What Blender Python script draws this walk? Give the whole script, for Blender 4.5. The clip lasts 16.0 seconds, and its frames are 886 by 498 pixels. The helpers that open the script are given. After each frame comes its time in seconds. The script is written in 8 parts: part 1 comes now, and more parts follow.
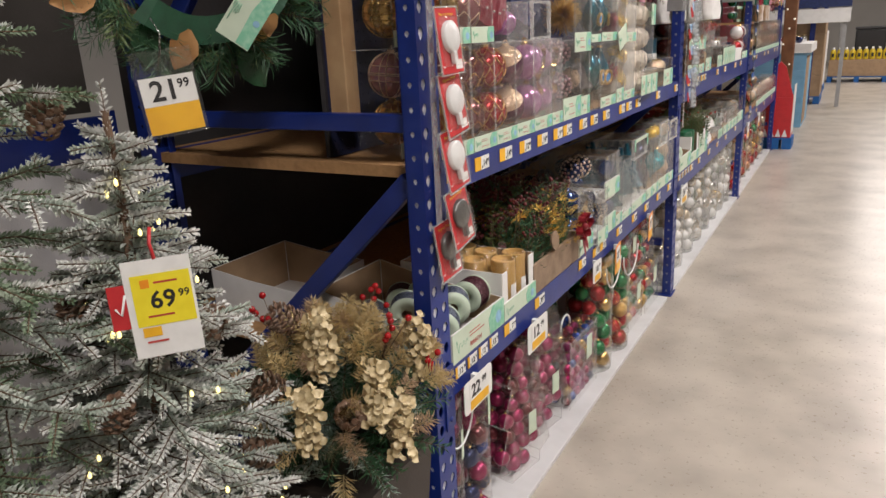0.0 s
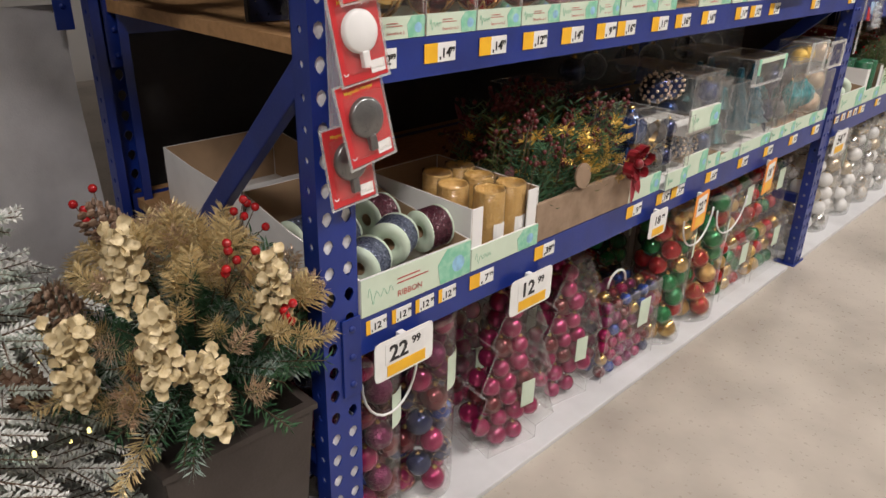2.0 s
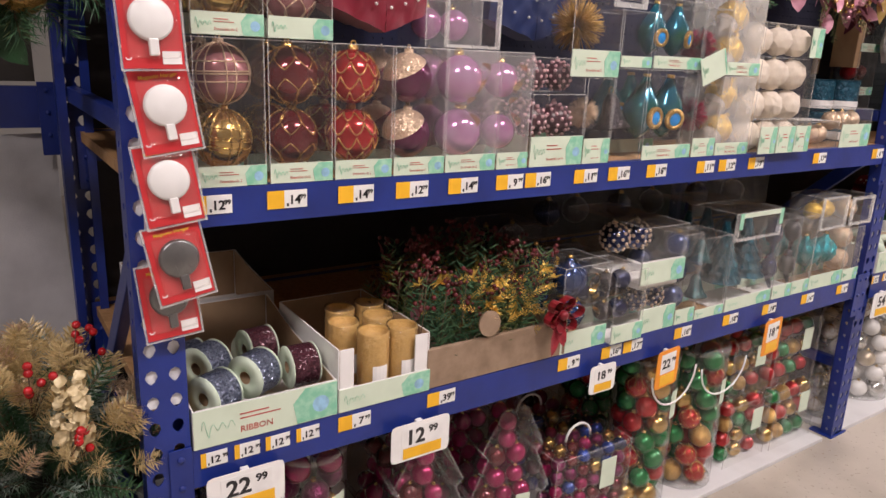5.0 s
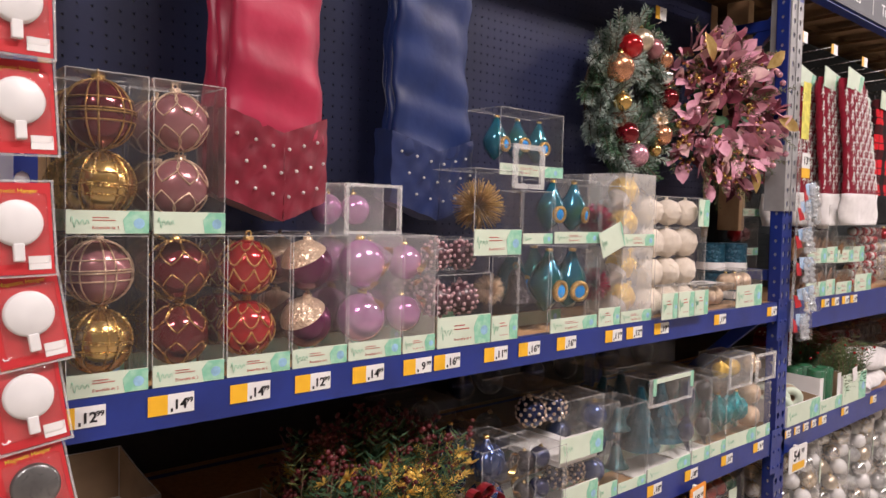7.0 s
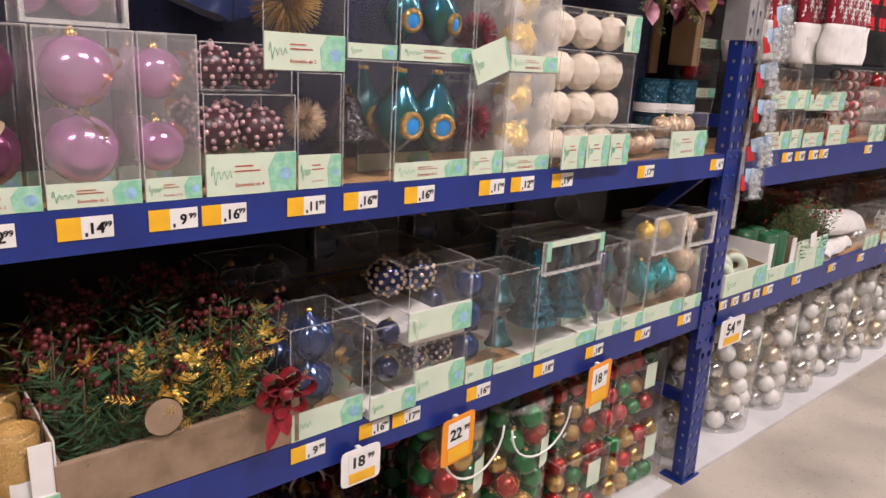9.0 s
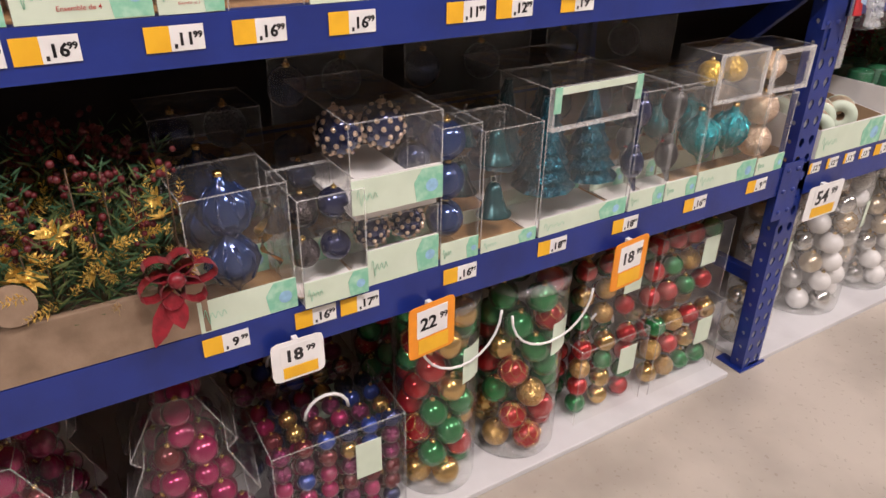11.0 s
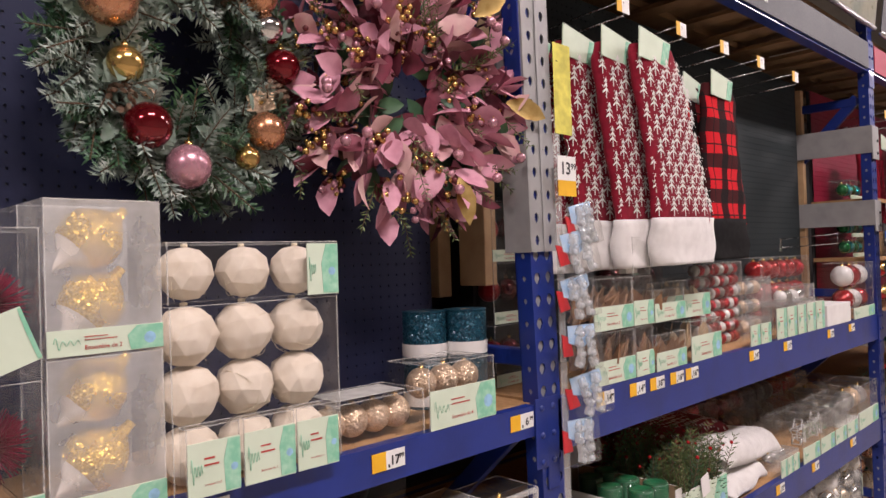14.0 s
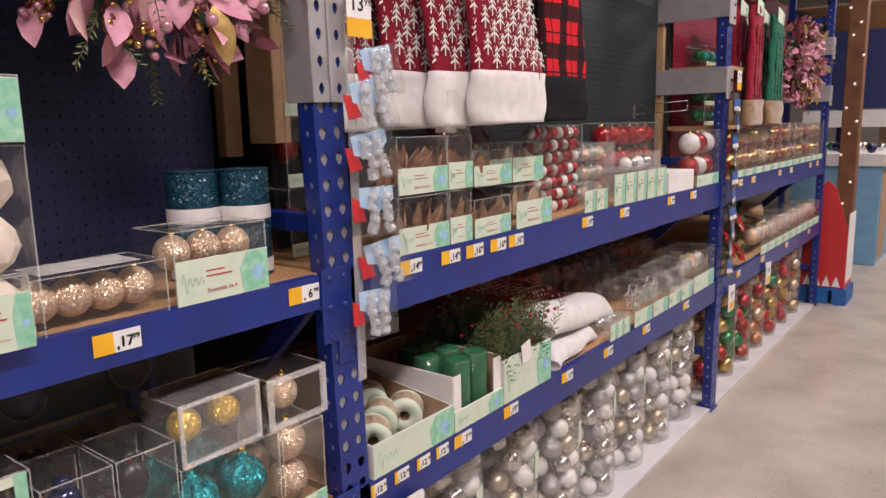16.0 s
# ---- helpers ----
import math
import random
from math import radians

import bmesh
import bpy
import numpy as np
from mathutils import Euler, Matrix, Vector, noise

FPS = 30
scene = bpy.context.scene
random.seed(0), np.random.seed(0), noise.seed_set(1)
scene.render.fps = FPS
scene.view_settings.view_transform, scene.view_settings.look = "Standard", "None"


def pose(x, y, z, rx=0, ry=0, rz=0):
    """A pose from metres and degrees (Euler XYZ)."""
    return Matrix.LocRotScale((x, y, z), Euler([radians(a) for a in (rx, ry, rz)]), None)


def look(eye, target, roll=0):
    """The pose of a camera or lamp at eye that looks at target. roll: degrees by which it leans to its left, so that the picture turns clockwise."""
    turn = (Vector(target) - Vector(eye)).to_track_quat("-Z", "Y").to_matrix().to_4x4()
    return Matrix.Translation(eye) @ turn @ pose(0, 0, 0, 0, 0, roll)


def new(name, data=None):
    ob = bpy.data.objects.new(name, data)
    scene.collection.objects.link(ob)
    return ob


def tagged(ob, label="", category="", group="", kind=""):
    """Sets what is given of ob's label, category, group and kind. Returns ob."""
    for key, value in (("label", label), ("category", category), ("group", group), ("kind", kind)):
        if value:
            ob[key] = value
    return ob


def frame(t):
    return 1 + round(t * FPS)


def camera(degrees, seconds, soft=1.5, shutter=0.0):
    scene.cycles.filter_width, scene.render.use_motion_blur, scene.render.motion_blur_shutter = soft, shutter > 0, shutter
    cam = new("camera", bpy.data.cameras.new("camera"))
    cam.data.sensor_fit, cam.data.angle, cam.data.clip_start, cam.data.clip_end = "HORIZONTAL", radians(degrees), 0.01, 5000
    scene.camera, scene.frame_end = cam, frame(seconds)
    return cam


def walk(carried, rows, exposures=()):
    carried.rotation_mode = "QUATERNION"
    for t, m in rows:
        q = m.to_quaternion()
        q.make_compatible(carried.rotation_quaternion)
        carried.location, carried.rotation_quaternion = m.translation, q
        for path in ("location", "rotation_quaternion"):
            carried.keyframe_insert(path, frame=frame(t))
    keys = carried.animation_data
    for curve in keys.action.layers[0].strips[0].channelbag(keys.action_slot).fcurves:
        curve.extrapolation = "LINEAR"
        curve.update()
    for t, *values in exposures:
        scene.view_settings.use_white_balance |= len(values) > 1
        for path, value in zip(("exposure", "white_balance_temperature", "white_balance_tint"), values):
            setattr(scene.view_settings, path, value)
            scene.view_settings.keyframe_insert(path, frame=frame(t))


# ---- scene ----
cam = camera(64.1, 16.0)
PATH = [
    (0, (0.777, -1.294, 1.445), (-0.189, 0.36, 0.869), -2.8),
    (0.5, (0.738, -1.067, 1.403), (-0.228, 0.558, 0.75), -2.0),
    (1, (0.754, -0.883, 1.373), (-0.335, 0.654, 0.701), -1.1),
    (1.5, (0.838, -0.739, 1.354), (-0.381, 0.67, 0.628), 0.1),
    (2, (0.903, -0.652, 1.339), (-0.375, 0.648, 0.517), 1.6),
    (2.5, (0.897, -0.541, 1.317), (-0.383, 0.716, 0.431), 3.2),
    (3, (0.88, -0.415, 1.325), (-0.434, 0.795, 0.427), 5.1),
    (3.2, (0.894, -0.379, 1.328), (-0.462, 0.784, 0.43), 5.5),
    (5.3, (1.226, -0.231, 1.426), (-0.401, 0.85, 0.999), 2.5),
    (5.5, (1.226, -0.237, 1.432), (-0.413, 0.855, 1.082), 2.2),
    (6, (1.225, -0.234, 1.44), (-0.404, 0.894, 1.167), 2.2),
    (6.5, (1.223, -0.23, 1.453), (-0.373, 0.959, 1.253), 1.9),
    (7, (1.17, -0.171, 1.473), (-0.348, 1.126, 1.369), 1.5),
    (7.5, (1.09, -0.064, 1.475), (-0.297, 1.376, 1.41), 0.8),
    (8, (1.061, 0.048, 1.474), (-0.251, 1.554, 1.36), 1.1),
    (8.5, (1.103, 0.237, 1.471), (-0.268, 1.673, 1.228), 2.4),
    (9, (1.088, 0.376, 1.407), (-0.366, 1.648, 0.89), 3.2),
    (9.2, (1.073, 0.422, 1.374), (-0.402, 1.615, 0.741), 3.0),
    (11.5, (0.991, 0.88, 1.346), (-0.513, 1.802, 0.403), 0.7),
    (11.7, (1.002, 0.907, 1.359), (-0.511, 1.91, 0.519), -0.5),
    (12, (1.017, 0.954, 1.401), (-0.463, 2.095, 0.69), -0.1),
    (12.5, (0.958, 1.077, 1.427), (-0.439, 2.42, 0.93), -0.9),
    (13, (0.928, 1.15, 1.462), (-0.385, 2.639, 1.221), -2.1),
    (13.5, (0.953, 1.182, 1.495), (-0.409, 2.645, 1.427), -2.7),
    (14, (0.993, 1.232, 1.503), (-0.444, 2.622, 1.528), -1.8),
    (14.5, (1.028, 1.281, 1.509), (-0.394, 2.688, 1.534), -1.0),
    (15, (1.048, 1.344, 1.49), (-0.325, 2.795, 1.397), -0.7),
    (15.5, (1.083, 1.415, 1.473), (-0.236, 2.902, 1.247), -0.9),
    (16, (1.04, 1.522, 1.455), (-0.172, 3.077, 1.119), -1.2),
]
walk(cam, [(t, look(eye, target, roll)) for t, eye, target, roll in PATH],
     [(0.0, 0.0, 6500, 10), (3.2, 0.0, 6500, 10), (5.3, 0.05, 6650, 20), (11.5, 0.05, 6650, 19), (12.5, -0.14, 6650, 22), (16.0, -0.08, 6650, 21)])

# ---- world and large lights ----
world = bpy.data.worlds.new("store_air")
scene.world = world
world.use_nodes = True
world.node_tree.nodes["Background"].inputs[0].default_value = (1.0, 0.93, 0.85, 1)
world.node_tree.nodes["Background"].inputs[1].default_value = 0.02
scene.view_settings.exposure = 0.0

# The last lamp is added, unseen, to brighten the far end of the aisle.
LAMPS = [(2.3, -2.2), (2.3, 1.6), (2.3, 5.4), (2.2, 10.0), (2.2, 15.0), (1.6, 19.5)]
LAMP_Z = 4.4
LAMP_WATTS = 154.0


def lamp_light(x, y):
    data = bpy.data.lights.new("lamp_light", "AREA")
    data.shape, data.size, data.size_y = "RECTANGLE", 0.5, 1.5
    data.energy = LAMP_WATTS
    data.color = (1.0, 0.93, 0.9)
    ob = new("lamp_light", data)
    ob.location = (x, y, LAMP_Z - 0.06)
    return ob


for lx, ly in LAMPS:
    lamp_light(lx, ly)

# ---- materials ----
MATS = {}


def mat(name, color, rough=0.5, metal=0.0, second=None, scale=30.0, fine=300.0, bump=0.15, wear=0.35, sheen=0.0, coat=0.0, spec=0.5):
    """A surface with broad and fine variation of its colour, its gloss and its relief."""
    if name in MATS:
        return MATS[name]
    m = bpy.data.materials.new(name)
    m.use_nodes = True
    n, l = m.node_tree.nodes, m.node_tree.links
    b = n["Principled BSDF"]
    tc = n.new("ShaderNodeTexCoord")
    info = n.new("ShaderNodeObjectInfo")
    add = n.new("ShaderNodeVectorMath")
    add.operation = "MULTIPLY_ADD"
    l.new(info.outputs["Random"], add.inputs[0])
    add.inputs[1].default_value = (7.0, 5.0, 3.0)
    l.new(tc.outputs["Object"], add.inputs[2])
    big, small = n.new("ShaderNodeTexNoise"), n.new("ShaderNodeTexNoise")
    big.inputs["Scale"].default_value, big.inputs["Detail"].default_value = scale, 4
    small.inputs["Scale"].default_value, small.inputs["Detail"].default_value = fine, 2
    l.new(add.outputs[0], big.inputs["Vector"])
    l.new(add.outputs[0], small.inputs["Vector"])
    mix = n.new("ShaderNodeMix")
    mix.data_type = "RGBA"
    c2 = second or tuple(c * (1 - wear) for c in color)
    mix.inputs[6].default_value, mix.inputs[7].default_value = (*color, 1), (*c2, 1)
    ramp = n.new("ShaderNodeMapRange")
    ramp.inputs[1].default_value, ramp.inputs[2].default_value = 0.4, 0.72
    l.new(big.outputs["Fac"], ramp.inputs[0])
    l.new(ramp.outputs[0], mix.inputs[0])
    l.new(mix.outputs[2], b.inputs["Base Color"])
    rr = n.new("ShaderNodeMapRange")
    rr.inputs[3].default_value, rr.inputs[4].default_value = max(0.03, rough - 0.1), min(1, rough + 0.12)
    l.new(small.outputs["Fac"], rr.inputs[0])
    l.new(rr.outputs[0], b.inputs["Roughness"])
    b.inputs["Metallic"].default_value = metal
    b.inputs["Specular IOR Level"].default_value = spec
    if sheen:
        b.inputs["Sheen Weight"].default_value = sheen
        b.inputs["Sheen Roughness"].default_value = 0.4
    if coat:
        b.inputs["Coat Weight"].default_value = coat
    if bump:
        bp = n.new("ShaderNodeBump")
        bp.inputs["Strength"].default_value, bp.inputs["Distance"].default_value = bump, 0.002
        l.new(small.outputs["Fac"], bp.inputs["Height"])
        l.new(bp.outputs[0], b.inputs["Normal"])
    MATS[name] = m
    return m


def glitter(name, color, second=None, cell=480.0, metal=0.85):
    """Glued glitter: small flakes, each with a tilt and a tint of its own."""
    if name in MATS:
        return MATS[name]
    m = bpy.data.materials.new(name)
    m.use_nodes = True
    n, l = m.node_tree.nodes, m.node_tree.links
    b = n["Principled BSDF"]
    tc, v = n.new("ShaderNodeTexCoord"), n.new("ShaderNodeTexVoronoi")
    v.inputs["Scale"].default_value = cell
    l.new(tc.outputs["Object"], v.inputs["Vector"])
    mix = n.new("ShaderNodeMix")
    mix.data_type = "RGBA"
    c2 = second or tuple(c * 0.45 for c in color)
    mix.inputs[6].default_value, mix.inputs[7].default_value = (*color, 1), (*c2, 1)
    sep = n.new("ShaderNodeSeparateColor")
    l.new(v.outputs["Color"], sep.inputs[0])
    l.new(sep.outputs[0], mix.inputs[0])
    l.new(mix.outputs[2], b.inputs["Base Color"])
    geo, off, tip, unit = n.new("ShaderNodeNewGeometry"), n.new("ShaderNodeVectorMath"), n.new("ShaderNodeVectorMath"), n.new("ShaderNodeVectorMath")
    off.operation, tip.operation, unit.operation = "SUBTRACT", "MULTIPLY_ADD", "NORMALIZE"
    off.inputs[1].default_value = (0.5, 0.5, 0.5)
    tip.inputs[1].default_value = (1.1, 1.1, 1.1)
    l.new(v.outputs["Color"], off.inputs[0])
    l.new(off.outputs[0], tip.inputs[0])
    l.new(geo.outputs["Normal"], tip.inputs[2])
    l.new(tip.outputs[0], unit.inputs[0])
    l.new(unit.outputs[0], b.inputs["Normal"])
    b.inputs["Metallic"].default_value, b.inputs["Roughness"].default_value = metal, 0.28
    MATS[name] = m
    return m


def film(name, haze=0.06, gloss=0.12, tint=(0.97, 0.97, 0.96)):
    """Thin clear plastic: it lets light straight through, with a gloss that grows towards the edge and a little haze."""
    if name in MATS:
        return MATS[name]
    m = bpy.data.materials.new(name)
    m.use_nodes = True
    n, l = m.node_tree.nodes, m.node_tree.links
    n.remove(n["Principled BSDF"])
    out = n["Material Output"]
    tr, gl, df = n.new("ShaderNodeBsdfTransparent"), n.new("ShaderNodeBsdfGlossy"), n.new("ShaderNodeBsdfDiffuse")
    tr.inputs[0].default_value = (*tint, 1)
    gl.inputs["Roughness"].default_value = gloss
    df.inputs[0].default_value = (0.85, 0.85, 0.83, 1)
    tc, ns = n.new("ShaderNodeTexCoord"), n.new("ShaderNodeTexNoise")
    ns.inputs["Scale"].default_value, ns.inputs["Detail"].default_value = 17.0, 5
    l.new(tc.outputs["Object"], ns.inputs["Vector"])
    bp = n.new("ShaderNodeBump")
    bp.inputs["Strength"].default_value, bp.inputs["Distance"].default_value = 1.0, 0.012
    l.new(ns.outputs["Fac"], bp.inputs["Height"])
    l.new(bp.outputs[0], gl.inputs["Normal"])
    m1, m2 = n.new("ShaderNodeMixShader"), n.new("ShaderNodeMixShader")
    hz = n.new("ShaderNodeMapRange")
    hz.inputs[3].default_value, hz.inputs[4].default_value = haze * 0.4, haze * 1.6
    l.new(ns.outputs["Fac"], hz.inputs[0])
    l.new(hz.outputs[0], m1.inputs[0])
    l.new(tr.outputs[0], m1.inputs[1])
    l.new(df.outputs[0], m1.inputs[2])
    lw, pw, ma = n.new("ShaderNodeLayerWeight"), n.new("ShaderNodeMath"), n.new("ShaderNodeMath")
    lw.inputs["Blend"].default_value = 0.5
    l.new(bp.outputs[0], lw.inputs["Normal"])
    pw.operation, pw.inputs[1].default_value = "POWER", 3.5
    ma.operation, ma.inputs[1].default_value, ma.inputs[2].default_value = "MULTIPLY_ADD", 0.75, 0.045
    l.new(lw.outputs["Facing"], pw.inputs[0])
    l.new(pw.outputs[0], ma.inputs[0])
    l.new(ma.outputs[0], m2.inputs[0])
    l.new(m1.outputs[0], m2.inputs[1])
    l.new(gl.outputs[0], m2.inputs[2])
    l.new(m2.outputs[0], out.inputs["Surface"])
    MATS[name] = m
    return m


def glow(name, color, strength):
    if name in MATS:
        return MATS[name]
    m = bpy.data.materials.new(name)
    m.use_nodes = True
    b = m.node_tree.nodes["Principled BSDF"]
    b.inputs["Base Color"].default_value = (*color, 1)
    b.inputs["Emission Color"].default_value = (*color, 1)
    b.inputs["Emission Strength"].default_value = strength
    MATS[name] = m
    return m


BLUE = mat("blue_rack_paint", (0.006, 0.026, 0.21), 0.42, 0.0, (0.004, 0.018, 0.15), 9, 220, 0.06, coat=0.2)
HOLEWHITE = mat("bright_hole_backing", (0.85, 0.85, 0.86), 0.5, 0.0, (0.3, 0.3, 0.31), 26, 200, 0.1)
GREYSTEEL = mat("grey_steel_paint", (0.36, 0.36, 0.36), 0.5, 0.2, (0.28, 0.28, 0.28), 12, 200, 0.06)
CONCRETE = mat("polished_concrete", (0.49, 0.44, 0.375), 0.3, 0.0, (0.31, 0.275, 0.23), 2.6, 60, 0.04)
WALLPAINT = mat("painted_wall", (0.5, 0.48, 0.45), 0.8, 0, None, 1.0, 40, 0.1, 0.15)
DARKDEPTH = mat("dark_depth_fill", (0.05, 0.045, 0.045), 0.8, 0, (0.03, 0.03, 0.032), 3, 60, 0.1)
CHIP = mat("chipboard", (0.44, 0.25, 0.11), 0.7, 0, (0.33, 0.18, 0.075), 60, 400, 0.3)
PINE = mat("raw_pine", (0.52, 0.34, 0.18), 0.65, 0, (0.4, 0.24, 0.12), 14, 260, 0.25)
BASEBOARD = mat("pale_grey_board", (0.6, 0.6, 0.6), 0.55, 0, (0.5, 0.5, 0.5), 6, 160, 0.06)
PEGNAVY = mat("navy_pegboard", (0.017, 0.022, 0.06), 0.5, 0, (0.013, 0.017, 0.045), 5, 200, 0.05, spec=0.3)
PEGGREY = mat("charcoal_pegboard", (0.018, 0.026, 0.029), 0.55, 0, (0.014, 0.02, 0.022), 5, 200, 0.05, spec=0.3)
GREYCLOTH = mat("grey_felt_sheet", (0.74, 0.73, 0.74), 0.9, 0, (0.6, 0.59, 0.6), 9, 250, 0.35)
WHITECARD = mat("white_card", (0.78, 0.77, 0.75), 0.6, 0, (0.7, 0.69, 0.67), 12, 200, 0.04)
TAGWHITE = mat("tag_white", (0.8, 0.8, 0.78), 0.45, 0, (0.72, 0.72, 0.7), 25, 300, 0.03)
TAGYELLOW = mat("tag_yellow", (0.85, 0.47, 0.02), 0.45, 0, (0.76, 0.4, 0.015), 25, 300, 0.03)
TAGORANGE = mat("tag_orange", (0.85, 0.3, 0.015), 0.45, 0, (0.76, 0.25, 0.012), 25, 300, 0.03)
TAGBRIGHT = mat("tag_bright_yellow", (0.85, 0.72, 0.03), 0.45, 0, (0.78, 0.64, 0.02), 25, 300, 0.03)
BLACKINK = mat("black_ink", (0.015, 0.015, 0.017), 0.5, 0, None, 40, 300, 0.0)
REDINK = mat("red_ink", (0.5, 0.05, 0.04), 0.5, 0, None, 40, 300, 0.0)
MINT = mat("mint_card", (0.6, 0.7, 0.56), 0.5, 0, (0.55, 0.65, 0.51), 20, 250, 0.03)
MINTDARK = mat("leaf_green_print", (0.2, 0.52, 0.35), 0.5, 0, (0.4, 0.66, 0.5), 60, 250, 0.03)
BLUEPRINT = mat("pale_blue_print", (0.3, 0.55, 0.75), 0.5, 0, None, 60, 250, 0.0)
CARDBROWN = mat("brown_cardboard", (0.4, 0.27, 0.16), 0.75, 0, (0.33, 0.22, 0.13), 16, 240, 0.1)
CRATEWOOD = mat("grey_brown_crate_wood", (0.3, 0.21, 0.14), 0.7, 0, (0.2, 0.135, 0.085), 22, 260, 0.2)
CLEAR = film("clear_plastic", 0.016, 0.06)
HAZY = film("hazy_plastic", 0.13, 0.14)
EDGE = film("whitened_plastic_edge", 0.22, 0.15)
FROST = film("frosted_plastic", 0.28, 0.2)
CLOUDY = film("cloudy_plastic", 0.3, 0.16)
GOLDCAP = mat("gold_cap", (0.75, 0.5, 0.18), 0.25, 1.0, None, 60, 300, 0.02)
SILVERCAP = mat("silver_cap", (0.75, 0.74, 0.72), 0.22, 1.0, None, 60, 300, 0.02)
WHITEPLASTIC = mat("white_plastic", (0.78, 0.78, 0.77), 0.3, 0, None, 30, 200, 0.02, 0.1)
REDCARD = mat("red_card", (0.55, 0.03, 0.035), 0.4, 0, (0.48, 0.025, 0.03), 18, 200, 0.02)
TEXTYEL = mat("yellow_ink", (0.8, 0.55, 0.05), 0.5, 0, None, 40, 300, 0.0)
BLACKPLASTIC = mat("black_plastic", (0.02, 0.02, 0.022), 0.35, 0, None, 30, 200, 0.03)
STEELWIRE = mat("steel_wire", (0.6, 0.6, 0.6), 0.25, 1.0, None, 40, 200, 0.02)

# ---- mesh helpers ----
CACHE = {}


class Shape:
    """Vertices and faces gathered into one mesh, with a material slot for each face."""

    def __init__(self):
        self.v, self.f, self.s, self.smooth = [], [], [], []

    def add(self, vs, fs, slot=0, smooth=False, m=None):
        o = len(self.v)
        self.v += [tuple(m @ Vector(p)) for p in vs] if m is not None else [tuple(p) for p in vs]
        self.f += [tuple(i + o for i in f) for f in fs]
        self.s += [slot] * len(fs)
        self.smooth += [smooth] * len(fs)
        return self

    def box(self, x0, x1, y0, y1, z0, z1, slot=0, c=0.0, m=None):
        """A box; c: the width of its bevelled edges."""
        if c <= 0:
            vs = [(x, y, z) for x in (x0, x1) for y in (y0, y1) for z in (z0, z1)]
            fs = [(0, 1, 3, 2), (4, 6, 7, 5), (0, 4, 5, 1), (2, 3, 7, 6), (0, 2, 6, 4), (1, 5, 7, 3)]
            return self.add(vs, fs, slot, False, m)
        bm = bmesh.new()
        bmesh.ops.create_cube(bm, size=1.0)
        for v in bm.verts:
            v.co = Vector(((x0 + x1) / 2 + v.co.x * (x1 - x0), (y0 + y1) / 2 + v.co.y * (y1 - y0), (z0 + z1) / 2 + v.co.z * (z1 - z0)))
        bmesh.ops.bevel(bm, geom=bm.edges[:], offset=c, segments=2, affect="EDGES", profile=0.5)
        bm.verts.index_update()
        vs, fs = [v.co.copy() for v in bm.verts], [[v.index for v in f.verts] for f in bm.faces]
        bm.free()
        return self.add(vs, fs, slot, False, m)

    def lathe(self, profile, seg=16, slot=0, m=None, smooth=True):
        """A body of revolution about z from (radius, z) pairs."""
        vs, fs = [], []
        for r, z in profile:
            vs += [(r * math.cos(2 * math.pi * k / seg), r * math.sin(2 * math.pi * k / seg), z) for k in range(seg)]
        for i in range(len(profile) - 1):
            for k in range(seg):
                a, b = i * seg + k, i * seg + (k + 1) % seg
                fs.append((a, b, b + seg, a + seg))
        return self.add(vs, fs, slot, smooth, m)

    def ball(self, c, r, seg=16, rings=10, slot=0, squash=1.0):
        prof = [(r * math.sin(math.pi * k / rings) + 1e-5, -r * squash * math.cos(math.pi * k / rings)) for k in range(rings + 1)]
        return self.lathe(prof, seg, slot, Matrix.Translation(c))

    def rod(self, a, b, r, seg=6, slot=0, r2=None):
        a, b = Vector(a), Vector(b)
        d = b - a
        m = Matrix.Translation(a) @ d.to_track_quat("Z", "Y").to_matrix().to_4x4()
        r2 = r if r2 is None else r2
        return self.lathe([(1e-5, 0), (r, 0), (r2, d.length), (1e-5, d.length)], seg, slot, m)

    def tube_path(self, pts, r, seg=6, slot=0):
        """One bent tube through the points."""
        p = [Vector(q) for q in pts]
        vs, fs = [], []
        for i, c in enumerate(p):
            d = p[min(i + 1, len(p) - 1)] - p[max(i - 1, 0)]
            q = d.to_track_quat("Z", "Y")
            vs += [c + q @ Vector((r * math.cos(2 * math.pi * k / seg), r * math.sin(2 * math.pi * k / seg), 0)) for k in range(seg)]
        for i in range(len(p) - 1):
            for k in range(seg):
                a, b = i * seg + k, i * seg + (k + 1) % seg
                fs.append((a, b, b + seg, a + seg))
        fs += [tuple(range(seg))[::-1], tuple(range((len(p) - 1) * seg, len(p) * seg))]
        return self.add(vs, fs, slot, True)

    def prism(self, outline, t0, t1, axis="x", slot=0, m=None):
        """A flat outline given a thickness from t0 to t1 along an axis."""
        def put(u, v, t):
            return (t, u, v) if axis == "x" else (u, t, v) if axis == "y" else (u, v, t)
        k = len(outline)
        vs = [put(u, v, t0) for u, v in outline] + [put(u, v, t1) for u, v in outline]
        fs = [tuple(range(k))[::-1], tuple(range(k, 2 * k))] + [(i, (i + 1) % k, k + (i + 1) % k, k + i) for i in range(k)]
        return self.add(vs, fs, slot, False, m)

    def weld(self):
        """Joins corners that lie on one another, so that cells make one sheet."""
        seen, where = {}, []
        for p in self.v:
            where.append(seen.setdefault(tuple(round(c, 5) for c in p), len(seen)))
        self.v = list(seen)
        self.f = [tuple(where[i] for i in f) for f in self.f]
        return self

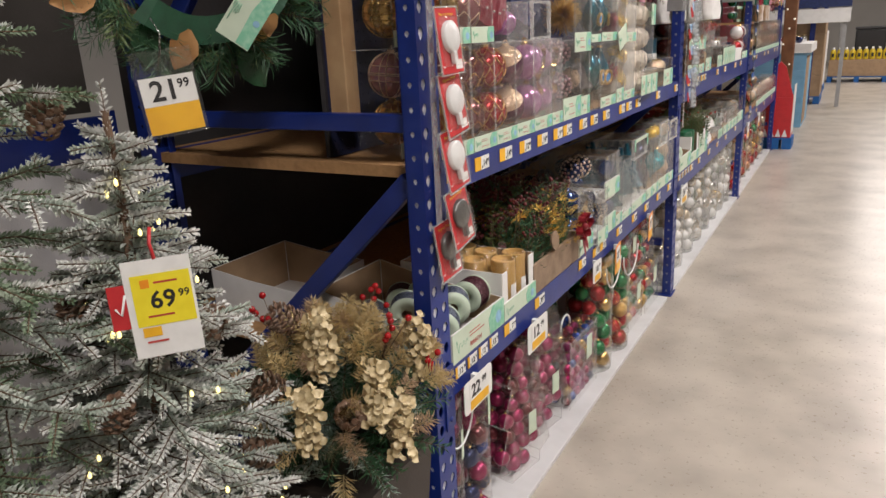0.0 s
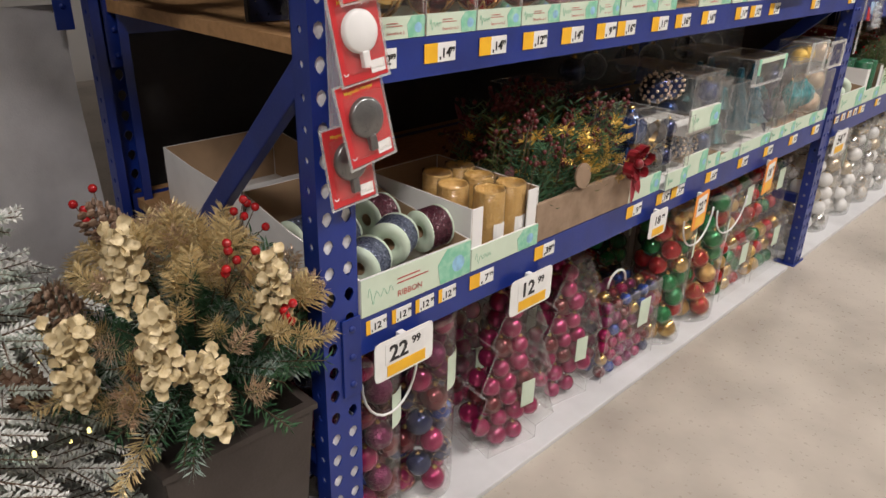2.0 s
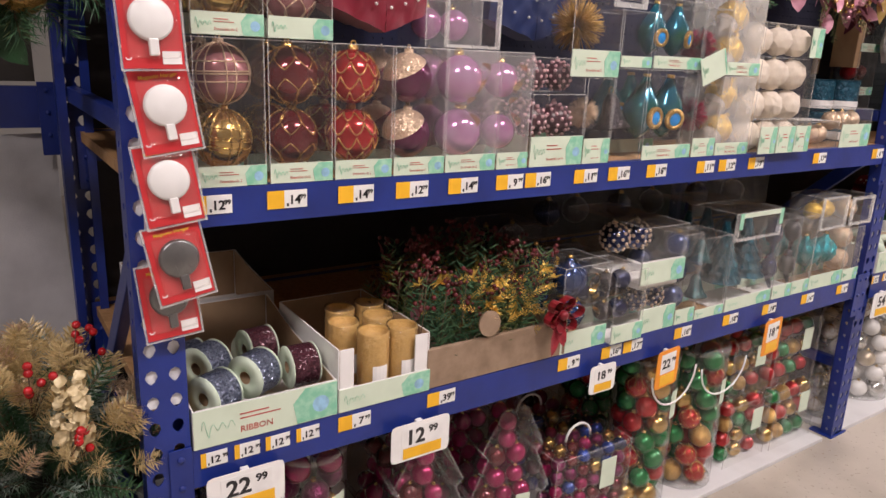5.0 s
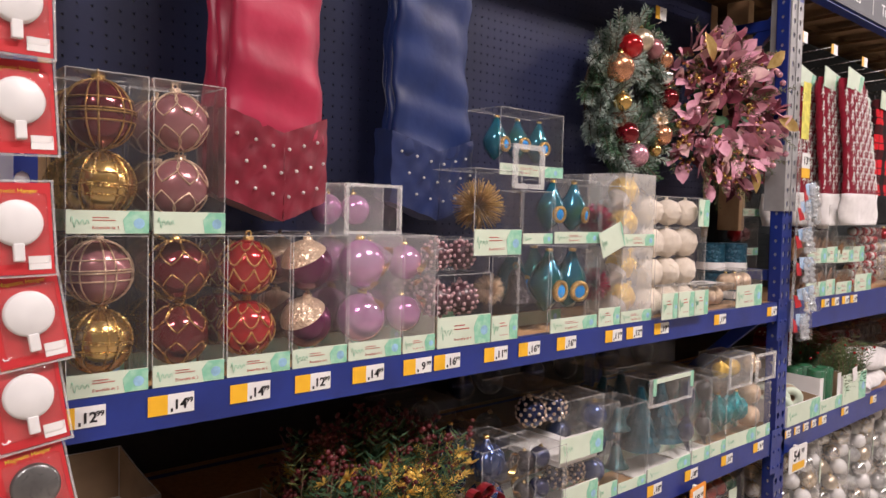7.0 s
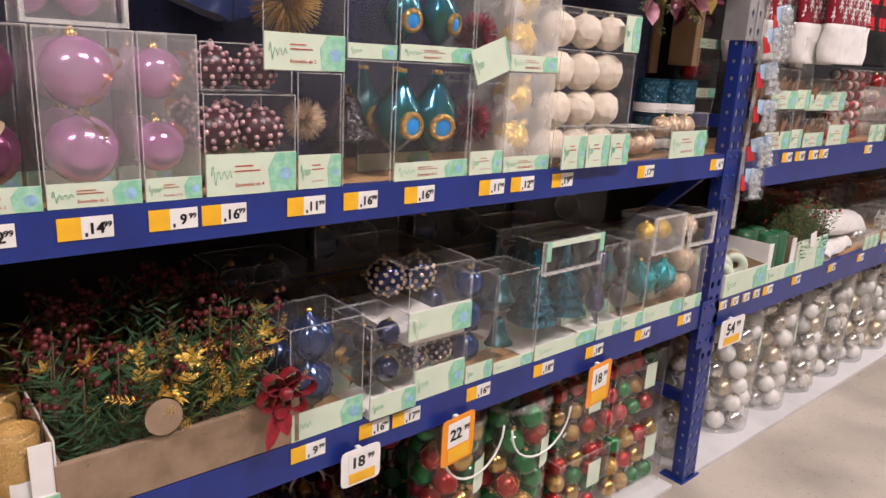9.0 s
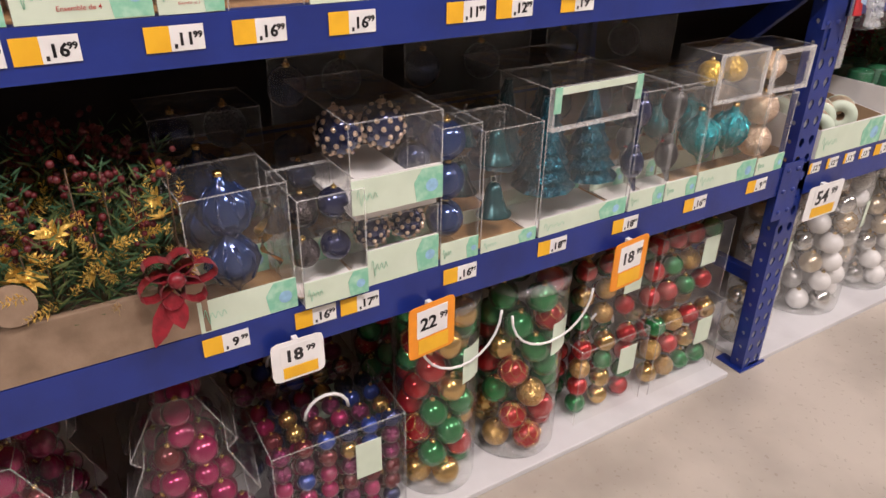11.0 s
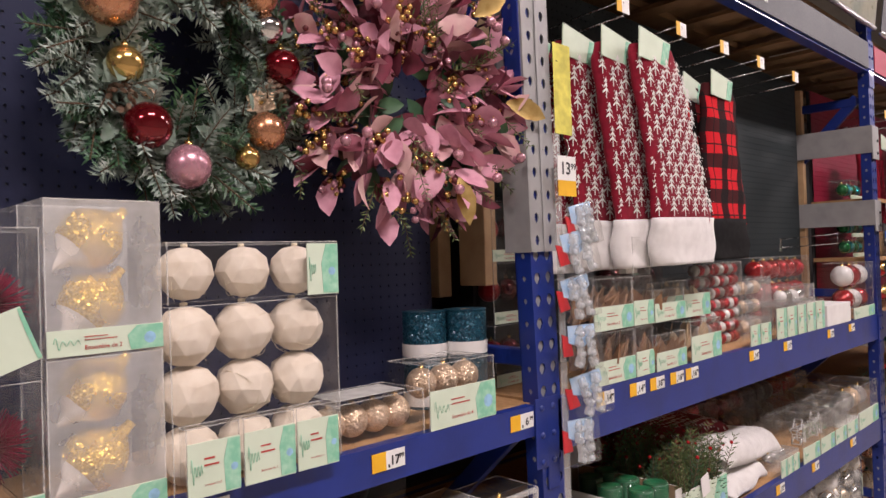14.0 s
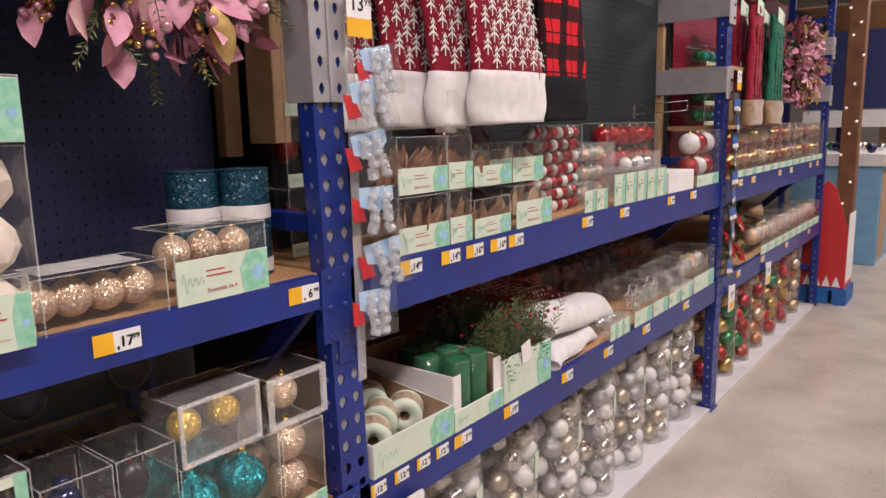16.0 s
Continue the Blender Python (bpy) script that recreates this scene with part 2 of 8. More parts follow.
    def mesh(self, name, mats):
        me = bpy.data.meshes.new(name)
        me.from_pydata(self.v, [], self.f)
        for m in mats:
            me.materials.append(m)
        me.polygons.foreach_set("material_index", self.s)
        me.polygons.foreach_set("use_smooth", self.smooth)
        me.update()
        return me


def part(name, shape, mats, parent, at=None, label="", key=None):
    """One mesh object under a thing or a part. shape: a Shape, or with a key a function that makes one once."""
    mats = mats if isinstance(mats, (list, tuple)) else [mats]
    if key is not None:
        k = (key, tuple(m.name for m in mats))
        if k not in CACHE:
            CACHE[k] = shape().mesh(name, mats)
        me = CACHE[k]
    else:
        me = shape.mesh(name, mats)
    ob = new(name, me)
    ob.parent = parent
    if at is not None:
        ob.matrix_basis = at if isinstance(at, Matrix) else Matrix.Translation(at)
    if mats[0].name in SEE_THROUGH:
        ob.visible_shadow = False
    if label:
        tagged(ob, label)
    return ob


SEE_THROUGH = ("clear_plastic", "hazy_plastic", "whitened_plastic_edge", "frosted_plastic", "cloudy_plastic")


def solid(name, shape, mats, label, category, kind="", group="", at=None):
    ob = part(name, shape, mats, None, at)
    return tagged(ob, label, category, group, kind)


def thing(name, m, label, category, group=""):
    ob = new(name)
    ob.empty_display_size = 0.05
    ob.matrix_basis = m if isinstance(m, Matrix) else Matrix.Translation(m)
    return tagged(ob, label, category, group)


def letters(text, size):
    """A mesh of flat letters that faces +x and starts at y = 0, z = 0, reading along +y."""
    k = ("letters", text)
    if k not in CACHE:
        cu = bpy.data.curves.new("letters", "FONT")
        cu.body, cu.size, cu.extrude, cu.resolution_u = text, 1.0, 0.01, 2
        cu.offset = 0.022 if text[0].isdigit() else 0.006
        ob = new("letters", cu)
        me = bpy.data.meshes.new_from_object(ob.evaluated_get(bpy.context.evaluated_depsgraph_get()))
        bpy.data.objects.remove(ob)
        CACHE[k] = ([v.co.copy() for v in me.vertices], [tuple(p.vertices) for p in me.polygons])
    vs, fs = CACHE[k]
    return Shape().add([(p.z * size * 0.3, p.x * size, p.y * size) for p in vs], fs)


def write(text, size, material, parent, at, bold=0.0, name="lettering"):
    sh = letters(text, size)
    return part(name, lambda: sh, material, parent, at, key=("text", text, size))

# ---- setting ----
POSTS = [0.01, 2.497, 5.09, 7.69]
UP, LOW, TOP = 1.172, 0.68, 2.47
BACK = -0.98

solid("floor", Shape().box(-6, 7, -7, 26, -0.12, 0.0), CONCRETE, "polished grey-beige concrete store floor with faint stains", "floor", "structure")
solid("ceiling", Shape().box(-6, 7, -7, 26, 7.0, 7.15), WALLPAINT, "high pale store ceiling", "ceiling", "structure")
for nm, b in {"wall_west": (-6.2, -6.0, -7, 26), "wall_east": (7.0, 7.2, -7, 26), "wall_south": (-6, 7, -7.2, -7), "wall_north": (-6, 7, 26, 26.2)}.items():
    solid(nm, Shape().box(b[0], b[1], b[2], b[3], 0, 7.0), WALLPAINT, "plain pale painted store wall", "wall", "structure")
for lx, ly in LAMPS:
    lamp = thing("ceiling_lamp", (lx, ly, LAMP_Z), "long white strip lamp placed out of view over the aisle", "lamp", "aisle lamps")
    part("housing", lambda: Shape().box(-0.28, 0.28, -0.8, 0.8, 0.0, 0.07, c=0.01), WHITEPLASTIC, lamp, key="lamp_housing")
    part("rod", lambda: Shape().rod((0, -0.5, 0.06), (0, -0.5, 7.0 - LAMP_Z), 0.006).rod((0, 0.5, 0.06), (0, 0.5, 7.0 - LAMP_Z), 0.006), STEELWIRE, lamp, key="lamp_rod")


def holed_plate(w, z0, z1, cols, pitch, hr, depth, drop=1.0):
    """A steel face in the plane x = 0 with rows of tear-drop holes, thickness along -x."""
    s = Shape()
    rows = int((z1 - z0) / pitch)
    cw = w / cols
    hole = [(hr * math.cos(a) * (1.0 if math.sin(a) > -0.2 else 0.7), hr * drop * math.sin(a)) for a in [math.pi / 4 + 2 * math.pi * k / 8 for k in range(8)]]
    for i in range(rows):
        for j in range(cols):
            cy, cz = -w / 2 + (j + 0.5) * cw, z0 + (i + 0.5) * pitch
            a, b = cw / 2, pitch / 2
            sq = [(a, b), (0, b), (-a, b), (-a, 0), (-a, -b), (0, -b), (a, -b), (a, 0)]
            vs = [(0, cy + u, cz + v) for u, v in sq] + [(0, cy + u, cz + v) for u, v in hole] + [(-depth, cy + u, cz + v) for u, v in hole]
            fs = [(k, (k + 1) % 8, 8 + (k + 1) % 8, 8 + k) for k in range(8)] + [(8 + k, 8 + (k + 1) % 8, 16 + (k + 1) % 8, 16 + k) for k in range(8)]
            s.add(vs, fs)
    return s.weld()


def upright_post():
    """An open steel channel: a holed face, two holed sides and turned lips."""
    w, d, h = 0.08, 0.045, 2.75
    s = holed_plate(w, 0.004, h, 2, 0.0508, 0.0108, 0.003, 1.3)
    for sgn in (-1, 1):
        side = holed_plate(d, 0.004, h, 1, 0.0508, 0.006, 0.003, 1.15)
        s.add(side.v, side.f, 0, False, Matrix.Translation((-d / 2, sgn * w / 2, 0)) @ Matrix.Rotation(sgn * math.pi / 2, 4, "Z"))
        s.box(-d, -d + 0.003, min(sgn * w / 2, sgn * 0.018), max(sgn * w / 2, sgn * 0.018), 0.004, h)
    return s


# darker brown than the pine of the studs
DARKPINE = mat("dark_brown_pine", (0.28, 0.165, 0.08), 0.7, 0, (0.17, 0.09, 0.04), 9, 200, 0.3)


def upright_frame(y, lean=0.0):
    f = thing("upright_frame", Matrix.Translation((0, y, 0)) @ Matrix.Rotation(lean, 4, "X"), "blue painted steel rack upright with rows of punched holes", "rack frame", "rack uprights")
    part("post", upright_post, BLUE, f, key="post")
    # Added pale strips close behind the holes imitate light seen through them.
    for z0, z1 in ((0.006, 0.46), (0.78, 2.74)):
        part("inner_channel", Shape().box(-0.008, -0.005, -0.034, 0.034, z0, z1).box(-0.041, -0.01, -0.0365, -0.0345, z0, z1).box(-0.041, -0.01, 0.0345, 0.0365, z0, z1), HOLEWHITE if y < 1 else GREYSTEEL, f)
    part("post", upright_post, BLUE, f, Matrix.Translation((BACK + 0.08, 0, 0)) @ Matrix.Rotation(math.pi, 4, "Z"), key="post")
    for x in (0.0, BACK + 0.08):
        part("foot_plate", lambda: Shape().box(-0.085, 0.008, -0.055, 0.06, 0.0, 0.006, c=0.001), BLUE, f, (x + (0.0 if x == 0 else 0.075), 0, 0), key="foot")
    for z in (0.3, 1.268, 2.2):
        part("cross_brace", lambda: Shape().box(BACK + 0.08, -0.06, -0.014, 0.014, -0.02, 0.02, c=0.003), BLUE, f, (0, 0, z), key="brace")
    for z0, z1, a, b in ((1.14, 0.36, -0.06, BACK + 0.1), (2.22, 1.36, -0.06, BACK + 0.1)):
        d = Vector((b - a, 0, z1 - z0))
        m = Matrix.Translation((a, 0.002, z0)) @ d.to_track_quat("X", "Z").to_matrix().to_4x4()
        part("diagonal_brace", Shape().box(0, d.length, -0.013, 0.013, -0.024, 0.024, c=0.003, m=m), BLUE, f)
    return f


for y in POSTS:
    if y == POSTS[1]:
        upright_frame(y + 0.06, 0.037)  # knocked a little out of plumb
    else:
        upright_frame(y)


def shelf_beam(y0, y1, ztop, high=0.082, label="blue painted steel shelf beam with price tags on it", x=0.0):
    b = thing("shelf_beam", (x, (y0 + y1) / 2, ztop), label, "shelf beam", "shelf beams")
    h = (y1 - y0) / 2
    prof = [(0, 0), (0, -high), (-0.045, -high), (-0.045, -0.03), (-0.024, -0.03), (-0.024, 0.0)]
    sh = Shape()
    k = len(prof)
    vs = [(px, yy, pz) for yy in (-h, h) for px, pz in prof]
    sh.add(vs, [(i, (i + 1) % k, k + (i + 1) % k, k + i) for i in range(k)] + [tuple(range(k)), tuple(range(k, 2 * k))[::-1]])
    part("rail", sh, BLUE, b)
    for s in (-1, 1):
        plate = Shape().box(0.001, 0.005, -0.021, 0.021, -high - 0.075, 0.012, c=0.0012)
        for zz in (-0.13, -0.07, -0.01):
            plate.lathe([(1e-5, 0.004), (0.006, 0.004), (0.007, 0)], 10, 0, Matrix.Translation((0.005, 0, zz)) @ Matrix.Rotation(math.pi / 2, 4, "Y"))
        part("end_connector", plate, BLUE, b, (0.0, s * (h + 0.02), 0))
    return b


BAYS = list(zip(POSTS, POSTS[1:]))
for i, (a, b) in enumerate(BAYS):
    for z in (UP, LOW):
        shelf_beam(a + 0.04, b - 0.04, z, (0.068 if z == UP else 0.08) if i == 0 else (0.12 if z == UP else 0.1))
        shelf_beam(a + 0.04, b - 0.04, z, label="blue painted steel shelf beam at the rack's back", x=BACK + 0.09)
        n = 5
        w = (b - a - 0.02) / n
        for k in range(n):
            solid("shelf_board", Shape().box(BACK + 0.03, -0.026, a + 0.01 + k * w + 0.001, a + 0.01 + (k + 1) * w - 0.001, z - 0.028, z - 0.001),
                  CHIP, "chipboard shelf board laid across the rack beams", "shelf board", "", "shelf boards")
    shelf_beam(a + 0.04, b - 0.04, TOP, 0.14, label="blue painted steel top beam of the rack")
    pal = thing("pallet", (0, a, TOP), "raw pine pallet lying on the rack's top beams", "pallet", "pallets on the rack")
    for k in range(9):
        yy = 0.06 + k * (b - a - 0.2) / 8
        part("slat", lambda: Shape().box(BACK + 0.02, -0.03, 0, 0.09, -0.018, -0.002), DARKPINE, pal, (0, yy, 0), key="pallet_slat")
    for x in (-0.1, -0.5, -0.9):
        part("bearer", Shape().box(x - 0.05, x + 0.05, 0.05, b - a - 0.05, 0, 0.03), DARKPINE, pal)
    part("top_sheet", Shape().box(BACK + 0.02, -0.03, 0.05, b - a - 0.05, 0.031, 0.05), DARKPINE, pal)
    solid("base_board", Shape().box(BACK, 0.0, a + 0.045, b - 0.045, 0.0, 0.018, c=0.003), BASEBOARD, "pale grey painted board under the lowest goods", "base board", "structure")
# Added, unseen near-black board: stands in for the dim depth behind the goods.
solid("back_panel", Shape().box(BACK - 0.06, BACK - 0.02, 0.05, POSTS[3], 0.0, 2.6), DARKDEPTH, "near-black board added to close off the rack's dim depth", "panel", "structure")


def pegboard(y0, y1, z0, z1, material, label):
    s = Shape()
    p = 0.0254
    ny, nz = int((y1 - y0) / p), int((z1 - z0) / p)
    hole = [(0.0032 * math.cos(a), 0.0032 * math.sin(a)) for a in [math.pi / 4 + math.pi / 2 * k for k in range(4)]]
    for i in range(ny):
        for j in range(nz):
            cy, cz, a = y0 + (i + 0.5) * p, z0 + (j + 0.5) * p, p / 2
            vs = [(0, cy + u, cz + v) for u, v in ((a, a), (-a, a), (-a, -a), (a, -a))]
            vs += [(0, cy + u, cz + v) for u, v in hole] + [(-0.004, cy + u, cz + v) for u, v in hole]
            s.add(vs, [(k, (k + 1) % 4, 4 + (k + 1) % 4, 4 + k) for k in range(4)] + [(4 + k, 4 + (k + 1) % 4, 8 + (k + 1) % 4, 8 + k) for k in range(4)])
    # the near-black sheet behind the board is added to keep its holes dark
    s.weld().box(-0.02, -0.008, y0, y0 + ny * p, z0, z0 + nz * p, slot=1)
    solid("pegboard", s, [material, DARKDEPTH], label, "pegboard", "structure", at=Matrix.Translation((-0.31, 0, 0)))


pegboard(0.06, 2.46, UP + 0.002, 2.33, PEGNAVY, "navy painted pegboard with rows of small holes")
pegboard(2.62, 5.0, UP + 0.002, 2.33, PEGGREY, "charcoal green pegboard with rows of small holes")
pegboard(5.2, 7.6, UP + 0.002, 2.33, mat("crimson_pegboard", (0.26, 0.014, 0.04), 0.55, 0, (0.2, 0.01, 0.03), 5, 200, 0.05, spec=0.3), "crimson pegboard behind the red and green stockings")

# ---- goods: shared makers ----
rng = random.Random(7)


def pick(*names):
    return names[rng.randrange(len(names))]


def ball_mat(name, color, rough=0.12, metal=0.55, second=None):
    return mat("bauble_" + name, color, rough, metal, second, 18, 120, 0.0, 0.2, coat=0.5)


RED = ball_mat("red", (0.45, 0.012, 0.015))
GREEN = ball_mat("green", (0.008, 0.2, 0.055))
GOLD = ball_mat("gold", (0.62, 0.4, 0.13), 0.2, 0.9)
MAGENTA = ball_mat("magenta", (0.34, 0.006, 0.09))
BURG = ball_mat("burgundy", (0.15, 0.012, 0.02))
NAVY = ball_mat("navy", (0.01, 0.02, 0.09))
ROYAL = ball_mat("royal_blue", (0.01, 0.05, 0.3))
SILVER = ball_mat("silver", (0.72, 0.72, 0.7), 0.12, 1.0)
PEARL = ball_mat("white", (0.75, 0.74, 0.72), 0.35, 0.0)
CHAMP = ball_mat("champagne", (0.6, 0.5, 0.36), 0.3, 0.8)
LILAC = ball_mat("lilac", (0.44, 0.13, 0.36), 0.14, 0.55, (0.55, 0.3, 0.52))
TEAL = ball_mat("teal", (0.01, 0.3, 0.34))
COPPER = ball_mat("copper", (0.6, 0.28, 0.15), 0.25, 0.8)
PINKB = ball_mat("pink", (0.55, 0.27, 0.33), 0.25, 0.5)
MAUVE = ball_mat("mauve", (0.34, 0.13, 0.14), 0.2, 0.4)
PEACOCK = ball_mat("peacock_blue", (0.008, 0.15, 0.24), 0.14, 0.5, (0.006, 0.12, 0.06))
GOLDGLIT = glitter("gold_glitter", (0.8, 0.52, 0.18), (0.35, 0.2, 0.06))
CHAMPGLIT = glitter("champagne_glitter", (0.88, 0.68, 0.5), (0.58, 0.41, 0.27), metal=0.6)
WINEGLIT = glitter("wine_glitter", (0.42, 0.012, 0.07), (0.16, 0.004, 0.025))
REDGLIT = glitter("red_glitter", (0.6, 0.02, 0.03), (0.2, 0.01, 0.01))
TEALGLIT = glitter("teal_glitter", (0.02, 0.45, 0.5), (0.0, 0.15, 0.18))
PLUMGLIT = glitter("plum_glitter", (0.3, 0.04, 0.14), (0.1, 0.01, 0.05))
SILVGLIT = glitter("silver_glitter", (0.7, 0.7, 0.68), (0.3, 0.3, 0.3))
DARKGLIT = glitter("dark_glitter", (0.12, 0.1, 0.1), (0.02, 0.02, 0.03))
CREAMBALL = mat("cream_quilted_fabric", (0.72, 0.64, 0.54), 0.7, 0.0, (0.62, 0.53, 0.43), 40, 500, 0.5)
GOLDLEAF = mat("gold_leaf", (0.6, 0.42, 0.16), 0.35, 0.7, (0.45, 0.28, 0.08), 40, 300, 0.2)


def bauble(r, cap=True):
    """A ball with a small ribbed cap and a ring, in the second slot."""
    s = Shape().ball((0, 0, 0), r, 18, 11)
    if cap:
        s.lathe([(r * 0.19, r * 0.95), (r * 0.19, r * 1.13), (1e-5, r * 1.14)], 10, 1)
        s.tube_path([(r * 0.1 * math.cos(a), 0, r * 1.2 + r * 0.1 * math.sin(a)) for a in [k * math.pi / 3 for k in range(7)]], r * 0.034, 4, 1)
    return s


def banded(r, kind):
    """A ball with raised bands of gold braid in the second slot."""
    s = bauble(r)
    if kind == "facet":
        s = Shape()
        bm = bmesh.new()
        bmesh.ops.create_icosphere(bm, subdivisions=2, radius=r)
        gg = random.Random(5)
        for v in bm.verts:
            v.co = v.co * gg.uniform(0.975, 1.0) + Vector((gg.uniform(-1, 1), gg.uniform(-1, 1), gg.uniform(-1, 1))) * r * 0.05
        bm.verts.index_update()
        for f in bm.faces:
            co, mid = [v.co for v in f.verts], f.calc_center_median()
            s.add([*co, mid + mid.normalized() * r * 0.008], [(0, 1, 3), (1, 2, 3), (2, 0, 3)])
        bm.free()
        for e in range(5):
            a = Matrix.Rotation(gg.uniform(0, 3), 3, "X") @ Matrix.Rotation(gg.uniform(0, 6), 3, "Z")
            o = gg.uniform(-0.5, 0.5)
            q = math.sqrt(1 - o * o)
            s.tube_path([a @ Vector((q * math.cos(t), q * math.sin(t), o)) * r * 1.0 for t in [gg.uniform(0, 0.2) + n * 0.22 for n in range(7)]], r * 0.014, 4, 1)
        s.lathe([(r * 0.12, r * 0.98), (r * 0.12, r * 1.08), (1e-5, r * 1.09)], 8, 1)
    if kind == "plaid":
        for k in range(6):
            a = k * math.pi / 6 + (0.1 if k % 2 else -0.1)
            pts = [(1.012 * r * math.sin(t) * math.cos(a), 1.012 * r * math.sin(t) * math.sin(a), 1.012 * r * math.cos(t)) for t in [j * math.pi / 12 for j in range(25)]]
            s.tube_path(pts, r * 0.03, 4, 1)
        for z in (-0.25, 0.0, 0.08, 0.4):
            q = math.sqrt(1 - z * z) * 1.012 * r
            s.tube_path([(q * math.cos(t), q * math.sin(t), z * r) for t in [j * math.pi / 12 for j in range(25)]], r * 0.026, 4, 1)
    elif kind == "scallop":
        for row in range(4):
            th0, th1 = 0.55 + row * 0.55, 1.0 + row * 0.55
            for k in range(9):
                a0 = 2 * math.pi * (k + 0.5 * (row % 2)) / 9
                pts = []
                for j in range(7):
                    u = j / 6
                    th, a = th0 + (th1 - th0) * math.sin(u * math.pi), a0 + (u - 0.5) * 2 * math.pi / 9
                    pts.append((1.012 * r * math.sin(th) * math.cos(a), 1.012 * r * math.sin(th) * math.sin(a), 1.012 * r * math.cos(th)))
                s.tube_path(pts, r * 0.034, 4, 1)
    elif kind == "swirl":
        for k in range(7):
            a0 = 2 * math.pi * k / 7
            for sg in (-1, 1):
                pts = []
                for j in range(9):
                    th = 0.15 + j * 0.16
                    a = a0 + sg * 0.5 * math.sin(j / 8 * math.pi)
                    pts.append((1.012 * r * math.sin(th) * math.cos(a), 1.012 * r * math.sin(th) * math.sin(a), 1.012 * r * math.cos(th)))
                s.tube_path(pts, r * 0.026, 4, 1)
                s.tube_path([(p[0], p[1], -p[2]) for p in pts], r * 0.026, 4, 1)
    elif kind == "cap":
        prof = [(1.015 * r * math.sin(t) + 1e-5, 1.015 * r * math.cos(t)) for t in [j * 0.15 for j in range(9)]]
        s.lathe(prof, 18, 1, Matrix.Rotation(0.55, 4, "X"))
    elif kind == "cone":
        for row in range(7):
            th = 0.45 + row * 0.36
            n = max(5, int(11 * math.sin(th)))
            for k in range(n):
                a = 2 * math.pi * (k + 0.5 * (row % 2)) / n
                s.ball((r * math.sin(th) * math.cos(a), r * math.sin(th) * math.sin(a), r * math.cos(th)), r * 0.13, 6, 4, 1)
    return s


def plain_onion(r):
    return Shape().lathe([(1e-5, -1.5 * r), (0.12 * r, -1.3 * r), (0.3 * r, -1.0 * r), (0.75 * r, -0.65 * r), (r, -0.1 * r), (0.92 * r, 0.35 * r), (0.55 * r, 0.75 * r), (0.2 * r, 1.05 * r), (0.15 * r, 1.3 * r), (1e-5, 1.32 * r)], 16).lathe([(0.17 * r, 1.25 * r), (0.17 * r, 1.42 * r), (1e-5, 1.43 * r)], 8, 1)


def onion(r):
    """A frosted drop with gold glitter towards its tip."""
    s = plain_onion(r)
    return s.lathe([(0.76 * r, -0.66 * r), (0.9 * r, -0.45 * r), (1.012 * r, -0.08 * r), (0.935 * r, 0.36 * r), (0.57 * r, 0.77 * r), (0.22 * r, 1.06 * r), (0.16 * r, 1.28 * r)], 16, 1)


def ribbed_onion(r):
    s = plain_onion(r)
    for k in range(10):
        a = 2 * math.pi * k / 10
        s.tube_path([(q * r * math.cos(a), q * r * math.sin(a), z * r) for q, z in ((0.3, -1.0), (0.75, -0.65), (1.0, -0.1), (0.92, 0.35), (0.55, 0.75))], r * 0.09, 5, 0)
    return s


def peacock(r):
    """A drop ornament with a round eye on a gold glitter ring."""
    s = Shape().lathe([(1e-5, -1.5 * r), (0.35 * r, -1.25 * r), (0.8 * r, -0.7 * r), (r, -0.1 * r), (0.82 * r, 0.5 * r), (0.45 * r, 1.1 * r), (0.2 * r, 1.7 * r), (1e-5, 1.75 * r)], 16)
    s.lathe([(0.2 * r, 1.65 * r), (0.2 * r, 1.85 * r), (1e-5, 1.86 * r)], 8, 1)
    turn = Matrix.Translation((0.88 * r, 0.0, -0.3 * r)) @ Matrix.Rotation(math.pi / 2, 4, "Y")
    s.lathe([(0.56 * r, 0.0), (0.56 * r, 0.16 * r), (0.36 * r, 0.2 * r), (0.36 * r, 0.1 * r)], 16, 1, turn)
    s.lathe([(0.36 * r, 0.12 * r), (0.2 * r, 0.19 * r), (1e-5, 0.2 * r)], 14, 2, turn)
    return s


def starburst(r, n=400, seed=3):
    g, s = random.Random(seed), Shape()
    s.ball((0, 0, 0), r * 0.12, 8, 6)
    for _ in range(n):
        z, a = g.uniform(-1, 1), g.uniform(0, 2 * math.pi)
        q = math.sqrt(1 - z * z)
        k = r * g.uniform(0.85, 1.0)
        s.rod((0, 0, 0), (q * math.cos(a) * k, q * math.sin(a) * k, z * k), r * 0.022, 3, 0, r * 0.012)
    return s


def bell(r):
    return Shape().lathe([(1e-5, 1.3 * r), (0.3 * r, 1.25 * r), (0.5 * r, 0.9 * r), (0.62 * r, 0.2 * r), (0.85 * r, -0.4 * r), (1.15 * r, -0.75 * r), (1.15 * r, -0.85 * r), (0.9 * r, -0.7 * r)], 18).ball((0, 0, -0.85 * r), 0.2 * r, 8, 6).tube_path(
        [(0.18 * r * math.cos(t), 0, 1.5 * r + 0.22 * r * math.sin(t)) for t in [k * math.pi / 4 for k in range(9)]], 0.05 * r, 4, 1)


def glitter_tree(r):
    s = Shape()
    for k in range(7):
        z = -1.2 + k * 0.38
        s.lathe([(r * (1.0 - 0.13 * k), z * r), (r * (0.55 - 0.07 * k), (z + 0.45) * r), (1e-5, (z + 0.46) * r)], 9, 0, Matrix.Rotation(k * 0.4, 4, "Z"), False)
    return s


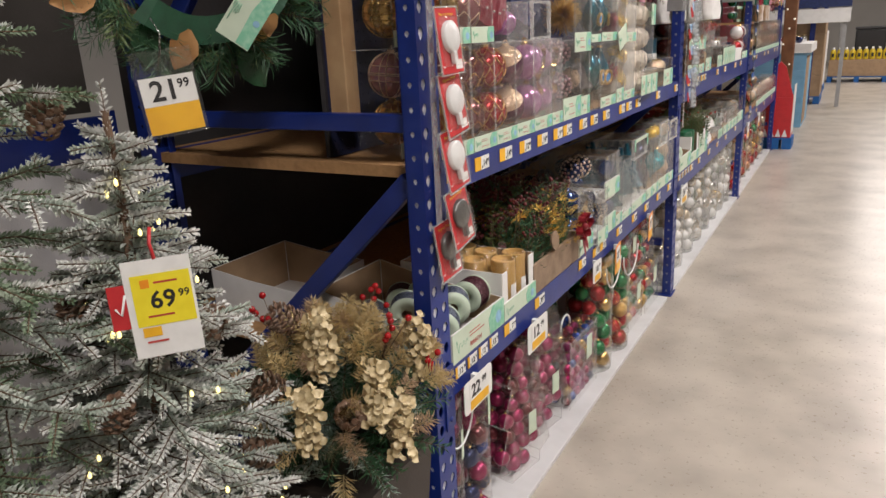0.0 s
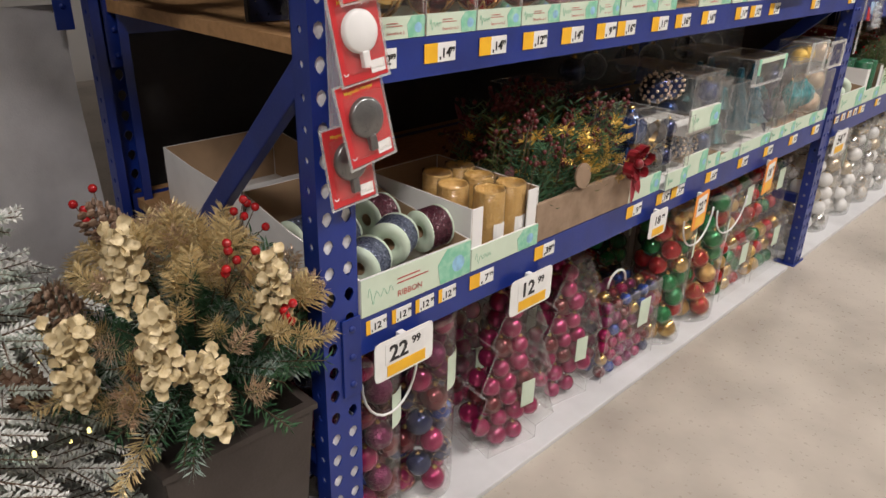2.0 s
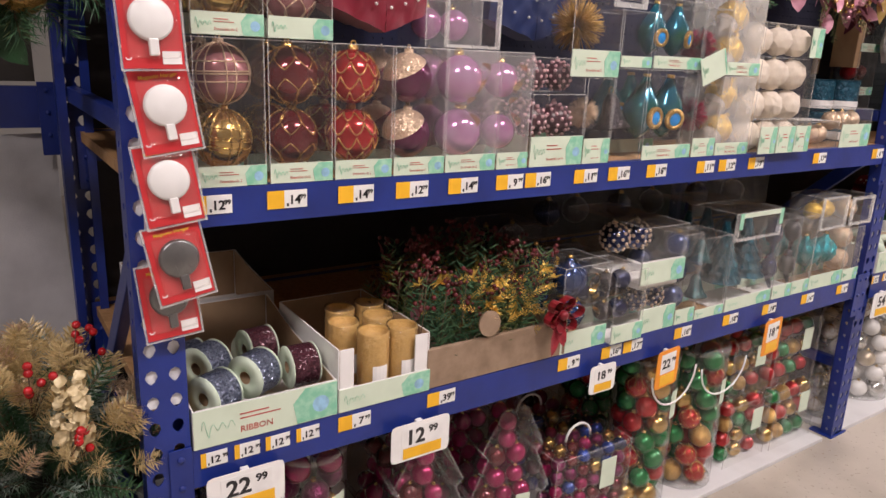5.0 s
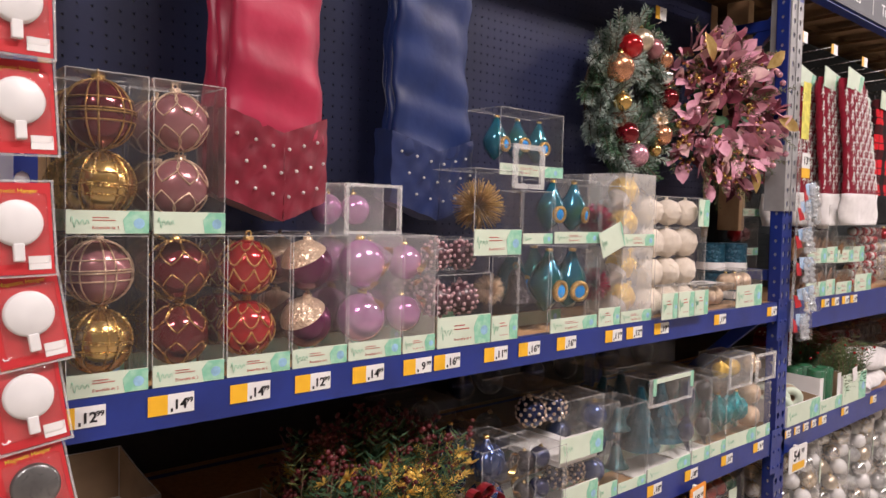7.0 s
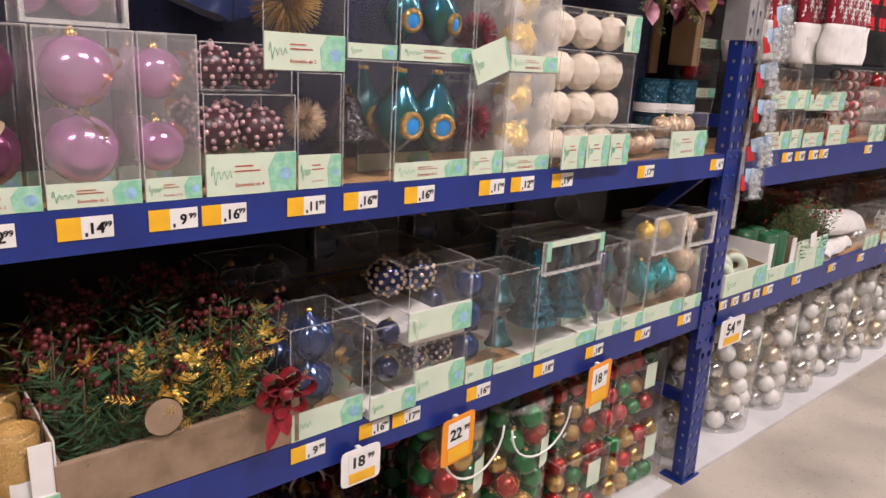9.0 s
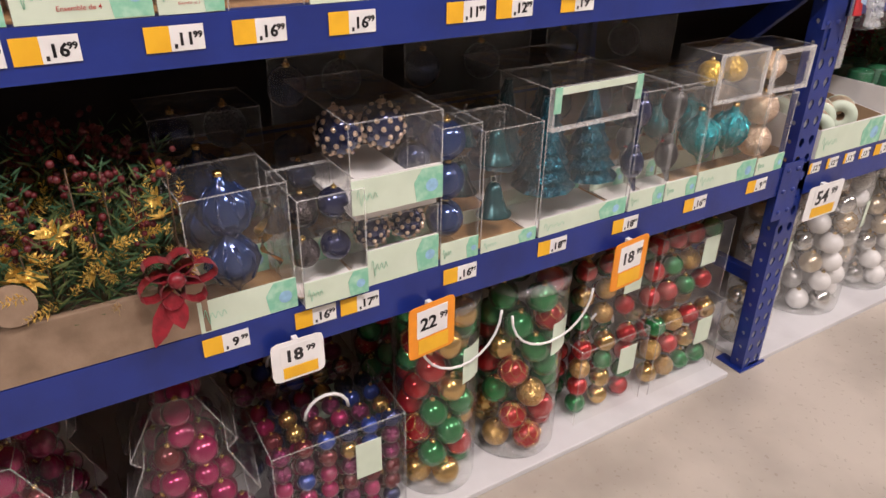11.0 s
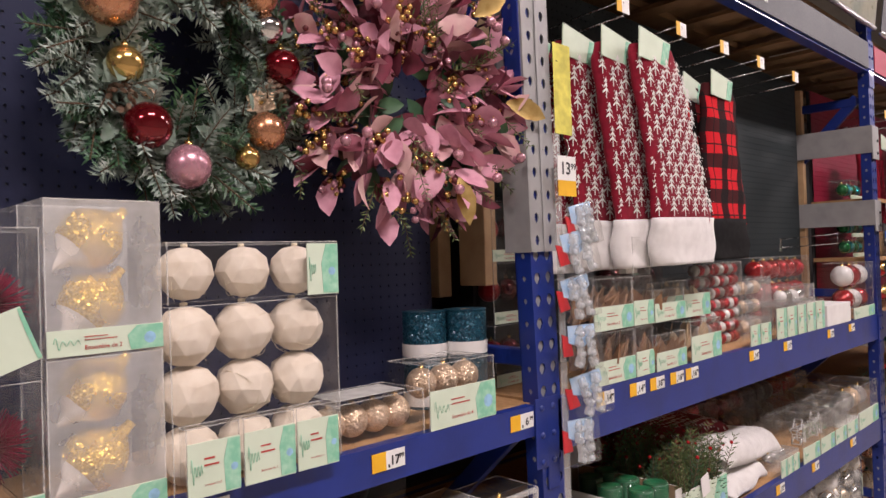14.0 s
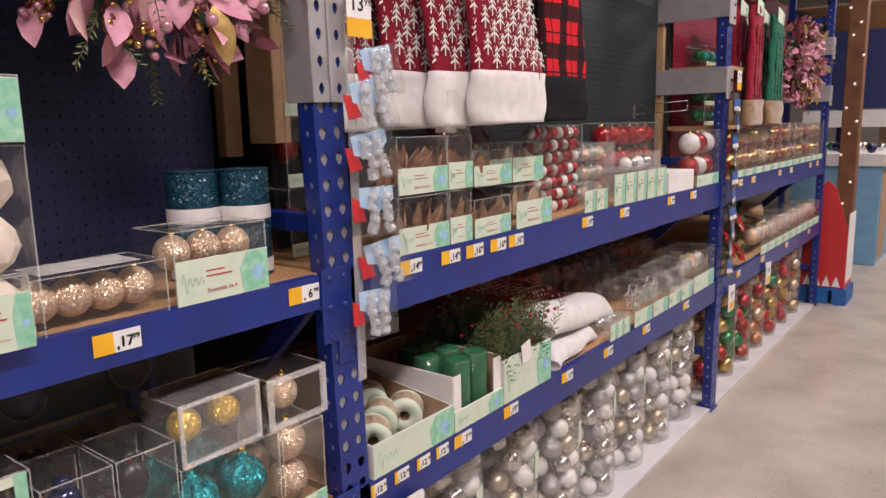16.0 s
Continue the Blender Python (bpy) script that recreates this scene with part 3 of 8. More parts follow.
def bird(r):
    return Shape().ball((0, 0, 0), 0.7 * r, 10, 8, 0, 1.3).ball((0, 0, 0.95 * r), 0.38 * r, 9, 6).rod((0, 0.1 * r, 1.0 * r), (0.1 * r, 0.55 * r, 0.95 * r), 0.1 * r, 5, 1, 0.02 * r).rod((0, 0, -0.6 * r), (-0.1 * r, -0.3 * r, -1.7 * r), 0.3 * r, 6, 0, 0.1 * r)


KINDS = {
    "ball": (lambda r: bauble(r), "bauble"), "plaid": (lambda r: banded(r, "plaid"), "bauble"), "scallop": (lambda r: banded(r, "scallop"), "bauble"),
    "swirl": (lambda r: banded(r, "swirl"), "bauble"), "cap": (lambda r: banded(r, "cap"), "bauble"), "cone": (lambda r: banded(r, "cone"), "bauble"),
    "facet": (lambda r: banded(r, "facet"), "bauble"), "onion": (onion, "onion_ornament"), "ribbed": (ribbed_onion, "onion_ornament"), "peacock": (peacock, "drop_ornament"),
    "star": (starburst, "starburst_ornament"), "bell": (bell, "bell_ornament"), "tree": (glitter_tree, "tree_ornament"), "bird": (bird, "bird_ornament"),
}


def ornament(kind, r, mats, parent, at, turn=None):
    make, name = KINDS[kind]
    r = round(r, 3)
    mats = list(mats) if isinstance(mats, (list, tuple)) else [mats]
    mats = (mats + [GOLDCAP, BLUEPRINT])[:3] if len(mats) < 2 else (mats + [TEALGLIT])[:3]
    m = Matrix.Translation(at) @ Euler((rng.uniform(-0.12, 0.12), rng.uniform(-0.12, 0.12), rng.uniform(0, 6.28) if turn is None else turn)).to_matrix().to_4x4()
    if kind == "onion":
        m = m @ Matrix.Rotation(-m.to_euler().z, 4, "Z") @ Matrix.Rotation(-0.8, 4, "X")
    return part(name, lambda: make(r), mats, parent, m, key=(kind, r))


def shell(d, w, h):
    """Five walls of a clear folded box, open at the back where the next one stands."""
    y0, y1 = -w / 2, w / 2
    return Shape().add([(0, y0, 0), (0, y1, 0), (0, y1, h), (0, y0, h), (-d, y0, 0), (-d, y1, 0), (-d, y1, h), (-d, y0, h)],
                       [(0, 1, 2, 3), (0, 3, 7, 4), (1, 5, 6, 2), (3, 2, 6, 7)])


def creases(d, w, h, t=0.0008):
    """Whitish strips laid along the folded edges of a clear box as their highlights."""
    s = Shape()
    y0, y1 = -w / 2, w / 2
    for y in (y0, y1):
        s.box(-t, t, y - t, y + t, 0, h)
        s.box(-d, 0, y - t, y + t, h - t, h + t)
    s.box(-t, t, y0, y1, h - t, h + t)
    s.box(-d - t, -d + t, y0, y1, h - t, h + t)
    return s


def card_label(parent, w, h, x=0.003, y=0.0, z=0.0, words="Ensemble de 3", tilt=0.0, patch=0.3):
    """A pale mint card with a green printed end, a script flourish and red words."""
    m = Matrix.Translation((x, y, z)) @ Matrix.Rotation(tilt, 4, "X")
    lab = part("label", lambda: Shape().box(-0.002, 0.0, -w / 2, w / 2, 0, h), MINT, parent, m, key=("card", round(w, 3), round(h, 3)))
    pw = w * patch
    part("printed_end", lambda: Shape().prism([(w / 2 - pw, h * 0.02), (w / 2, h * 0.02), (w / 2, h * 0.98), (w / 2 - pw * 0.8, h * 0.98), (w / 2 - pw * 1.1, h * 0.6)], 0.0003, 0.0008), MINTDARK, lab, key=("print", round(w, 3), round(h, 3), patch))
    part("bauble_print", lambda: Shape().lathe([(min(h, pw) * 0.24, 0), (1e-5, 0.0002)], 12, 0, Matrix.Translation((0.0012, w / 2 - pw * 0.42, h * 0.45)) @ Matrix.Rotation(math.pi / 2, 4, "Y")), BLUEPRINT, lab, key=("bp", round(w, 3), round(h, 3)))
    part("script_mark", lambda: Shape().tube_path([(0.001, -w * 0.45 + k * w * 0.006, h * (0.5 + 0.2 * math.sin(k * 0.63) * (1.2 if k < 9 else 0.5))) for k in range(37)], 0.0005, 4), MINTDARK, lab, key=("script", round(w, 3), round(h, 3)))
    if words:
        size = min(h * 0.24, w * 0.36 / (0.5 * len(words)))
        write(words, size, REDINK, lab, (0.0008, -w * 0.2, h * 0.2))
        part("small_print", lambda: Shape().box(0.0004, 0.0009, -w * 0.2, w * 0.08, h * 0.56, h * 0.59).box(0.0004, 0.0009, -w * 0.2, w * 0.0, h * 0.68, h * 0.71), REDINK, lab, key=("bars", round(w, 3), round(h, 3)))
    return lab


def clear_box(y0, y1, z, h, fill, label, x=-0.004, d=0.12, lab=0.036, words="Ensemble de 2", jig=0.02, film_mat=None, deep=1, tray=0.0, group="boxed ornaments"):
    """A clear box of ornaments on a shelf. fill: (kind, materials, across, up, radius). deep: how many stand one behind another."""
    w = y1 - y0 - 0.004
    made = []
    for k in range(deep):
        turn = rng.uniform(-jig, jig)
        b = thing("ornament_box", Matrix.Translation((x - k * (d + 0.006), (y0 + y1) / 2, z)) @ Matrix.Rotation(turn, 4, "Z"), label, "ornament box", group)
        key = (round(d, 3), round(w, 3), round(h, 3))
        part("clear_shell", lambda: shell(d, w, h), film_mat or CLEAR, b, key=("shell", *key))
        part("crease", lambda: creases(d, w, h), EDGE, b, key=("crease", *key))
        if tray:
            part("tray", lambda: Shape().box(-d, -0.001, -w / 2 + 0.001, w / 2 - 0.001, 0.0005, 0.004).box(-0.004, -0.001, -w / 2 + 0.001, w / 2 - 0.001, 0, tray), WHITECARD, b, key=("tray", *key, tray))
        if lab:
            card_label(b, w, lab, 0.003, 0, 0.001, words if k == 0 else "")
        if fill:
            kind, mats, nx, nz, r = fill
            lift = lab * 0.6 if lab else 0.0
            room = h - lift - 0.004
            for j in range(nz):
                for i in range(nx):
                    mm = mats[(i + j * nx) % len(mats)] if isinstance(mats, list) else mats
                    at = (-d / 2 + 0.004, -w / 2 + (i + 0.5) * w / nx, lift + (j + 0.5) * room / nz)
                    ornament(kind, min(r, d / 2 - 0.004), mm, b, at, turn=rng.uniform(-0.3, 0.3) if kind in ("peacock", "cap") else None)
        made.append(b)
    return made


def pale_frame(box, w, h, b=0.012, d=0.02, x=0.003, z=0.0, material=None):
    """A pale card border round the front of a clear box."""
    ring = Shape().box(x - d, x, -w / 2, -w / 2 + b, z, z + h).box(x - d, x, w / 2 - b, w / 2, z, z + h)
    ring.box(x - d, x, -w / 2 + b, w / 2 - b, z, z + b).box(x - d, x, -w / 2 + b, w / 2 - b, z + h - b, z + h)
    return part("card_frame", ring, material or FROST, box, label="pale frosted border")


def price_tag(y, ztop, price, w=0.076, h=0.033, half=0.42, x=0.001):
    t = thing("price_tag", (x, y, ztop - h), "small white and yellow shelf price tag on the blue beam", "price tag", "shelf price tags")
    part("card", lambda: Shape().box(0, 0.0012, w * half, w, 0, h), TAGWHITE, t, key=("tagw", w, h, half))
    part("colour_end", lambda: Shape().box(0, 0.0012, 0, w * half, 0, h), TAGYELLOW, t, key=("tagy", w, h, half))
    big, small = price.split(".")
    s = h * 0.7
    for o in (0.0, 0.0006):
        write(big, s, BLACKINK, t, (0.0018, w * (half + 0.11 if len(big) > 1 else half + 0.2) + o, h * 0.22))
        write(small, s * 0.52, BLACKINK, t, (0.0018, w * 0.81 + o, h * 0.48))
    part("code_mark", lambda: Shape().box(0.0012, 0.0017, w * (half + 0.06), w * (half + 0.11), h * 0.1, h * 0.28), BLACKINK, t, key=("code", w, h, half))
    return t


def hanging_sign(y0, y1, z0, z1, price, orange=False, x=0.02, turn=0.0):
    w, h = y1 - y0, z1 - z0
    t = thing("price_sign", Matrix.Translation((x, y0, z0)) @ Matrix.Rotation(turn, 4, "Z"), ("orange" if orange else "white and yellow") + " hanging price sign below the blue shelf beam", "price sign", "hanging price signs")
    c = 0.012
    out = [(c, 0), (w - c, 0), (w - 0.003, 0.003), (w, c), (w, h - c), (w - 0.003, h - 0.003), (w - c, h), (c, h), (0.003, h - 0.003), (0, h - c), (0, c), (0.003, 0.003)]
    part("card", Shape().prism(out, 0, 0.0016), TAGORANGE if orange else TAGWHITE, t)
    part("white_field", Shape().box(0.0018, 0.0026, w * 0.17, w * 0.83, h * 0.38, h * 0.9), TAGWHITE, t)
    part("yellow_strip", Shape().box(0.0018, 0.0026, w * 0.2, w * 0.86, h * 0.06, h * 0.34), TAGYELLOW, t)
    big, small = price.split(".")
    s = min(h * 0.56, w * 0.36)
    for o in (0.0, 0.0012):
        write(big, s, BLACKINK, t, (0.0028, w * 0.23 + o, h * 0.64 - s * 0.36))
        write(small, s * 0.48, BLACKINK, t, (0.0028, w * 0.25 + s * 1.12 + o, h * 0.64))
    part("clip", Shape().box(-0.016, 0.0, w * 0.45, w * 0.55, h * 0.8, h * 0.97), WHITEPLASTIC, t)
    return t


# ---- shelf price tags ----
UZ, LZ = 1.16, 0.669
for y, p in ((0.066, "12.99"), (0.206, "14.99"), (0.346, "14.99"), (0.473, "12.99"), (0.6, "14.99"), (0.727, "9.99"), (0.81, "16.99"), (0.962, "11.99"), (1.077, "16.99"), (1.218, "16.99"),
             (1.42, "11.99"), (1.517, "12.99"), (1.656, "19.99"), (2.001, "17.99"), (2.375, "6.99"),
             (2.697, "14.99"), (2.848, "14.99"), (2.95, "16.99"), (3.06, "16.99"), (3.15, "16.99"), (3.59, "14.99"), (3.885, "11.99"), (4.35, "12.99"), (4.62, "9.99"),
             (5.35, "14.99"), (5.6, "12.99"), (6.2, "14.99"), (6.5, "9.99"), (7.1, "12.99"), (7.35, "14.99")):
    price_tag(y, UZ, p)
for k, y in enumerate((0.066, 0.13, 0.192, 0.256)):
    price_tag(y, LZ, "12.99", 0.05, 0.03, 0.2)
for k, y in enumerate((2.575, 2.655, 2.735, 2.81)):
    price_tag(y, LZ, "12.99", 0.05, 0.03, 0.2)
for y, p in ((0.349, "7.99"), (0.57, "39.99"), (0.968, "9.99"), (1.125, "16.99"), (1.21, "17.99"), (1.425, "16.99"), (1.655, "18.99"), (1.864, "18.99"), (2.092, "16.99"), (2.32, "9.99"),
             (2.885, "7.99"), (3.12, "19.99"), (3.46, "12.99"), (3.77, "12.99"), (4.12, "9.99"), (4.58, "14.99"), (5.4, "9.99"), (5.9, "12.99"), (6.5, "9.99"), (7.2, "12.99")):
    price_tag(y, LZ, p)
hanging_sign(0.069, 0.222, 0.536, 0.624, "22.99")
hanging_sign(0.467, 0.62, 0.53, 0.621, "12.99")
hanging_sign(1.07, 1.166, 0.551, 0.632, "18.99")
hanging_sign(1.335, 1.445, 0.502, 0.62, "22.99", True, 0.024, 0.1)
hanging_sign(1.858, 1.975, 0.497, 0.62, "18.99", True, 0.024, 0.1)
hanging_sign(2.575, 2.735, 0.503, 0.605, "54.99")
hanging_sign(5.2, 5.31, 0.49, 0.625, "19.99")
hanging_sign(5.95, 6.06, 0.49, 0.625, "14.99")

# ---- first bay, upper shelf: boxed ornaments ----
ROSEBEAD = mat("rose_bead", (0.6, 0.36, 0.38), 0.3, 0.2)
PLAIDM, SWIRLM, SCALM, CAPM, CONEM = [BURG, GOLDGLIT], [BURG, GOLDCAP], [RED, GOLDGLIT], [ball_mat("plum", (0.12, 0.005, 0.06), 0.2, 0.5), CHAMPGLIT], [mat("dark_plum", (0.05, 0.01, 0.02), 0.3), ROSEBEAD]
H = 0.25
clear_box(0.085, 0.209, UP, H, ("plaid", [[GOLD, GOLDCAP], [MAUVE, CHAMPGLIT]], 1, 2, 0.052), "clear box of mauve and gold baubles with a mint label", deep=2)
clear_box(0.085, 0.209, UP + H + 0.003, H, ("plaid", [[GOLD, GOLDCAP], PLAIDM], 1, 2, 0.055), "clear box of gold and plaid burgundy baubles, stacked on another", deep=2)
clear_box(0.213, 0.337, UP, H, ("swirl", [SWIRLM], 1, 2, 0.052), "clear box of two burgundy baubles with gold lines", deep=2)
clear_box(0.213, 0.337, UP + H + 0.003, H, ("swirl", [[MAUVE, CHAMPGLIT]], 1, 2, 0.05), "clear box of two mauve baubles with its back label showing", deep=2, words="")
clear_box(0.34, 0.464, UP, H, ("scallop", [SCALM], 1, 2, 0.052), "clear box of two red baubles with gold scallops", deep=2)
clear_box(0.467, 0.588, UP, H, ("cap", [CAPM], 1, 2, 0.05), "clear box of two plum baubles topped with gold glitter", deep=2)
lilac_boxes = clear_box(0.59, 0.722, UP, H, ("ball", [LILAC], 1, 2, 0.052), "clear box of two lilac baubles with gold ribbon", deep=2, film_mat=HAZY)
small_lilac = clear_box(0.724, 0.815, UP, H, ("ball", [LILAC], 1, 2, 0.04), "clear box of two small lilac baubles", deep=2, film_mat=HAZY)


def gold_bow(b, y, z, q):
    """A flat gold ribbon loop beside a bauble, with its loose end."""
    s = Shape()
    line = [(-0.02, y + q * 0.014 * math.sin(k * 0.55), z + 0.05 - 0.0065 * k) for k in range(11)]
    vs = [(p[0] + o, p[1] + 0.006 * math.cos(k * 0.9) * (1 if o else -1), p[2]) for k, p in enumerate(line) for o in (0.0, 0.012)]
    s.add(vs, [(2 * k, 2 * k + 1, 2 * k + 3, 2 * k + 2) for k in range(10)], 0, True)
    s.add([(x - 0.0008, yy, zz) for x, yy, zz in vs], [(2 * k + 2, 2 * k + 3, 2 * k + 1, 2 * k) for k in range(10)], 0, True)
    part("gold_ribbon", s, GOLD, b)


for bx in (lilac_boxes[0], small_lilac[0]):
    gold_bow(bx, 0.036 if bx is lilac_boxes[0] else 0.024, H * 0.7, 1)
    gold_bow(bx, 0.01, H * 0.42, -1)
clear_box(0.576, 0.722, UP + H + 0.003, 0.1, ("ball", [LILAC], 2, 1, 0.034), "small clear box of lilac baubles on top of the row", lab=0.0, film_mat=HAZY, x=-0.075)
pale_frame(clear_box(0.578, 0.718, UP + H + 0.003, 0.1, None, "empty clear box with a pale border above lilac baubles", lab=0.0, d=0.065)[0], 0.136, 0.1, 0.006, 0.01)
clear_box(0.819, 0.982, UP, 0.163, ("cone", [CONEM], 2, 1, 0.038), "clear box of pine cone shaped plum baubles", lab=0.068, words="Ensemble de 4", deep=2)
clear_box(0.817, 0.975, UP + 0.166, 0.076, ("cone", [CONEM], 2, 1, 0.034), "small clear box of plum cone baubles on another box", lab=0.0)
clear_box(0.984, 1.073, UP, 0.2, ("star", [CHAMPGLIT], 1, 1, 0.042), "clear box of a gold starburst ornament", lab=0.06)
clear_box(0.921, 1.078, UP + 0.203, 0.2, ("star", [GOLDGLIT], 1, 1, 0.068), "clear box of a large gold starburst ornament, stacked", lab=0.06, d=0.15, words="Ensemble de 2")
clear_box(1.075, 1.186, UP, 0.225, ("bell", [DARKGLIT], 1, 1, 0.04), "clear box of a dark silver bell", lab=0.0)
PEAM = [PEACOCK, GOLDGLIT, mat("bright_blue_enamel", (0.0, 0.28, 0.75), 0.25, 0, (0.0, 0.2, 0.6), 60, 200, 0.0)]
clear_box(1.19, 1.385, UP, 0.225, ("peacock", [PEAM], 2, 1, 0.05), "clear box of two blue peacock eye ornaments", lab=0.036, deep=2)
clear_box(1.195, 1.385, UP + 0.228, 0.165, ("peacock", [PEAM], 2, 1, 0.04), "clear box of two peacock eye ornaments, stacked", lab=0.03)
clear_box(1.05, 1.29, UP + 0.396, 0.165, ("peacock", [PEAM], 3, 1, 0.034), "clear box of peacock eye ornaments on top of the stack", lab=0.028, x=-0.06)
clear_box(1.08, 1.192, UP + 0.228, 0.13, None, "empty clear box with a white card frame", lab=0.026, words="")
pale_frame(clear_box(1.04, 1.15, UP + 0.362, 0.105, None, "small empty clear box with a pale border, stacked", lab=0.0, x=0.0, d=0.05)[0], 0.106, 0.105, 0.012, 0.008)
clear_box(1.388, 1.488, UP, 0.192, ("star", [WINEGLIT], 1, 1, 0.052), "clear box of a dark red starburst ornament", lab=0.05)
sb = clear_box(1.388, 1.488, UP + 0.195, 0.19, ("star", [WINEGLIT], 1, 1, 0.052), "clear box of a dark red starburst with a tilted card", lab=0.0)[0]
card_label(sb, 0.1, 0.07, 0.012, 0.0, 0.01, "", 0.35, 0.05)
DROPM = [mat("frosted_drop", (0.78, 0.72, 0.66), 0.35, 0.0, (0.7, 0.62, 0.55), 30, 200, 0.05), glitter("yellow_gold_glitter", (0.9, 0.62, 0.12), (0.6, 0.36, 0.04), 420, 0.7)]
clear_box(1.49, 1.642, UP, 0.215, ("onion", [DROPM], 1, 2, 0.045), "clear box of gold and frosted onion ornaments", lab=0.034, film_mat=CLOUDY)
clear_box(1.49, 1.642, UP + 0.218, 0.205, ("onion", [DROPM], 1, 2, 0.044), "clear box of gold and frosted onion ornaments, stacked", lab=0.034, film_mat=CLOUDY)
for z in (UP, UP + 0.218):
    clear_box(1.49, 1.642, z, 0.205, None, "cloudy clear box standing behind another", x=-0.13, lab=0.0, film_mat=FROST)
CRM = [CREAMBALL, mat("cream_braid", (0.7, 0.6, 0.44), 0.6, 0.0, None, 60, 300, 0.2)]
clear_box(1.648, 1.944, UP, 0.272, ("facet", [CRM], 3, 3, 0.048), "clear box of nine cream quilted fabric baubles", lab=0.0)
tb = clear_box(1.648, 1.944, UP + 0.275, 0.09, ("facet", [CRM], 3, 1, 0.0435), "clear box of three cream quilted fabric baubles, stacked", lab=0.0)[0]
card_label(tb, 0.06, 0.085, 0.003, 0.115, 0.002, "", 0.0, 0.5)
for y0, y1, z, w in ((1.658, 1.742, 0.0, "Ensemble de 3"), (1.746, 1.836, 0.02, "Ensemble de 3"), (1.838, 1.918, 0.01, "Ensemble de 3")):
    fb = clear_box(y0, y1, UP, 0.1, ("facet", [CRM], 1, 1, 0.036), "small clear box of cream fabric baubles in front of the row", lab=0.078, words=w, x=0.02, d=0.024)
clear_box(1.925, 2.135, UP, 0.085, ("ball", [[CHAMPGLIT, GOLDCAP]], 4, 1, 0.031), "long low clear box of champagne glitter baubles under a sheet", lab=0.0)
solid("loose_sheet", Shape().box(-0.1, -0.02, 1.945, 2.1, UP + 0.0875, UP + 0.0885), mat("grey_sheet", (0.5, 0.5, 0.48), 0.6), "curled grey paper sheet on the box of baubles", "sheet")
clear_box(2.145, 2.335, UP, 0.125, ("ball", [[CHAMPGLIT, GOLDCAP]], 3, 1, 0.031), "clear box of three champagne glitter baubles with a mint label", lab=0.075, words="Ensemble de 4")


def ribbon_spool(y, x, z, r, h, m, label, group, flat=True, turn=0.0, rim=None):
    if flat:
        mm = Matrix.Translation((x, y, z))
    else:
        mm = Matrix.Translation((x, y, z + r)) @ Euler((math.pi / 2, 0, turn)).to_matrix().to_4x4() @ Matrix.Translation((0, 0, -h / 2))
    t = thing("ribbon_spool", mm, label, "ribbon spool", group)
    part("ribbon", lambda: Shape().lathe([(r * 0.55, 0.003), (r * 0.95, 0.002)] + [(r * (1.0 if i % 2 else 0.965), 0.004 + i * (h - 0.008) / 16) for i in range(17)] + [(r * 0.95, h - 0.002), (r * 0.55, h - 0.003)], 28), m, t, key=("spool", r, h))
    for zz in (0.0, h - 0.0022):
        part("rim", lambda: Shape().lathe([(r * 0.3, 0), (r * 1.01, 0), (r * 1.01, 0.002), (r * 0.3, 0.0022), (r * 0.3, 0)], 28), rim or MINT, t, (0, 0, zz), key=("spoolrim", r))
    part("core", lambda: Shape().lathe([(r * 0.3, 0.001), (r * 0.3, h - 0.001)], 20), CARDBROWN, t, key=("spoolcore", r, h))
    return t


TEALRIB = glitter("teal_cord", (0.015, 0.12, 0.18), (0.004, 0.025, 0.05), 320, 0.3)
for x, y in ((-0.19, 2.31), (-0.15, 2.4)):
    for k in range(2):
        ribbon_spool(y, x, UP + k * 0.108, 0.05, 0.105, TEALRIB, "stacked spool of teal cord with a white band", "teal cord spools", rim=TEALRIB)
        solid("paper_band", Shape().lathe([(0.0508, UP + k * 0.108 + 0.006), (0.0512, UP + k * 0.108 + 0.034)], 28, 0, Matrix.Translation((x, y, 0))), WHITECARD, "white paper band round a spool of teal cord", "paper band", "", "paper bands")
for k in range(3):
    clear_box(2.555, 2.7, UP + k * 0.158, 0.155, ("ball", [REDGLIT, [BURG, GOLDCAP]], 2, 1, 0.03), "clear box of red and gold ornaments behind the upright", x=-0.2, d=0.1, lab=0.03)
for a, b, y, z in ((-0.37, -0.335, 2.5, 1.4), (-0.29, -0.2, 2.53, 1.43)):
    solid("timber_stud", Shape().box(a, b, y, y + 0.045, z, 2.33, c=0.003), PINE, "raw pine stud beside the pegboard", "timber", "structure")

# ---- first bay, middle shelf ----


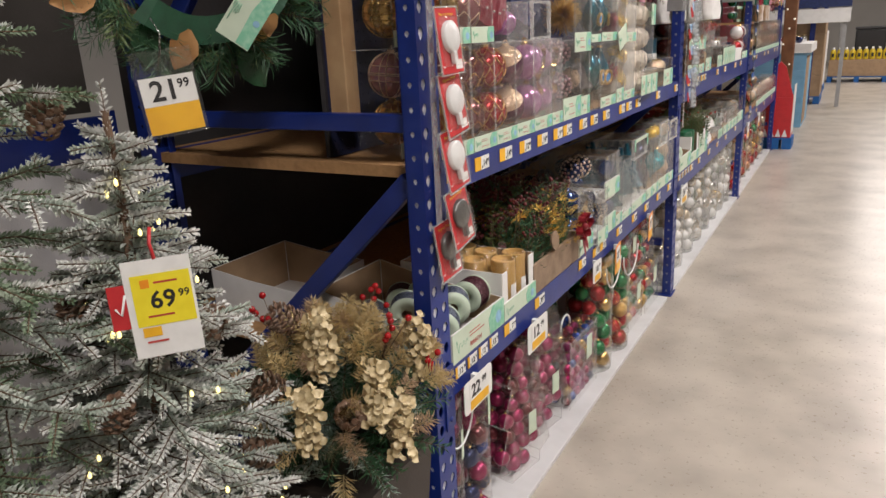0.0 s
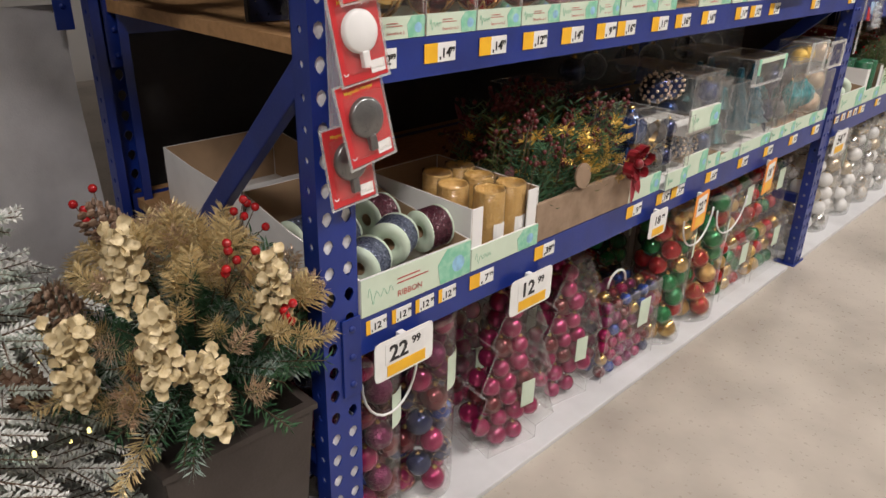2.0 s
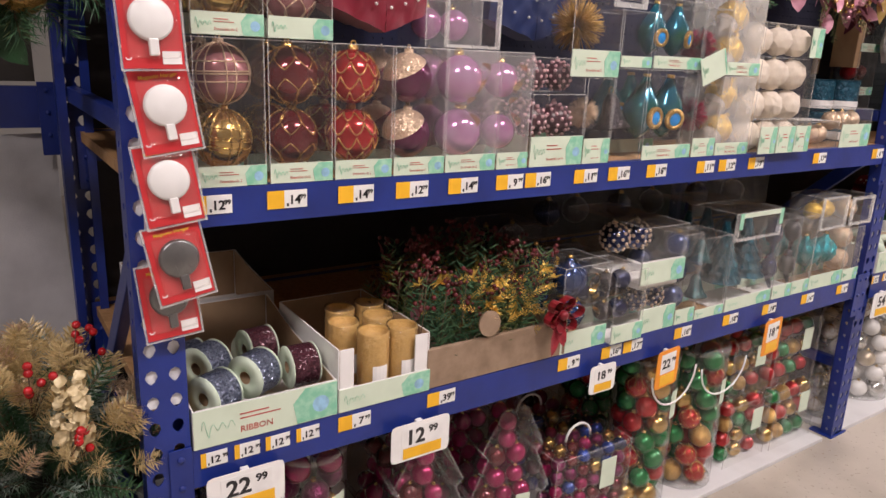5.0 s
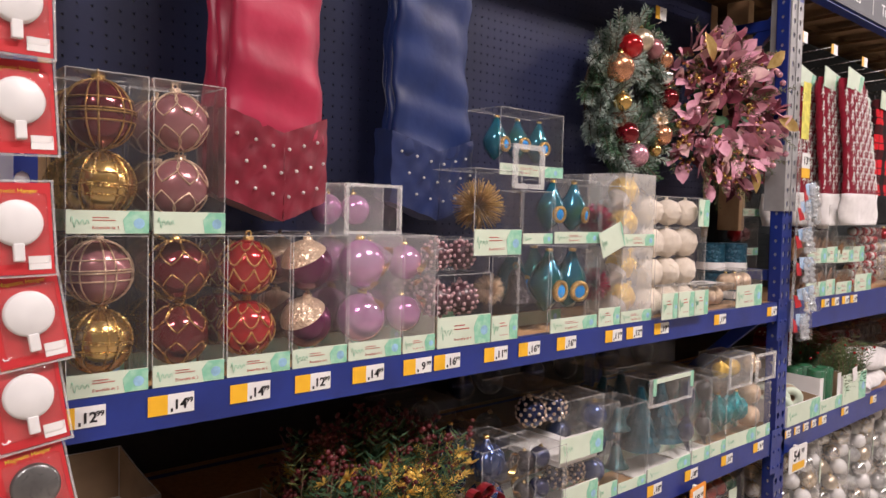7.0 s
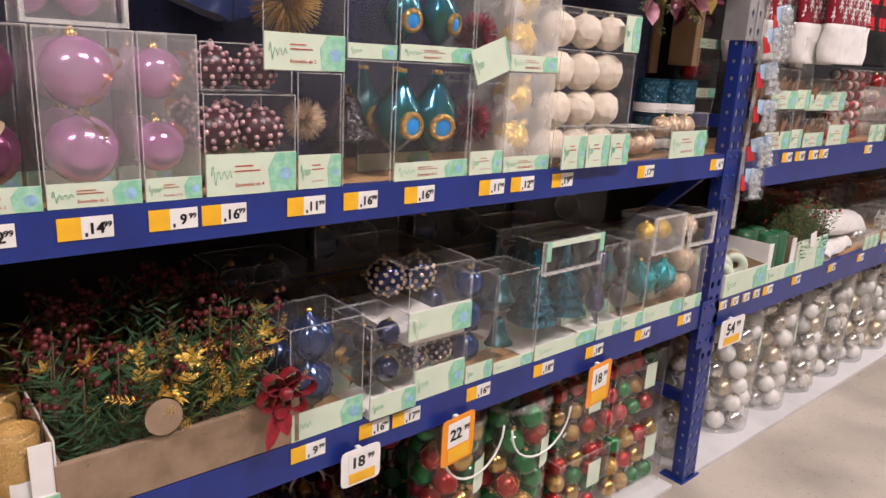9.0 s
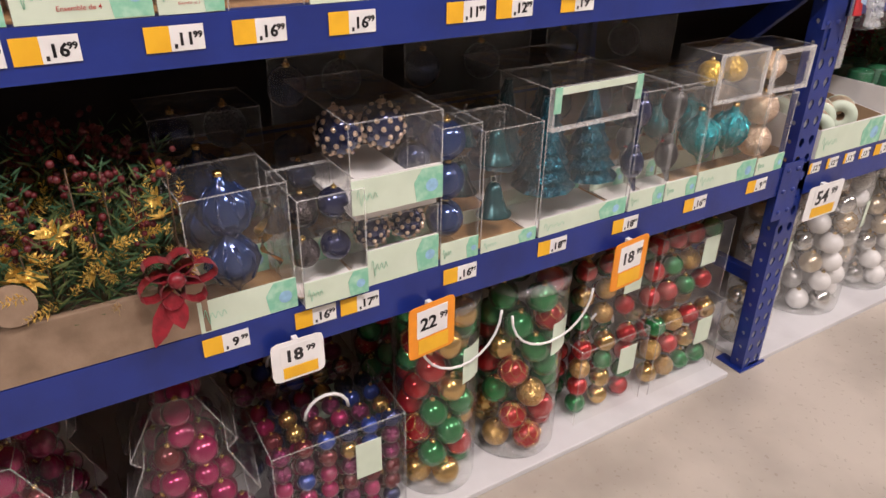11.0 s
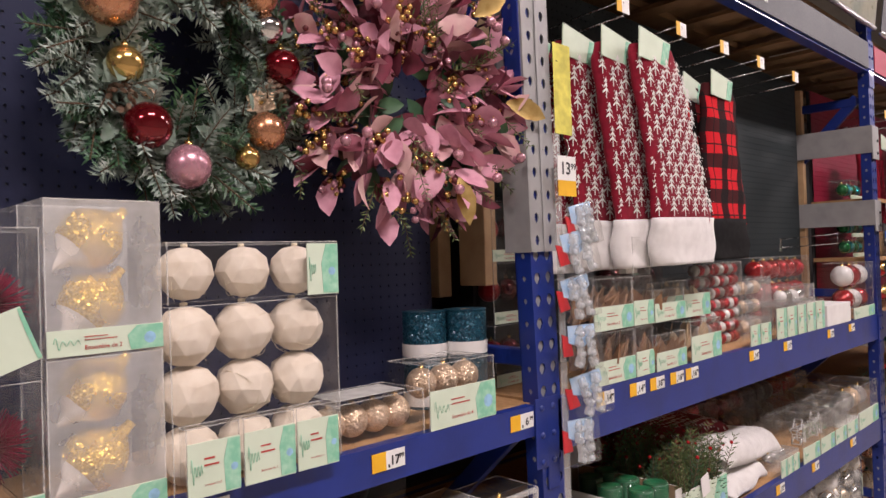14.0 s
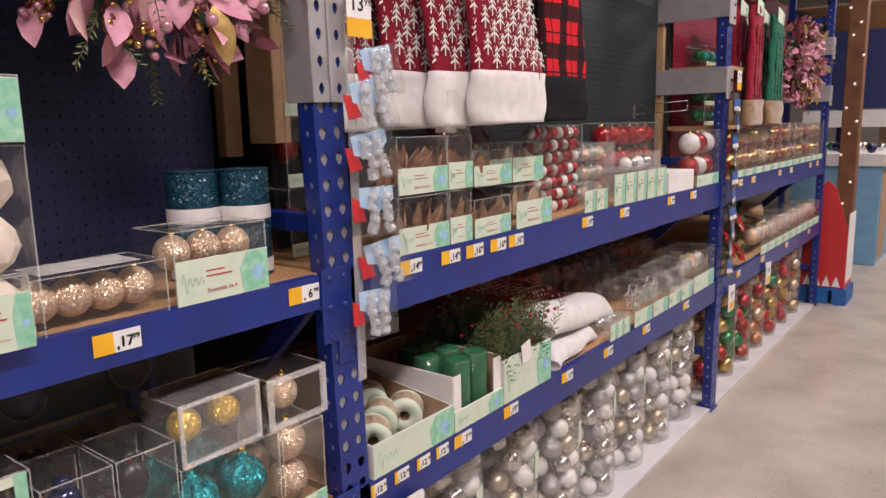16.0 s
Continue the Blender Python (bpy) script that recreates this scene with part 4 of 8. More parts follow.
def open_carton(y0, y1, d, hf, hb, label, x=0.0, inner=None, words="", z=LOW, mint=True, slope=False):
    """An open display carton: a low front, sides that slope up or stand high with folded corner flaps, and a back."""
    w = y1 - y0
    c = thing("display_carton", (x, (y0 + y1) / 2, z), label, "carton", "display cartons")
    t = 0.003
    part("base", Shape().box(-d, 0, -w / 2, w / 2, 0, t), WHITECARD, c)
    part("front_panel", Shape().box(-t, 0, -w / 2, w / 2, t, hf), WHITECARD, c)
    part("back_panel", Shape().box(-d, -d + t, -w / 2, w / 2, t, hb), WHITECARD, c)
    part("back_lining", Shape().box(-d + t, -d + t + 0.0012, -w / 2 + 2 * t, w / 2 - 2 * t, t, hb - 0.001), inner or CARDBROWN, c)
    high = hb > hf + 0.03 and not slope
    for s in (-1, 1):
        yy = s * (w / 2 - t / 2)
        side = [(-d + t, t), (-t, t), (-t, hb), (-d + t, hb)] if high else [(-d + t, t), (-t, t), (-t, hf), (-d * 0.55, hf * 0.6 + hb * 0.4), (-d + t, hb)]
        part("side_panel", Shape().prism(side, yy - t / 2, yy + t / 2, "y"), WHITECARD, c)
        part("side_lining", Shape().prism([(max(u, -d + 2 * t), v - (0.001 if v > t else 0)) for u, v in side], yy - s * (t / 2 + 0.0012), yy - s * t / 2, "y"), inner or CARDBROWN, c)
        if high:
            ye = s * w / 2
            part("corner_flap", Shape().box(-2 * t, -t, min(ye - s * t, ye - s * 0.036), max(ye - s * t, ye - s * 0.036), t, hb - 0.002), WHITECARD, c)
    if mint:
        card_label(c, w, hf * 0.98, 0.003, 0, 0.001, words)
    return c


open_carton(0.055, 0.345, 0.4, 0.078, 0.14, "open white and mint carton of ribbon spools", words="RIBBON", slope=True)
NAVYRIB = glitter("navy_ribbon", (0.2, 0.23, 0.3), (0.03, 0.04, 0.08), 260, 0.4)
PLUMRIB = glitter("plum_ribbon", (0.12, 0.035, 0.05), (0.04, 0.012, 0.02), 300, 0.3)
for y, x, r, m, tz in ((0.115, -0.06, 0.045, NAVYRIB, 0.03), (0.2, -0.075, 0.045, NAVYRIB, 0.05), (0.295, -0.07, 0.044, PLUMRIB, 0.05), (0.13, -0.17, 0.045, NAVYRIB, 0.045), (0.24, -0.175, 0.044, PLUMRIB, 0.06),
                       (0.12, -0.28, 0.045, NAVYRIB, 0.01), (0.27, -0.28, 0.044, PLUMRIB, 0.01)):
    ribbon_spool(y, x, LOW + tz, r, 0.06, m, "spool of glittered ribbon lying in an open carton", "ribbon spools", False, rng.uniform(-0.5, 0.2) + 0.35)
open_carton(0.08, 0.4, 0.32, 0.11, 0.14, "open white carton at the back of the shelf", x=-0.5, mint=False)
open_carton(0.35, 0.572, 0.33, 0.052, 0.14, "open white carton of gold glitter candles", words="")
for k, (x, y, hh) in enumerate(((-0.048, 0.455, 0.15), (-0.048, 0.527, 0.145), (-0.125, 0.42, 0.15), (-0.13, 0.51, 0.15), (-0.205, 0.45, 0.15), (-0.21, 0.53, 0.15))):
    c = thing("pillar_candle", (x, y, LOW + 0.004), "gold glitter pillar candle in clear wrap", "candle", "gold candles")
    part("wax", lambda: Shape().lathe([(0.034, 0), (0.035, 0.003), (0.035, 0.142), (0.0335, 0.146), (0.031, 0.142), (0.029, 0.128), (1e-5, 0.126)], 24), glitter("gold_candle", (0.66, 0.42, 0.14), (0.5, 0.29, 0.08), 900, 0.2), c, key="candle")
    part("wrap", lambda: Shape().lathe([(0.0362, 0.002), (0.0362, 0.15), (0.03, 0.153)], 20), CLEAR, c, key="wrap")
    part("label", lambda: Shape().add([(0.0367 * math.cos(a), 0.0367 * math.sin(a), z) for z in (0.03, 0.075) for a in (-0.5, -0.25, 0, 0.25, 0.5)], [(i, i + 1, i + 6, i + 5) for i in range(4)]), WHITECARD, c, key="candle_label")

crate = thing("wooden_crate", (0.0, 0.778, LOW), "grey-brown wooden crate filled with greenery, berries and a red bow", "crate")
for nm, b in (("front_board", (-0.012, 0, -0.21, 0.21, 0.001, 0.096)), ("back_board", (-0.36, -0.348, -0.21, 0.21, 0.001, 0.096)), ("end_board", (-0.348, -0.012, -0.21, -0.198, 0.001, 0.096)), ("end_board", (-0.348, -0.012, 0.198, 0.21, 0.001, 0.096)), ("floor_board", (-0.348, -0.012, -0.193, 0.193, 0.002, 0.012))):
    part(nm, Shape().box(*b, c=0.002), CRATEWOOD, crate)

# ---- greenery makers ----
PINEGREEN = mat("artificial_pine_needle", (0.035, 0.1, 0.05), 0.5, 0, (0.07, 0.16, 0.07), 25, 200, 0.0)
BLUEGREEN = mat("blue_green_needle", (0.2, 0.28, 0.235), 0.55, 0, (0.46, 0.52, 0.47), 25, 200, 0.0)
OLIVE = mat("olive_needle", (0.13, 0.18, 0.06), 0.55, 0, (0.06, 0.1, 0.03), 25, 200, 0.0)
FLOCK = mat("flocked_white_needle", (0.7, 0.7, 0.67), 0.9, 0, (0.46, 0.49, 0.45), 22, 200, 0.2)
TWIG = mat("brown_twig", (0.12, 0.07, 0.04), 0.8, 0, None, 40, 200, 0.2)
BERRYRED = mat("red_berry", (0.42, 0.012, 0.015), 0.2, 0, None, 40, 200, 0.0)
BERRYDARK = mat("wine_berry", (0.1, 0.005, 0.008), 0.5, 0, None, 40, 200, 0.0)
PINKLEAF = mat("dusty_pink_leaf", (0.64, 0.31, 0.39), 0.55, 0, (0.48, 0.19, 0.26), 30, 200, 0.1)
WINELEAF = mat("wine_leaf", (0.2, 0.035, 0.06), 0.6, 0, (0.1, 0.02, 0.03), 30, 200, 0.1)
GREYLEAF = mat("sage_leaf", (0.2, 0.26, 0.22), 0.6, 0, (0.12, 0.19, 0.13), 30, 200, 0.1)
CREAMPETAL = mat("cream_glitter_petal", (0.64, 0.53, 0.32), 0.4, 0.1, (0.48, 0.37, 0.19), 60, 400, 0.3)
CONEBROWN = mat("pine_cone", (0.13, 0.065, 0.035), 0.7, 0, (0.3, 0.22, 0.16), 90, 250, 0.2)


def sprig(s, base, tip, n, length, width, g, slot=0, stem=None, spread=0.9):
    """A twig from base to tip set all round with thin folded needles."""
    base, tip = Vector(base), Vector(tip)
    d = tip - base
    q = d.to_track_quat("Z", "Y")
    if stem is not None:
        s.rod(base, tip, width * 0.9, 4, stem, width * 0.4)
    for k in range(n):
        u = (k + 0.5) / n
        a = k * 2.4 + g.uniform(-0.3, 0.3)
        out = q @ Vector((math.cos(a), math.sin(a), 0))
        p = base + d * u
        e = p + (out * spread * g.uniform(0.5, 1.45) + d.normalized() * g.uniform(0.35, 1.0)).normalized() * length * g.uniform(0.75, 1.1) * (1 - 0.45 * u)
        side = (e - p).cross(out.cross(d)).normalized() * width
        if side.length < 1e-6:
            side = Vector((width, 0, 0))
        mid = p.lerp(e, 0.5)
        s.add([p, mid + side, e, mid - side], [(0, 1, 2, 3)], slot)


def leaf(s, p, d, up, length, width, slot=0, curl=0.2):
    """A leaf with a mid rib and two curled halves."""
    p, d = Vector(p), Vector(d).normalized()
    side = d.cross(Vector(up))
    if side.length < 1e-3:
        side = d.cross(Vector((0.3, 0.9, 0.1)))
    side.normalize()
    nrm = side.cross(d).normalized()
    vs, fs = [], []
    for i, (u, w) in enumerate(((0, 0.12), (0.25, 0.75), (0.5, 1.0), (0.78, 0.7), (1.0, 0.05))):
        c = p + d * length * u - nrm * curl * length * u * u
        vs += [c + side * width * w + nrm * width * 0.25 * w, c, c - side * width * w + nrm * width * 0.25 * w]
    for i in range(4):
        a = i * 3
        fs += [(a, a + 1, a + 4, a + 3), (a + 1, a + 2, a + 5, a + 4)]
    s.add(vs, fs, slot, True)


def near(g, c, r):
    return Vector(c) + Vector((g.uniform(-1, 1), g.uniform(-1, 1), g.uniform(-1, 1))) * r


def pine_cone(r):
    s = Shape()
    for row in range(7):
        z = -0.9 + row * 0.3
        q = r * (1 - (z * 0.75) ** 2) ** 0.5
        n = 7
        for k in range(n):
            a = 2 * math.pi * (k + 0.5 * (row % 2)) / n
            s.lathe([(1e-5, 0), (r * 0.26, r * 0.12), (r * 0.2, r * 0.2), (1e-5, r * 0.22)], 6, 0, Matrix.Translation((q * 0.75 * math.cos(a), q * 0.75 * math.sin(a), z * r)) @ Matrix.Rotation(a, 4, "Z") @ Matrix.Rotation(0.7, 4, "Y"), False)
    return s


def blossom(r, petals, g):
    s = Shape()
    for k in range(petals):
        a = 2 * math.pi * k / petals
        leaf(s, (0, 0, 0), (math.cos(a), math.sin(a), 0.45), (0, 0, 1), r, r * 0.42, 0, 0.25)
    s.ball((0, 0, r * 0.15), r * 0.16, 7, 5, 1)
    return s


def thin_blossom(r, petals, g):
    """A tinsel flower: narrow curled strips of uneven length."""
    s = Shape()
    for k in range(petals):
        a = 2 * math.pi * k / petals + g.uniform(-0.25, 0.25)
        leaf(s, (0, 0, 0), (math.cos(a), math.sin(a), g.uniform(0.2, 1.1)), (0, 0, 1), r * g.uniform(0.6, 1.1), r * 0.15, 0, g.uniform(-0.2, 0.6))
    s.ball((0, 0, r * 0.1), r * 0.1, 6, 4, 1)
    return s


# greenery in the crate: dark pine, gold poinsettias and red berry stems
g = random.Random(11)
s1, s2 = Shape(), Shape()
for k in range(120):
    x, y = g.uniform(-0.34, -0.03), g.uniform(-0.18, 0.18)
    lean = Vector((g.uniform(-0.1, 0.25), g.uniform(-0.5, 0.5), 1)).normalized()
    sprig(s1, (x, y, 0.05), Vector((x, y, 0.07)) + lean * g.uniform(0.1, 0.23), 40, 0.06, 0.0018, g, 0 if k % 3 else 1)
for k in range(110):
    p = Vector((g.uniform(-0.34, 0.0), g.uniform(-0.22, 0.2), g.uniform(0.15, 0.3)))
    s2.rod((p.x - 0.02, p.y, 0.08), p, 0.0012, 4, 1)
    for _ in range(7):
        s2.ball(near(g, p, 0.02), g.uniform(0.004, 0.0065), 6, 5)
tagged(part("pine_foliage", s1, [PINEGREEN, OLIVE], crate, label="dark green artificial pine sprigs"), kind="stuff")
tagged(part("berry_spray", s2, [BERRYDARK, TWIG], crate, label="wine red berry stems"), kind="stuff")
TINSELGOLD = glitter("bright_gold_tinsel", (1.0, 0.72, 0.2), (0.75, 0.45, 0.08), 700, 0.55)
for k in range(34):
    p = (g.uniform(-0.3, 0.02), g.uniform(-0.09, 0.2) if k % 4 else g.uniform(-0.2, 0.0), g.uniform(0.11, 0.235))
    n = k % 3
    part("gold_flower", lambda: thin_blossom(0.024 + 0.004 * n, 9 + n, g), [TINSELGOLD, GOLDGLIT], crate, Matrix.Translation(p) @ Euler((g.uniform(-0.6, 0.6), g.uniform(0.2, 1.3), g.uniform(0, 6))).to_matrix().to_4x4(), key=("goldflower", n))
tin = Shape()
for k in range(110):
    p = Vector((g.uniform(-0.25, 0.02), g.uniform(-0.13, 0.2), g.uniform(0.09, 0.22)))
    d = Vector((g.uniform(-0.2, 0.8), g.uniform(-0.7, 0.7), g.uniform(0.0, 0.8))).normalized()
    sprig(tin, p, p + d * g.uniform(0.03, 0.06), 26, 0.014, 0.0016, g)
tagged(part("gold_tinsel", tin, TINSELGOLD, crate, label="bright gold tinsel sprays"), kind="stuff")
dk = Shape()
for k in range(90):
    p = Vector((g.uniform(-0.32, -0.08), g.uniform(-0.2, 0.2), g.uniform(0.13, 0.25)))
    leaf(dk, p, (g.uniform(-0.2, 0.8), g.uniform(-1, 1), g.uniform(-0.2, 0.8)), (0, 0, 1), g.uniform(0.03, 0.055), 0.013, k % 2, 0.2)
tagged(part("wine_foliage", dk, [mat("wine_glitter_leaf", (0.12, 0.012, 0.02), 0.5, 0.1, (0.06, 0.006, 0.01), 60, 300, 0.2), PINEGREEN], crate, label="dark wine glittered leaves"), kind="stuff")
part("wood_slice", Shape().lathe([(1e-5, 0), (0.03, 0), (0.031, 0.006), (1e-5, 0.0061)], 20, 0, Matrix.Translation((0.0, -0.045, 0.132)) @ Matrix.Rotation(1.45, 4, "Y"), False), CRATEWOOD, crate)
bow = Shape()
for q, (a, size) in enumerate(((0.2, 1.0), (1.25, 0.95), (2.3, 1.0), (3.4, 0.95), (4.4, 0.85), (5.4, 0.9))):
    f = lambda t, w: (0.012 + 0.02 * size * (1 - math.cos(t)) * 0.5 + w * 0.024, math.cos(a) * 0.03 * size * (1 - math.cos(t)) - math.sin(a) * 0.018 * math.sin(t), math.sin(a) * 0.026 * size * (1 - math.cos(t)) + math.cos(a) * 0.018 * math.sin(t))
    for k in range(12):
        t0, t1 = k / 12 * 2 * math.pi, (k + 1) / 12 * 2 * math.pi
        bow.add([f(t0, -0.5), f(t1, -0.5), f(t1, 0.5), f(t0, 0.5)], [(0, 1, 2, 3)], 0, True)
for a, ln in ((-0.55, 0.085), (0.1, 0.06)):
    leaf(bow, (0.024, -0.01, -0.02), (0.25, a, -1), (1, 0, 0), ln, 0.016, 0, -0.1)
bow.ball((0.03, 0, 0), 0.013, 10, 7)
part("bow", bow, mat("red_velvet_ribbon", (0.26, 0.008, 0.018), 0.42, 0, (0.13, 0.004, 0.008), 60, 300, 0.3, sheen=0.2), crate, Matrix.Translation((0.0, 0.165, 0.125)), "dark red velvet bow")

DEEPBLUE = ball_mat("deep_blue", (0.012, 0.045, 0.17))
ribbed_box = clear_box(0.968, 1.136, LOW, 0.23, ("ribbed", [[DEEPBLUE, GOLDCAP]], 1, 2, 0.045), "clear box of dark blue ribbed onion ornaments in a mint tray", lab=0.058, words="", deep=2, d=0.14)[0]
gold_bow(ribbed_box, 0.045, 0.15, 1)
gold_bow(ribbed_box, 0.05, 0.09, -1)
clear_box(1.14, 1.262, LOW, 0.2, ("ball", [[DARKGLIT, GOLDCAP], NAVY], 2, 2, 0.028), "clear box of black glitter ornaments with a white flap", lab=0.05, words="", tray=0.05, x=0.012, d=0.14, deep=2)
clear_box(1.265, 1.416, LOW, 0.13, ("cone", [[NAVY, CHAMPGLIT]], 2, 1, 0.034), "clear box of navy and gold baubles in a white tray", lab=0.07, words="", tray=0.07, deep=2)
clear_box(1.236, 1.414, LOW + 0.15, 0.16, ("cone", [[NAVY, CHAMPGLIT]], 2, 1, 0.042), "white tray of navy baubles with gold beading, stacked", lab=0.062, words="", tray=0.065, x=0.008, d=0.3)
solid("card_sheet", Shape().box(-0.3, -0.005, 1.25, 1.41, LOW + 0.133, LOW + 0.148), WHITECARD, "white card sheet between stacked ornament boxes", "card sheet")
clear_box(1.418, 1.506, LOW, 0.27, ("ball", [[DEEPBLUE, GOLDCAP]], 1, 3, 0.038), "tall clear box of dark blue baubles with gold caps", lab=0.045, words="", deep=2)
clear_box(1.51, 1.648, LOW, 0.25, ("bell", [[mat("dark_teal_bell", (0.02, 0.09, 0.1), 0.25, 0.6), SILVERCAP]], 1, 2, 0.032), "clear box of dark teal bells on silver loops", lab=0.03, words="", deep=2)
tbx = clear_box(1.652, 1.9, LOW, 0.31, ("tree", [glitter("deep_teal_glitter", (0.006, 0.1, 0.14), (0.0, 0.03, 0.05))], 2, 1, 0.07), "tall clear box of teal glitter trees with a pale header", lab=0.04, words="", d=0.15, tray=0.04, deep=2)[0]
pale_frame(tbx, 0.23, 0.085, 0.005, 0.012, 0.004, 0.225)
part("header_strip", Shape().box(0.0045, 0.006, -0.115, 0.115, 0.297, 0.311), MINT, tbx)
for a in (-1, 1):
    part("green_corner", Shape().box(0.0045, 0.0065, min(a * 0.115, a * 0.098), max(a * 0.115, a * 0.098), 0.262, 0.312), MINTDARK, tbx)
for y0, y1, m in ((1.905, 2.015, [NAVY, REDGLIT]), (2.018, 2.122, [BLACKPLASTIC, REDGLIT])):
    clear_box(y0, y1, LOW, 0.27, ("bird", [m], 1, 2, 0.04), "tall narrow clear box of dark bird ornaments touched with red", lab=0.045, words="", tray=0.045, deep=2)
clear_box(2.126, 2.335, LOW, 0.21, ("ribbed", [[TEALGLIT, GOLDCAP]], 2, 1, 0.046), "clear box of turquoise glitter onion ornaments", lab=0.05, words="", deep=3)
pale_frame(clear_box(2.13, 2.3, LOW + 0.213, 0.11, ("ball", [[DROPM[1], GOLDCAP]], 2, 1, 0.03), "clear box of yellow gold ornaments on top of the stack", lab=0.0, film_mat=HAZY)[0], 0.164, 0.11, 0.005, 0.008)
clear_box(2.34, 2.45, LOW, 0.2, ("ball", [[CHAMPGLIT, GOLDCAP]], 1, 2, 0.042), "clear box of champagne baubles with a white card tray", lab=0.045, words="", deep=3)
pale_frame(clear_box(2.31, 2.455, LOW + 0.215, 0.1, ("ball", [[CHAMPGLIT, GOLDCAP]], 1, 1, 0.034), "small clear box with a pale border on top of the stack", lab=0.0, x=0.004)[0], 0.14, 0.1, 0.01, 0.008)
for y0, y1, h in ((1.0, 1.22, 0.24), (1.24, 1.5, 0.33), (1.55, 1.9, 0.33), (1.95, 2.4, 0.34)):
    clear_box(y0, y1, LOW, h, ("ball", [[NAVY, GOLDCAP], [DARKGLIT, GOLDCAP]], 2, 2, 0.045), "clear box of dark ornaments at the back of the shelf", x=-0.38, d=0.16, lab=0.04, words="")

# ---- first bay, pegboard wall: stockings and wreaths ----
VELVETRED = mat("red_satin_leg", (0.42, 0.02, 0.062), 0.42, 0, (0.27, 0.012, 0.038), 9, 30, 0.45, sheen=0.25, spec=0.45)
VELVETBLUE = mat("navy_satin_leg", (0.01, 0.028, 0.12), 0.45, 0, (0.006, 0.017, 0.075), 9, 30, 0.45, sheen=0.12, spec=0.4)
SATINRED = mat("dark_red_satin", (0.2, 0.006, 0.022), 0.45, 0, (0.14, 0.004, 0.015), 24, 300, 0.1, sheen=0.3)
SATINBLUE = mat("dark_navy_satin", (0.01, 0.024, 0.1), 0.4, 0, (0.007, 0.016, 0.07), 24, 300, 0.1, sheen=0.3)
PEARLBEAD = mat("pearl_bead", (0.7, 0.68, 0.64), 0.2, 0.2)


def cushion(outline, t, rows=10, seed=1, fold=0.006):
    """A soft flat bag in the y-z plane: rows of cross sections that swell in the middle. outline: (z, y left, y right) from bottom to top."""
    g = random.Random(seed)
    s, vs, fs = Shape(), [], []
    seg = 14
    ph = g.uniform(0, 6)
    for z, a, b in outline:
        for k in range(seg):
            u = 2 * math.pi * k / seg
            c, d = math.cos(u), math.sin(u)
            yy = (a + b) / 2 + (b - a) / 2 * (abs(c) ** 0.7) * (1 if c > 0 else -1)
            xx = t / 2 * (abs(d) ** 0.8) * (1 if d > 0 else -1) + fold * math.sin(yy * 55 + z * 21 + ph) + fold * 0.6 * math.sin(z * 60 + ph * 2 + yy * 14)
            vs.append((xx, yy, z))
    n = len(outline)
    for i in range(n - 1):
        for k in range(seg):
            a, b = i * seg + k, i * seg + (k + 1) % seg
            fs.append((a, b, b + seg, a + seg))
    fs += [tuple(range(seg))[::-1], tuple(range((n - 1) * seg, n * seg))]
    return s.add(vs, fs, 0, True)


def lerp_outline(points, n):
    out = []
    for k in range(n):
        u = k / (n - 1) * (len(points) - 1)
        i = min(int(u), len(points) - 2)
        f = u - i
        out.append(tuple(points[i][j] * (1 - f) + points[i + 1][j] * f for j in range(3)))
    return out


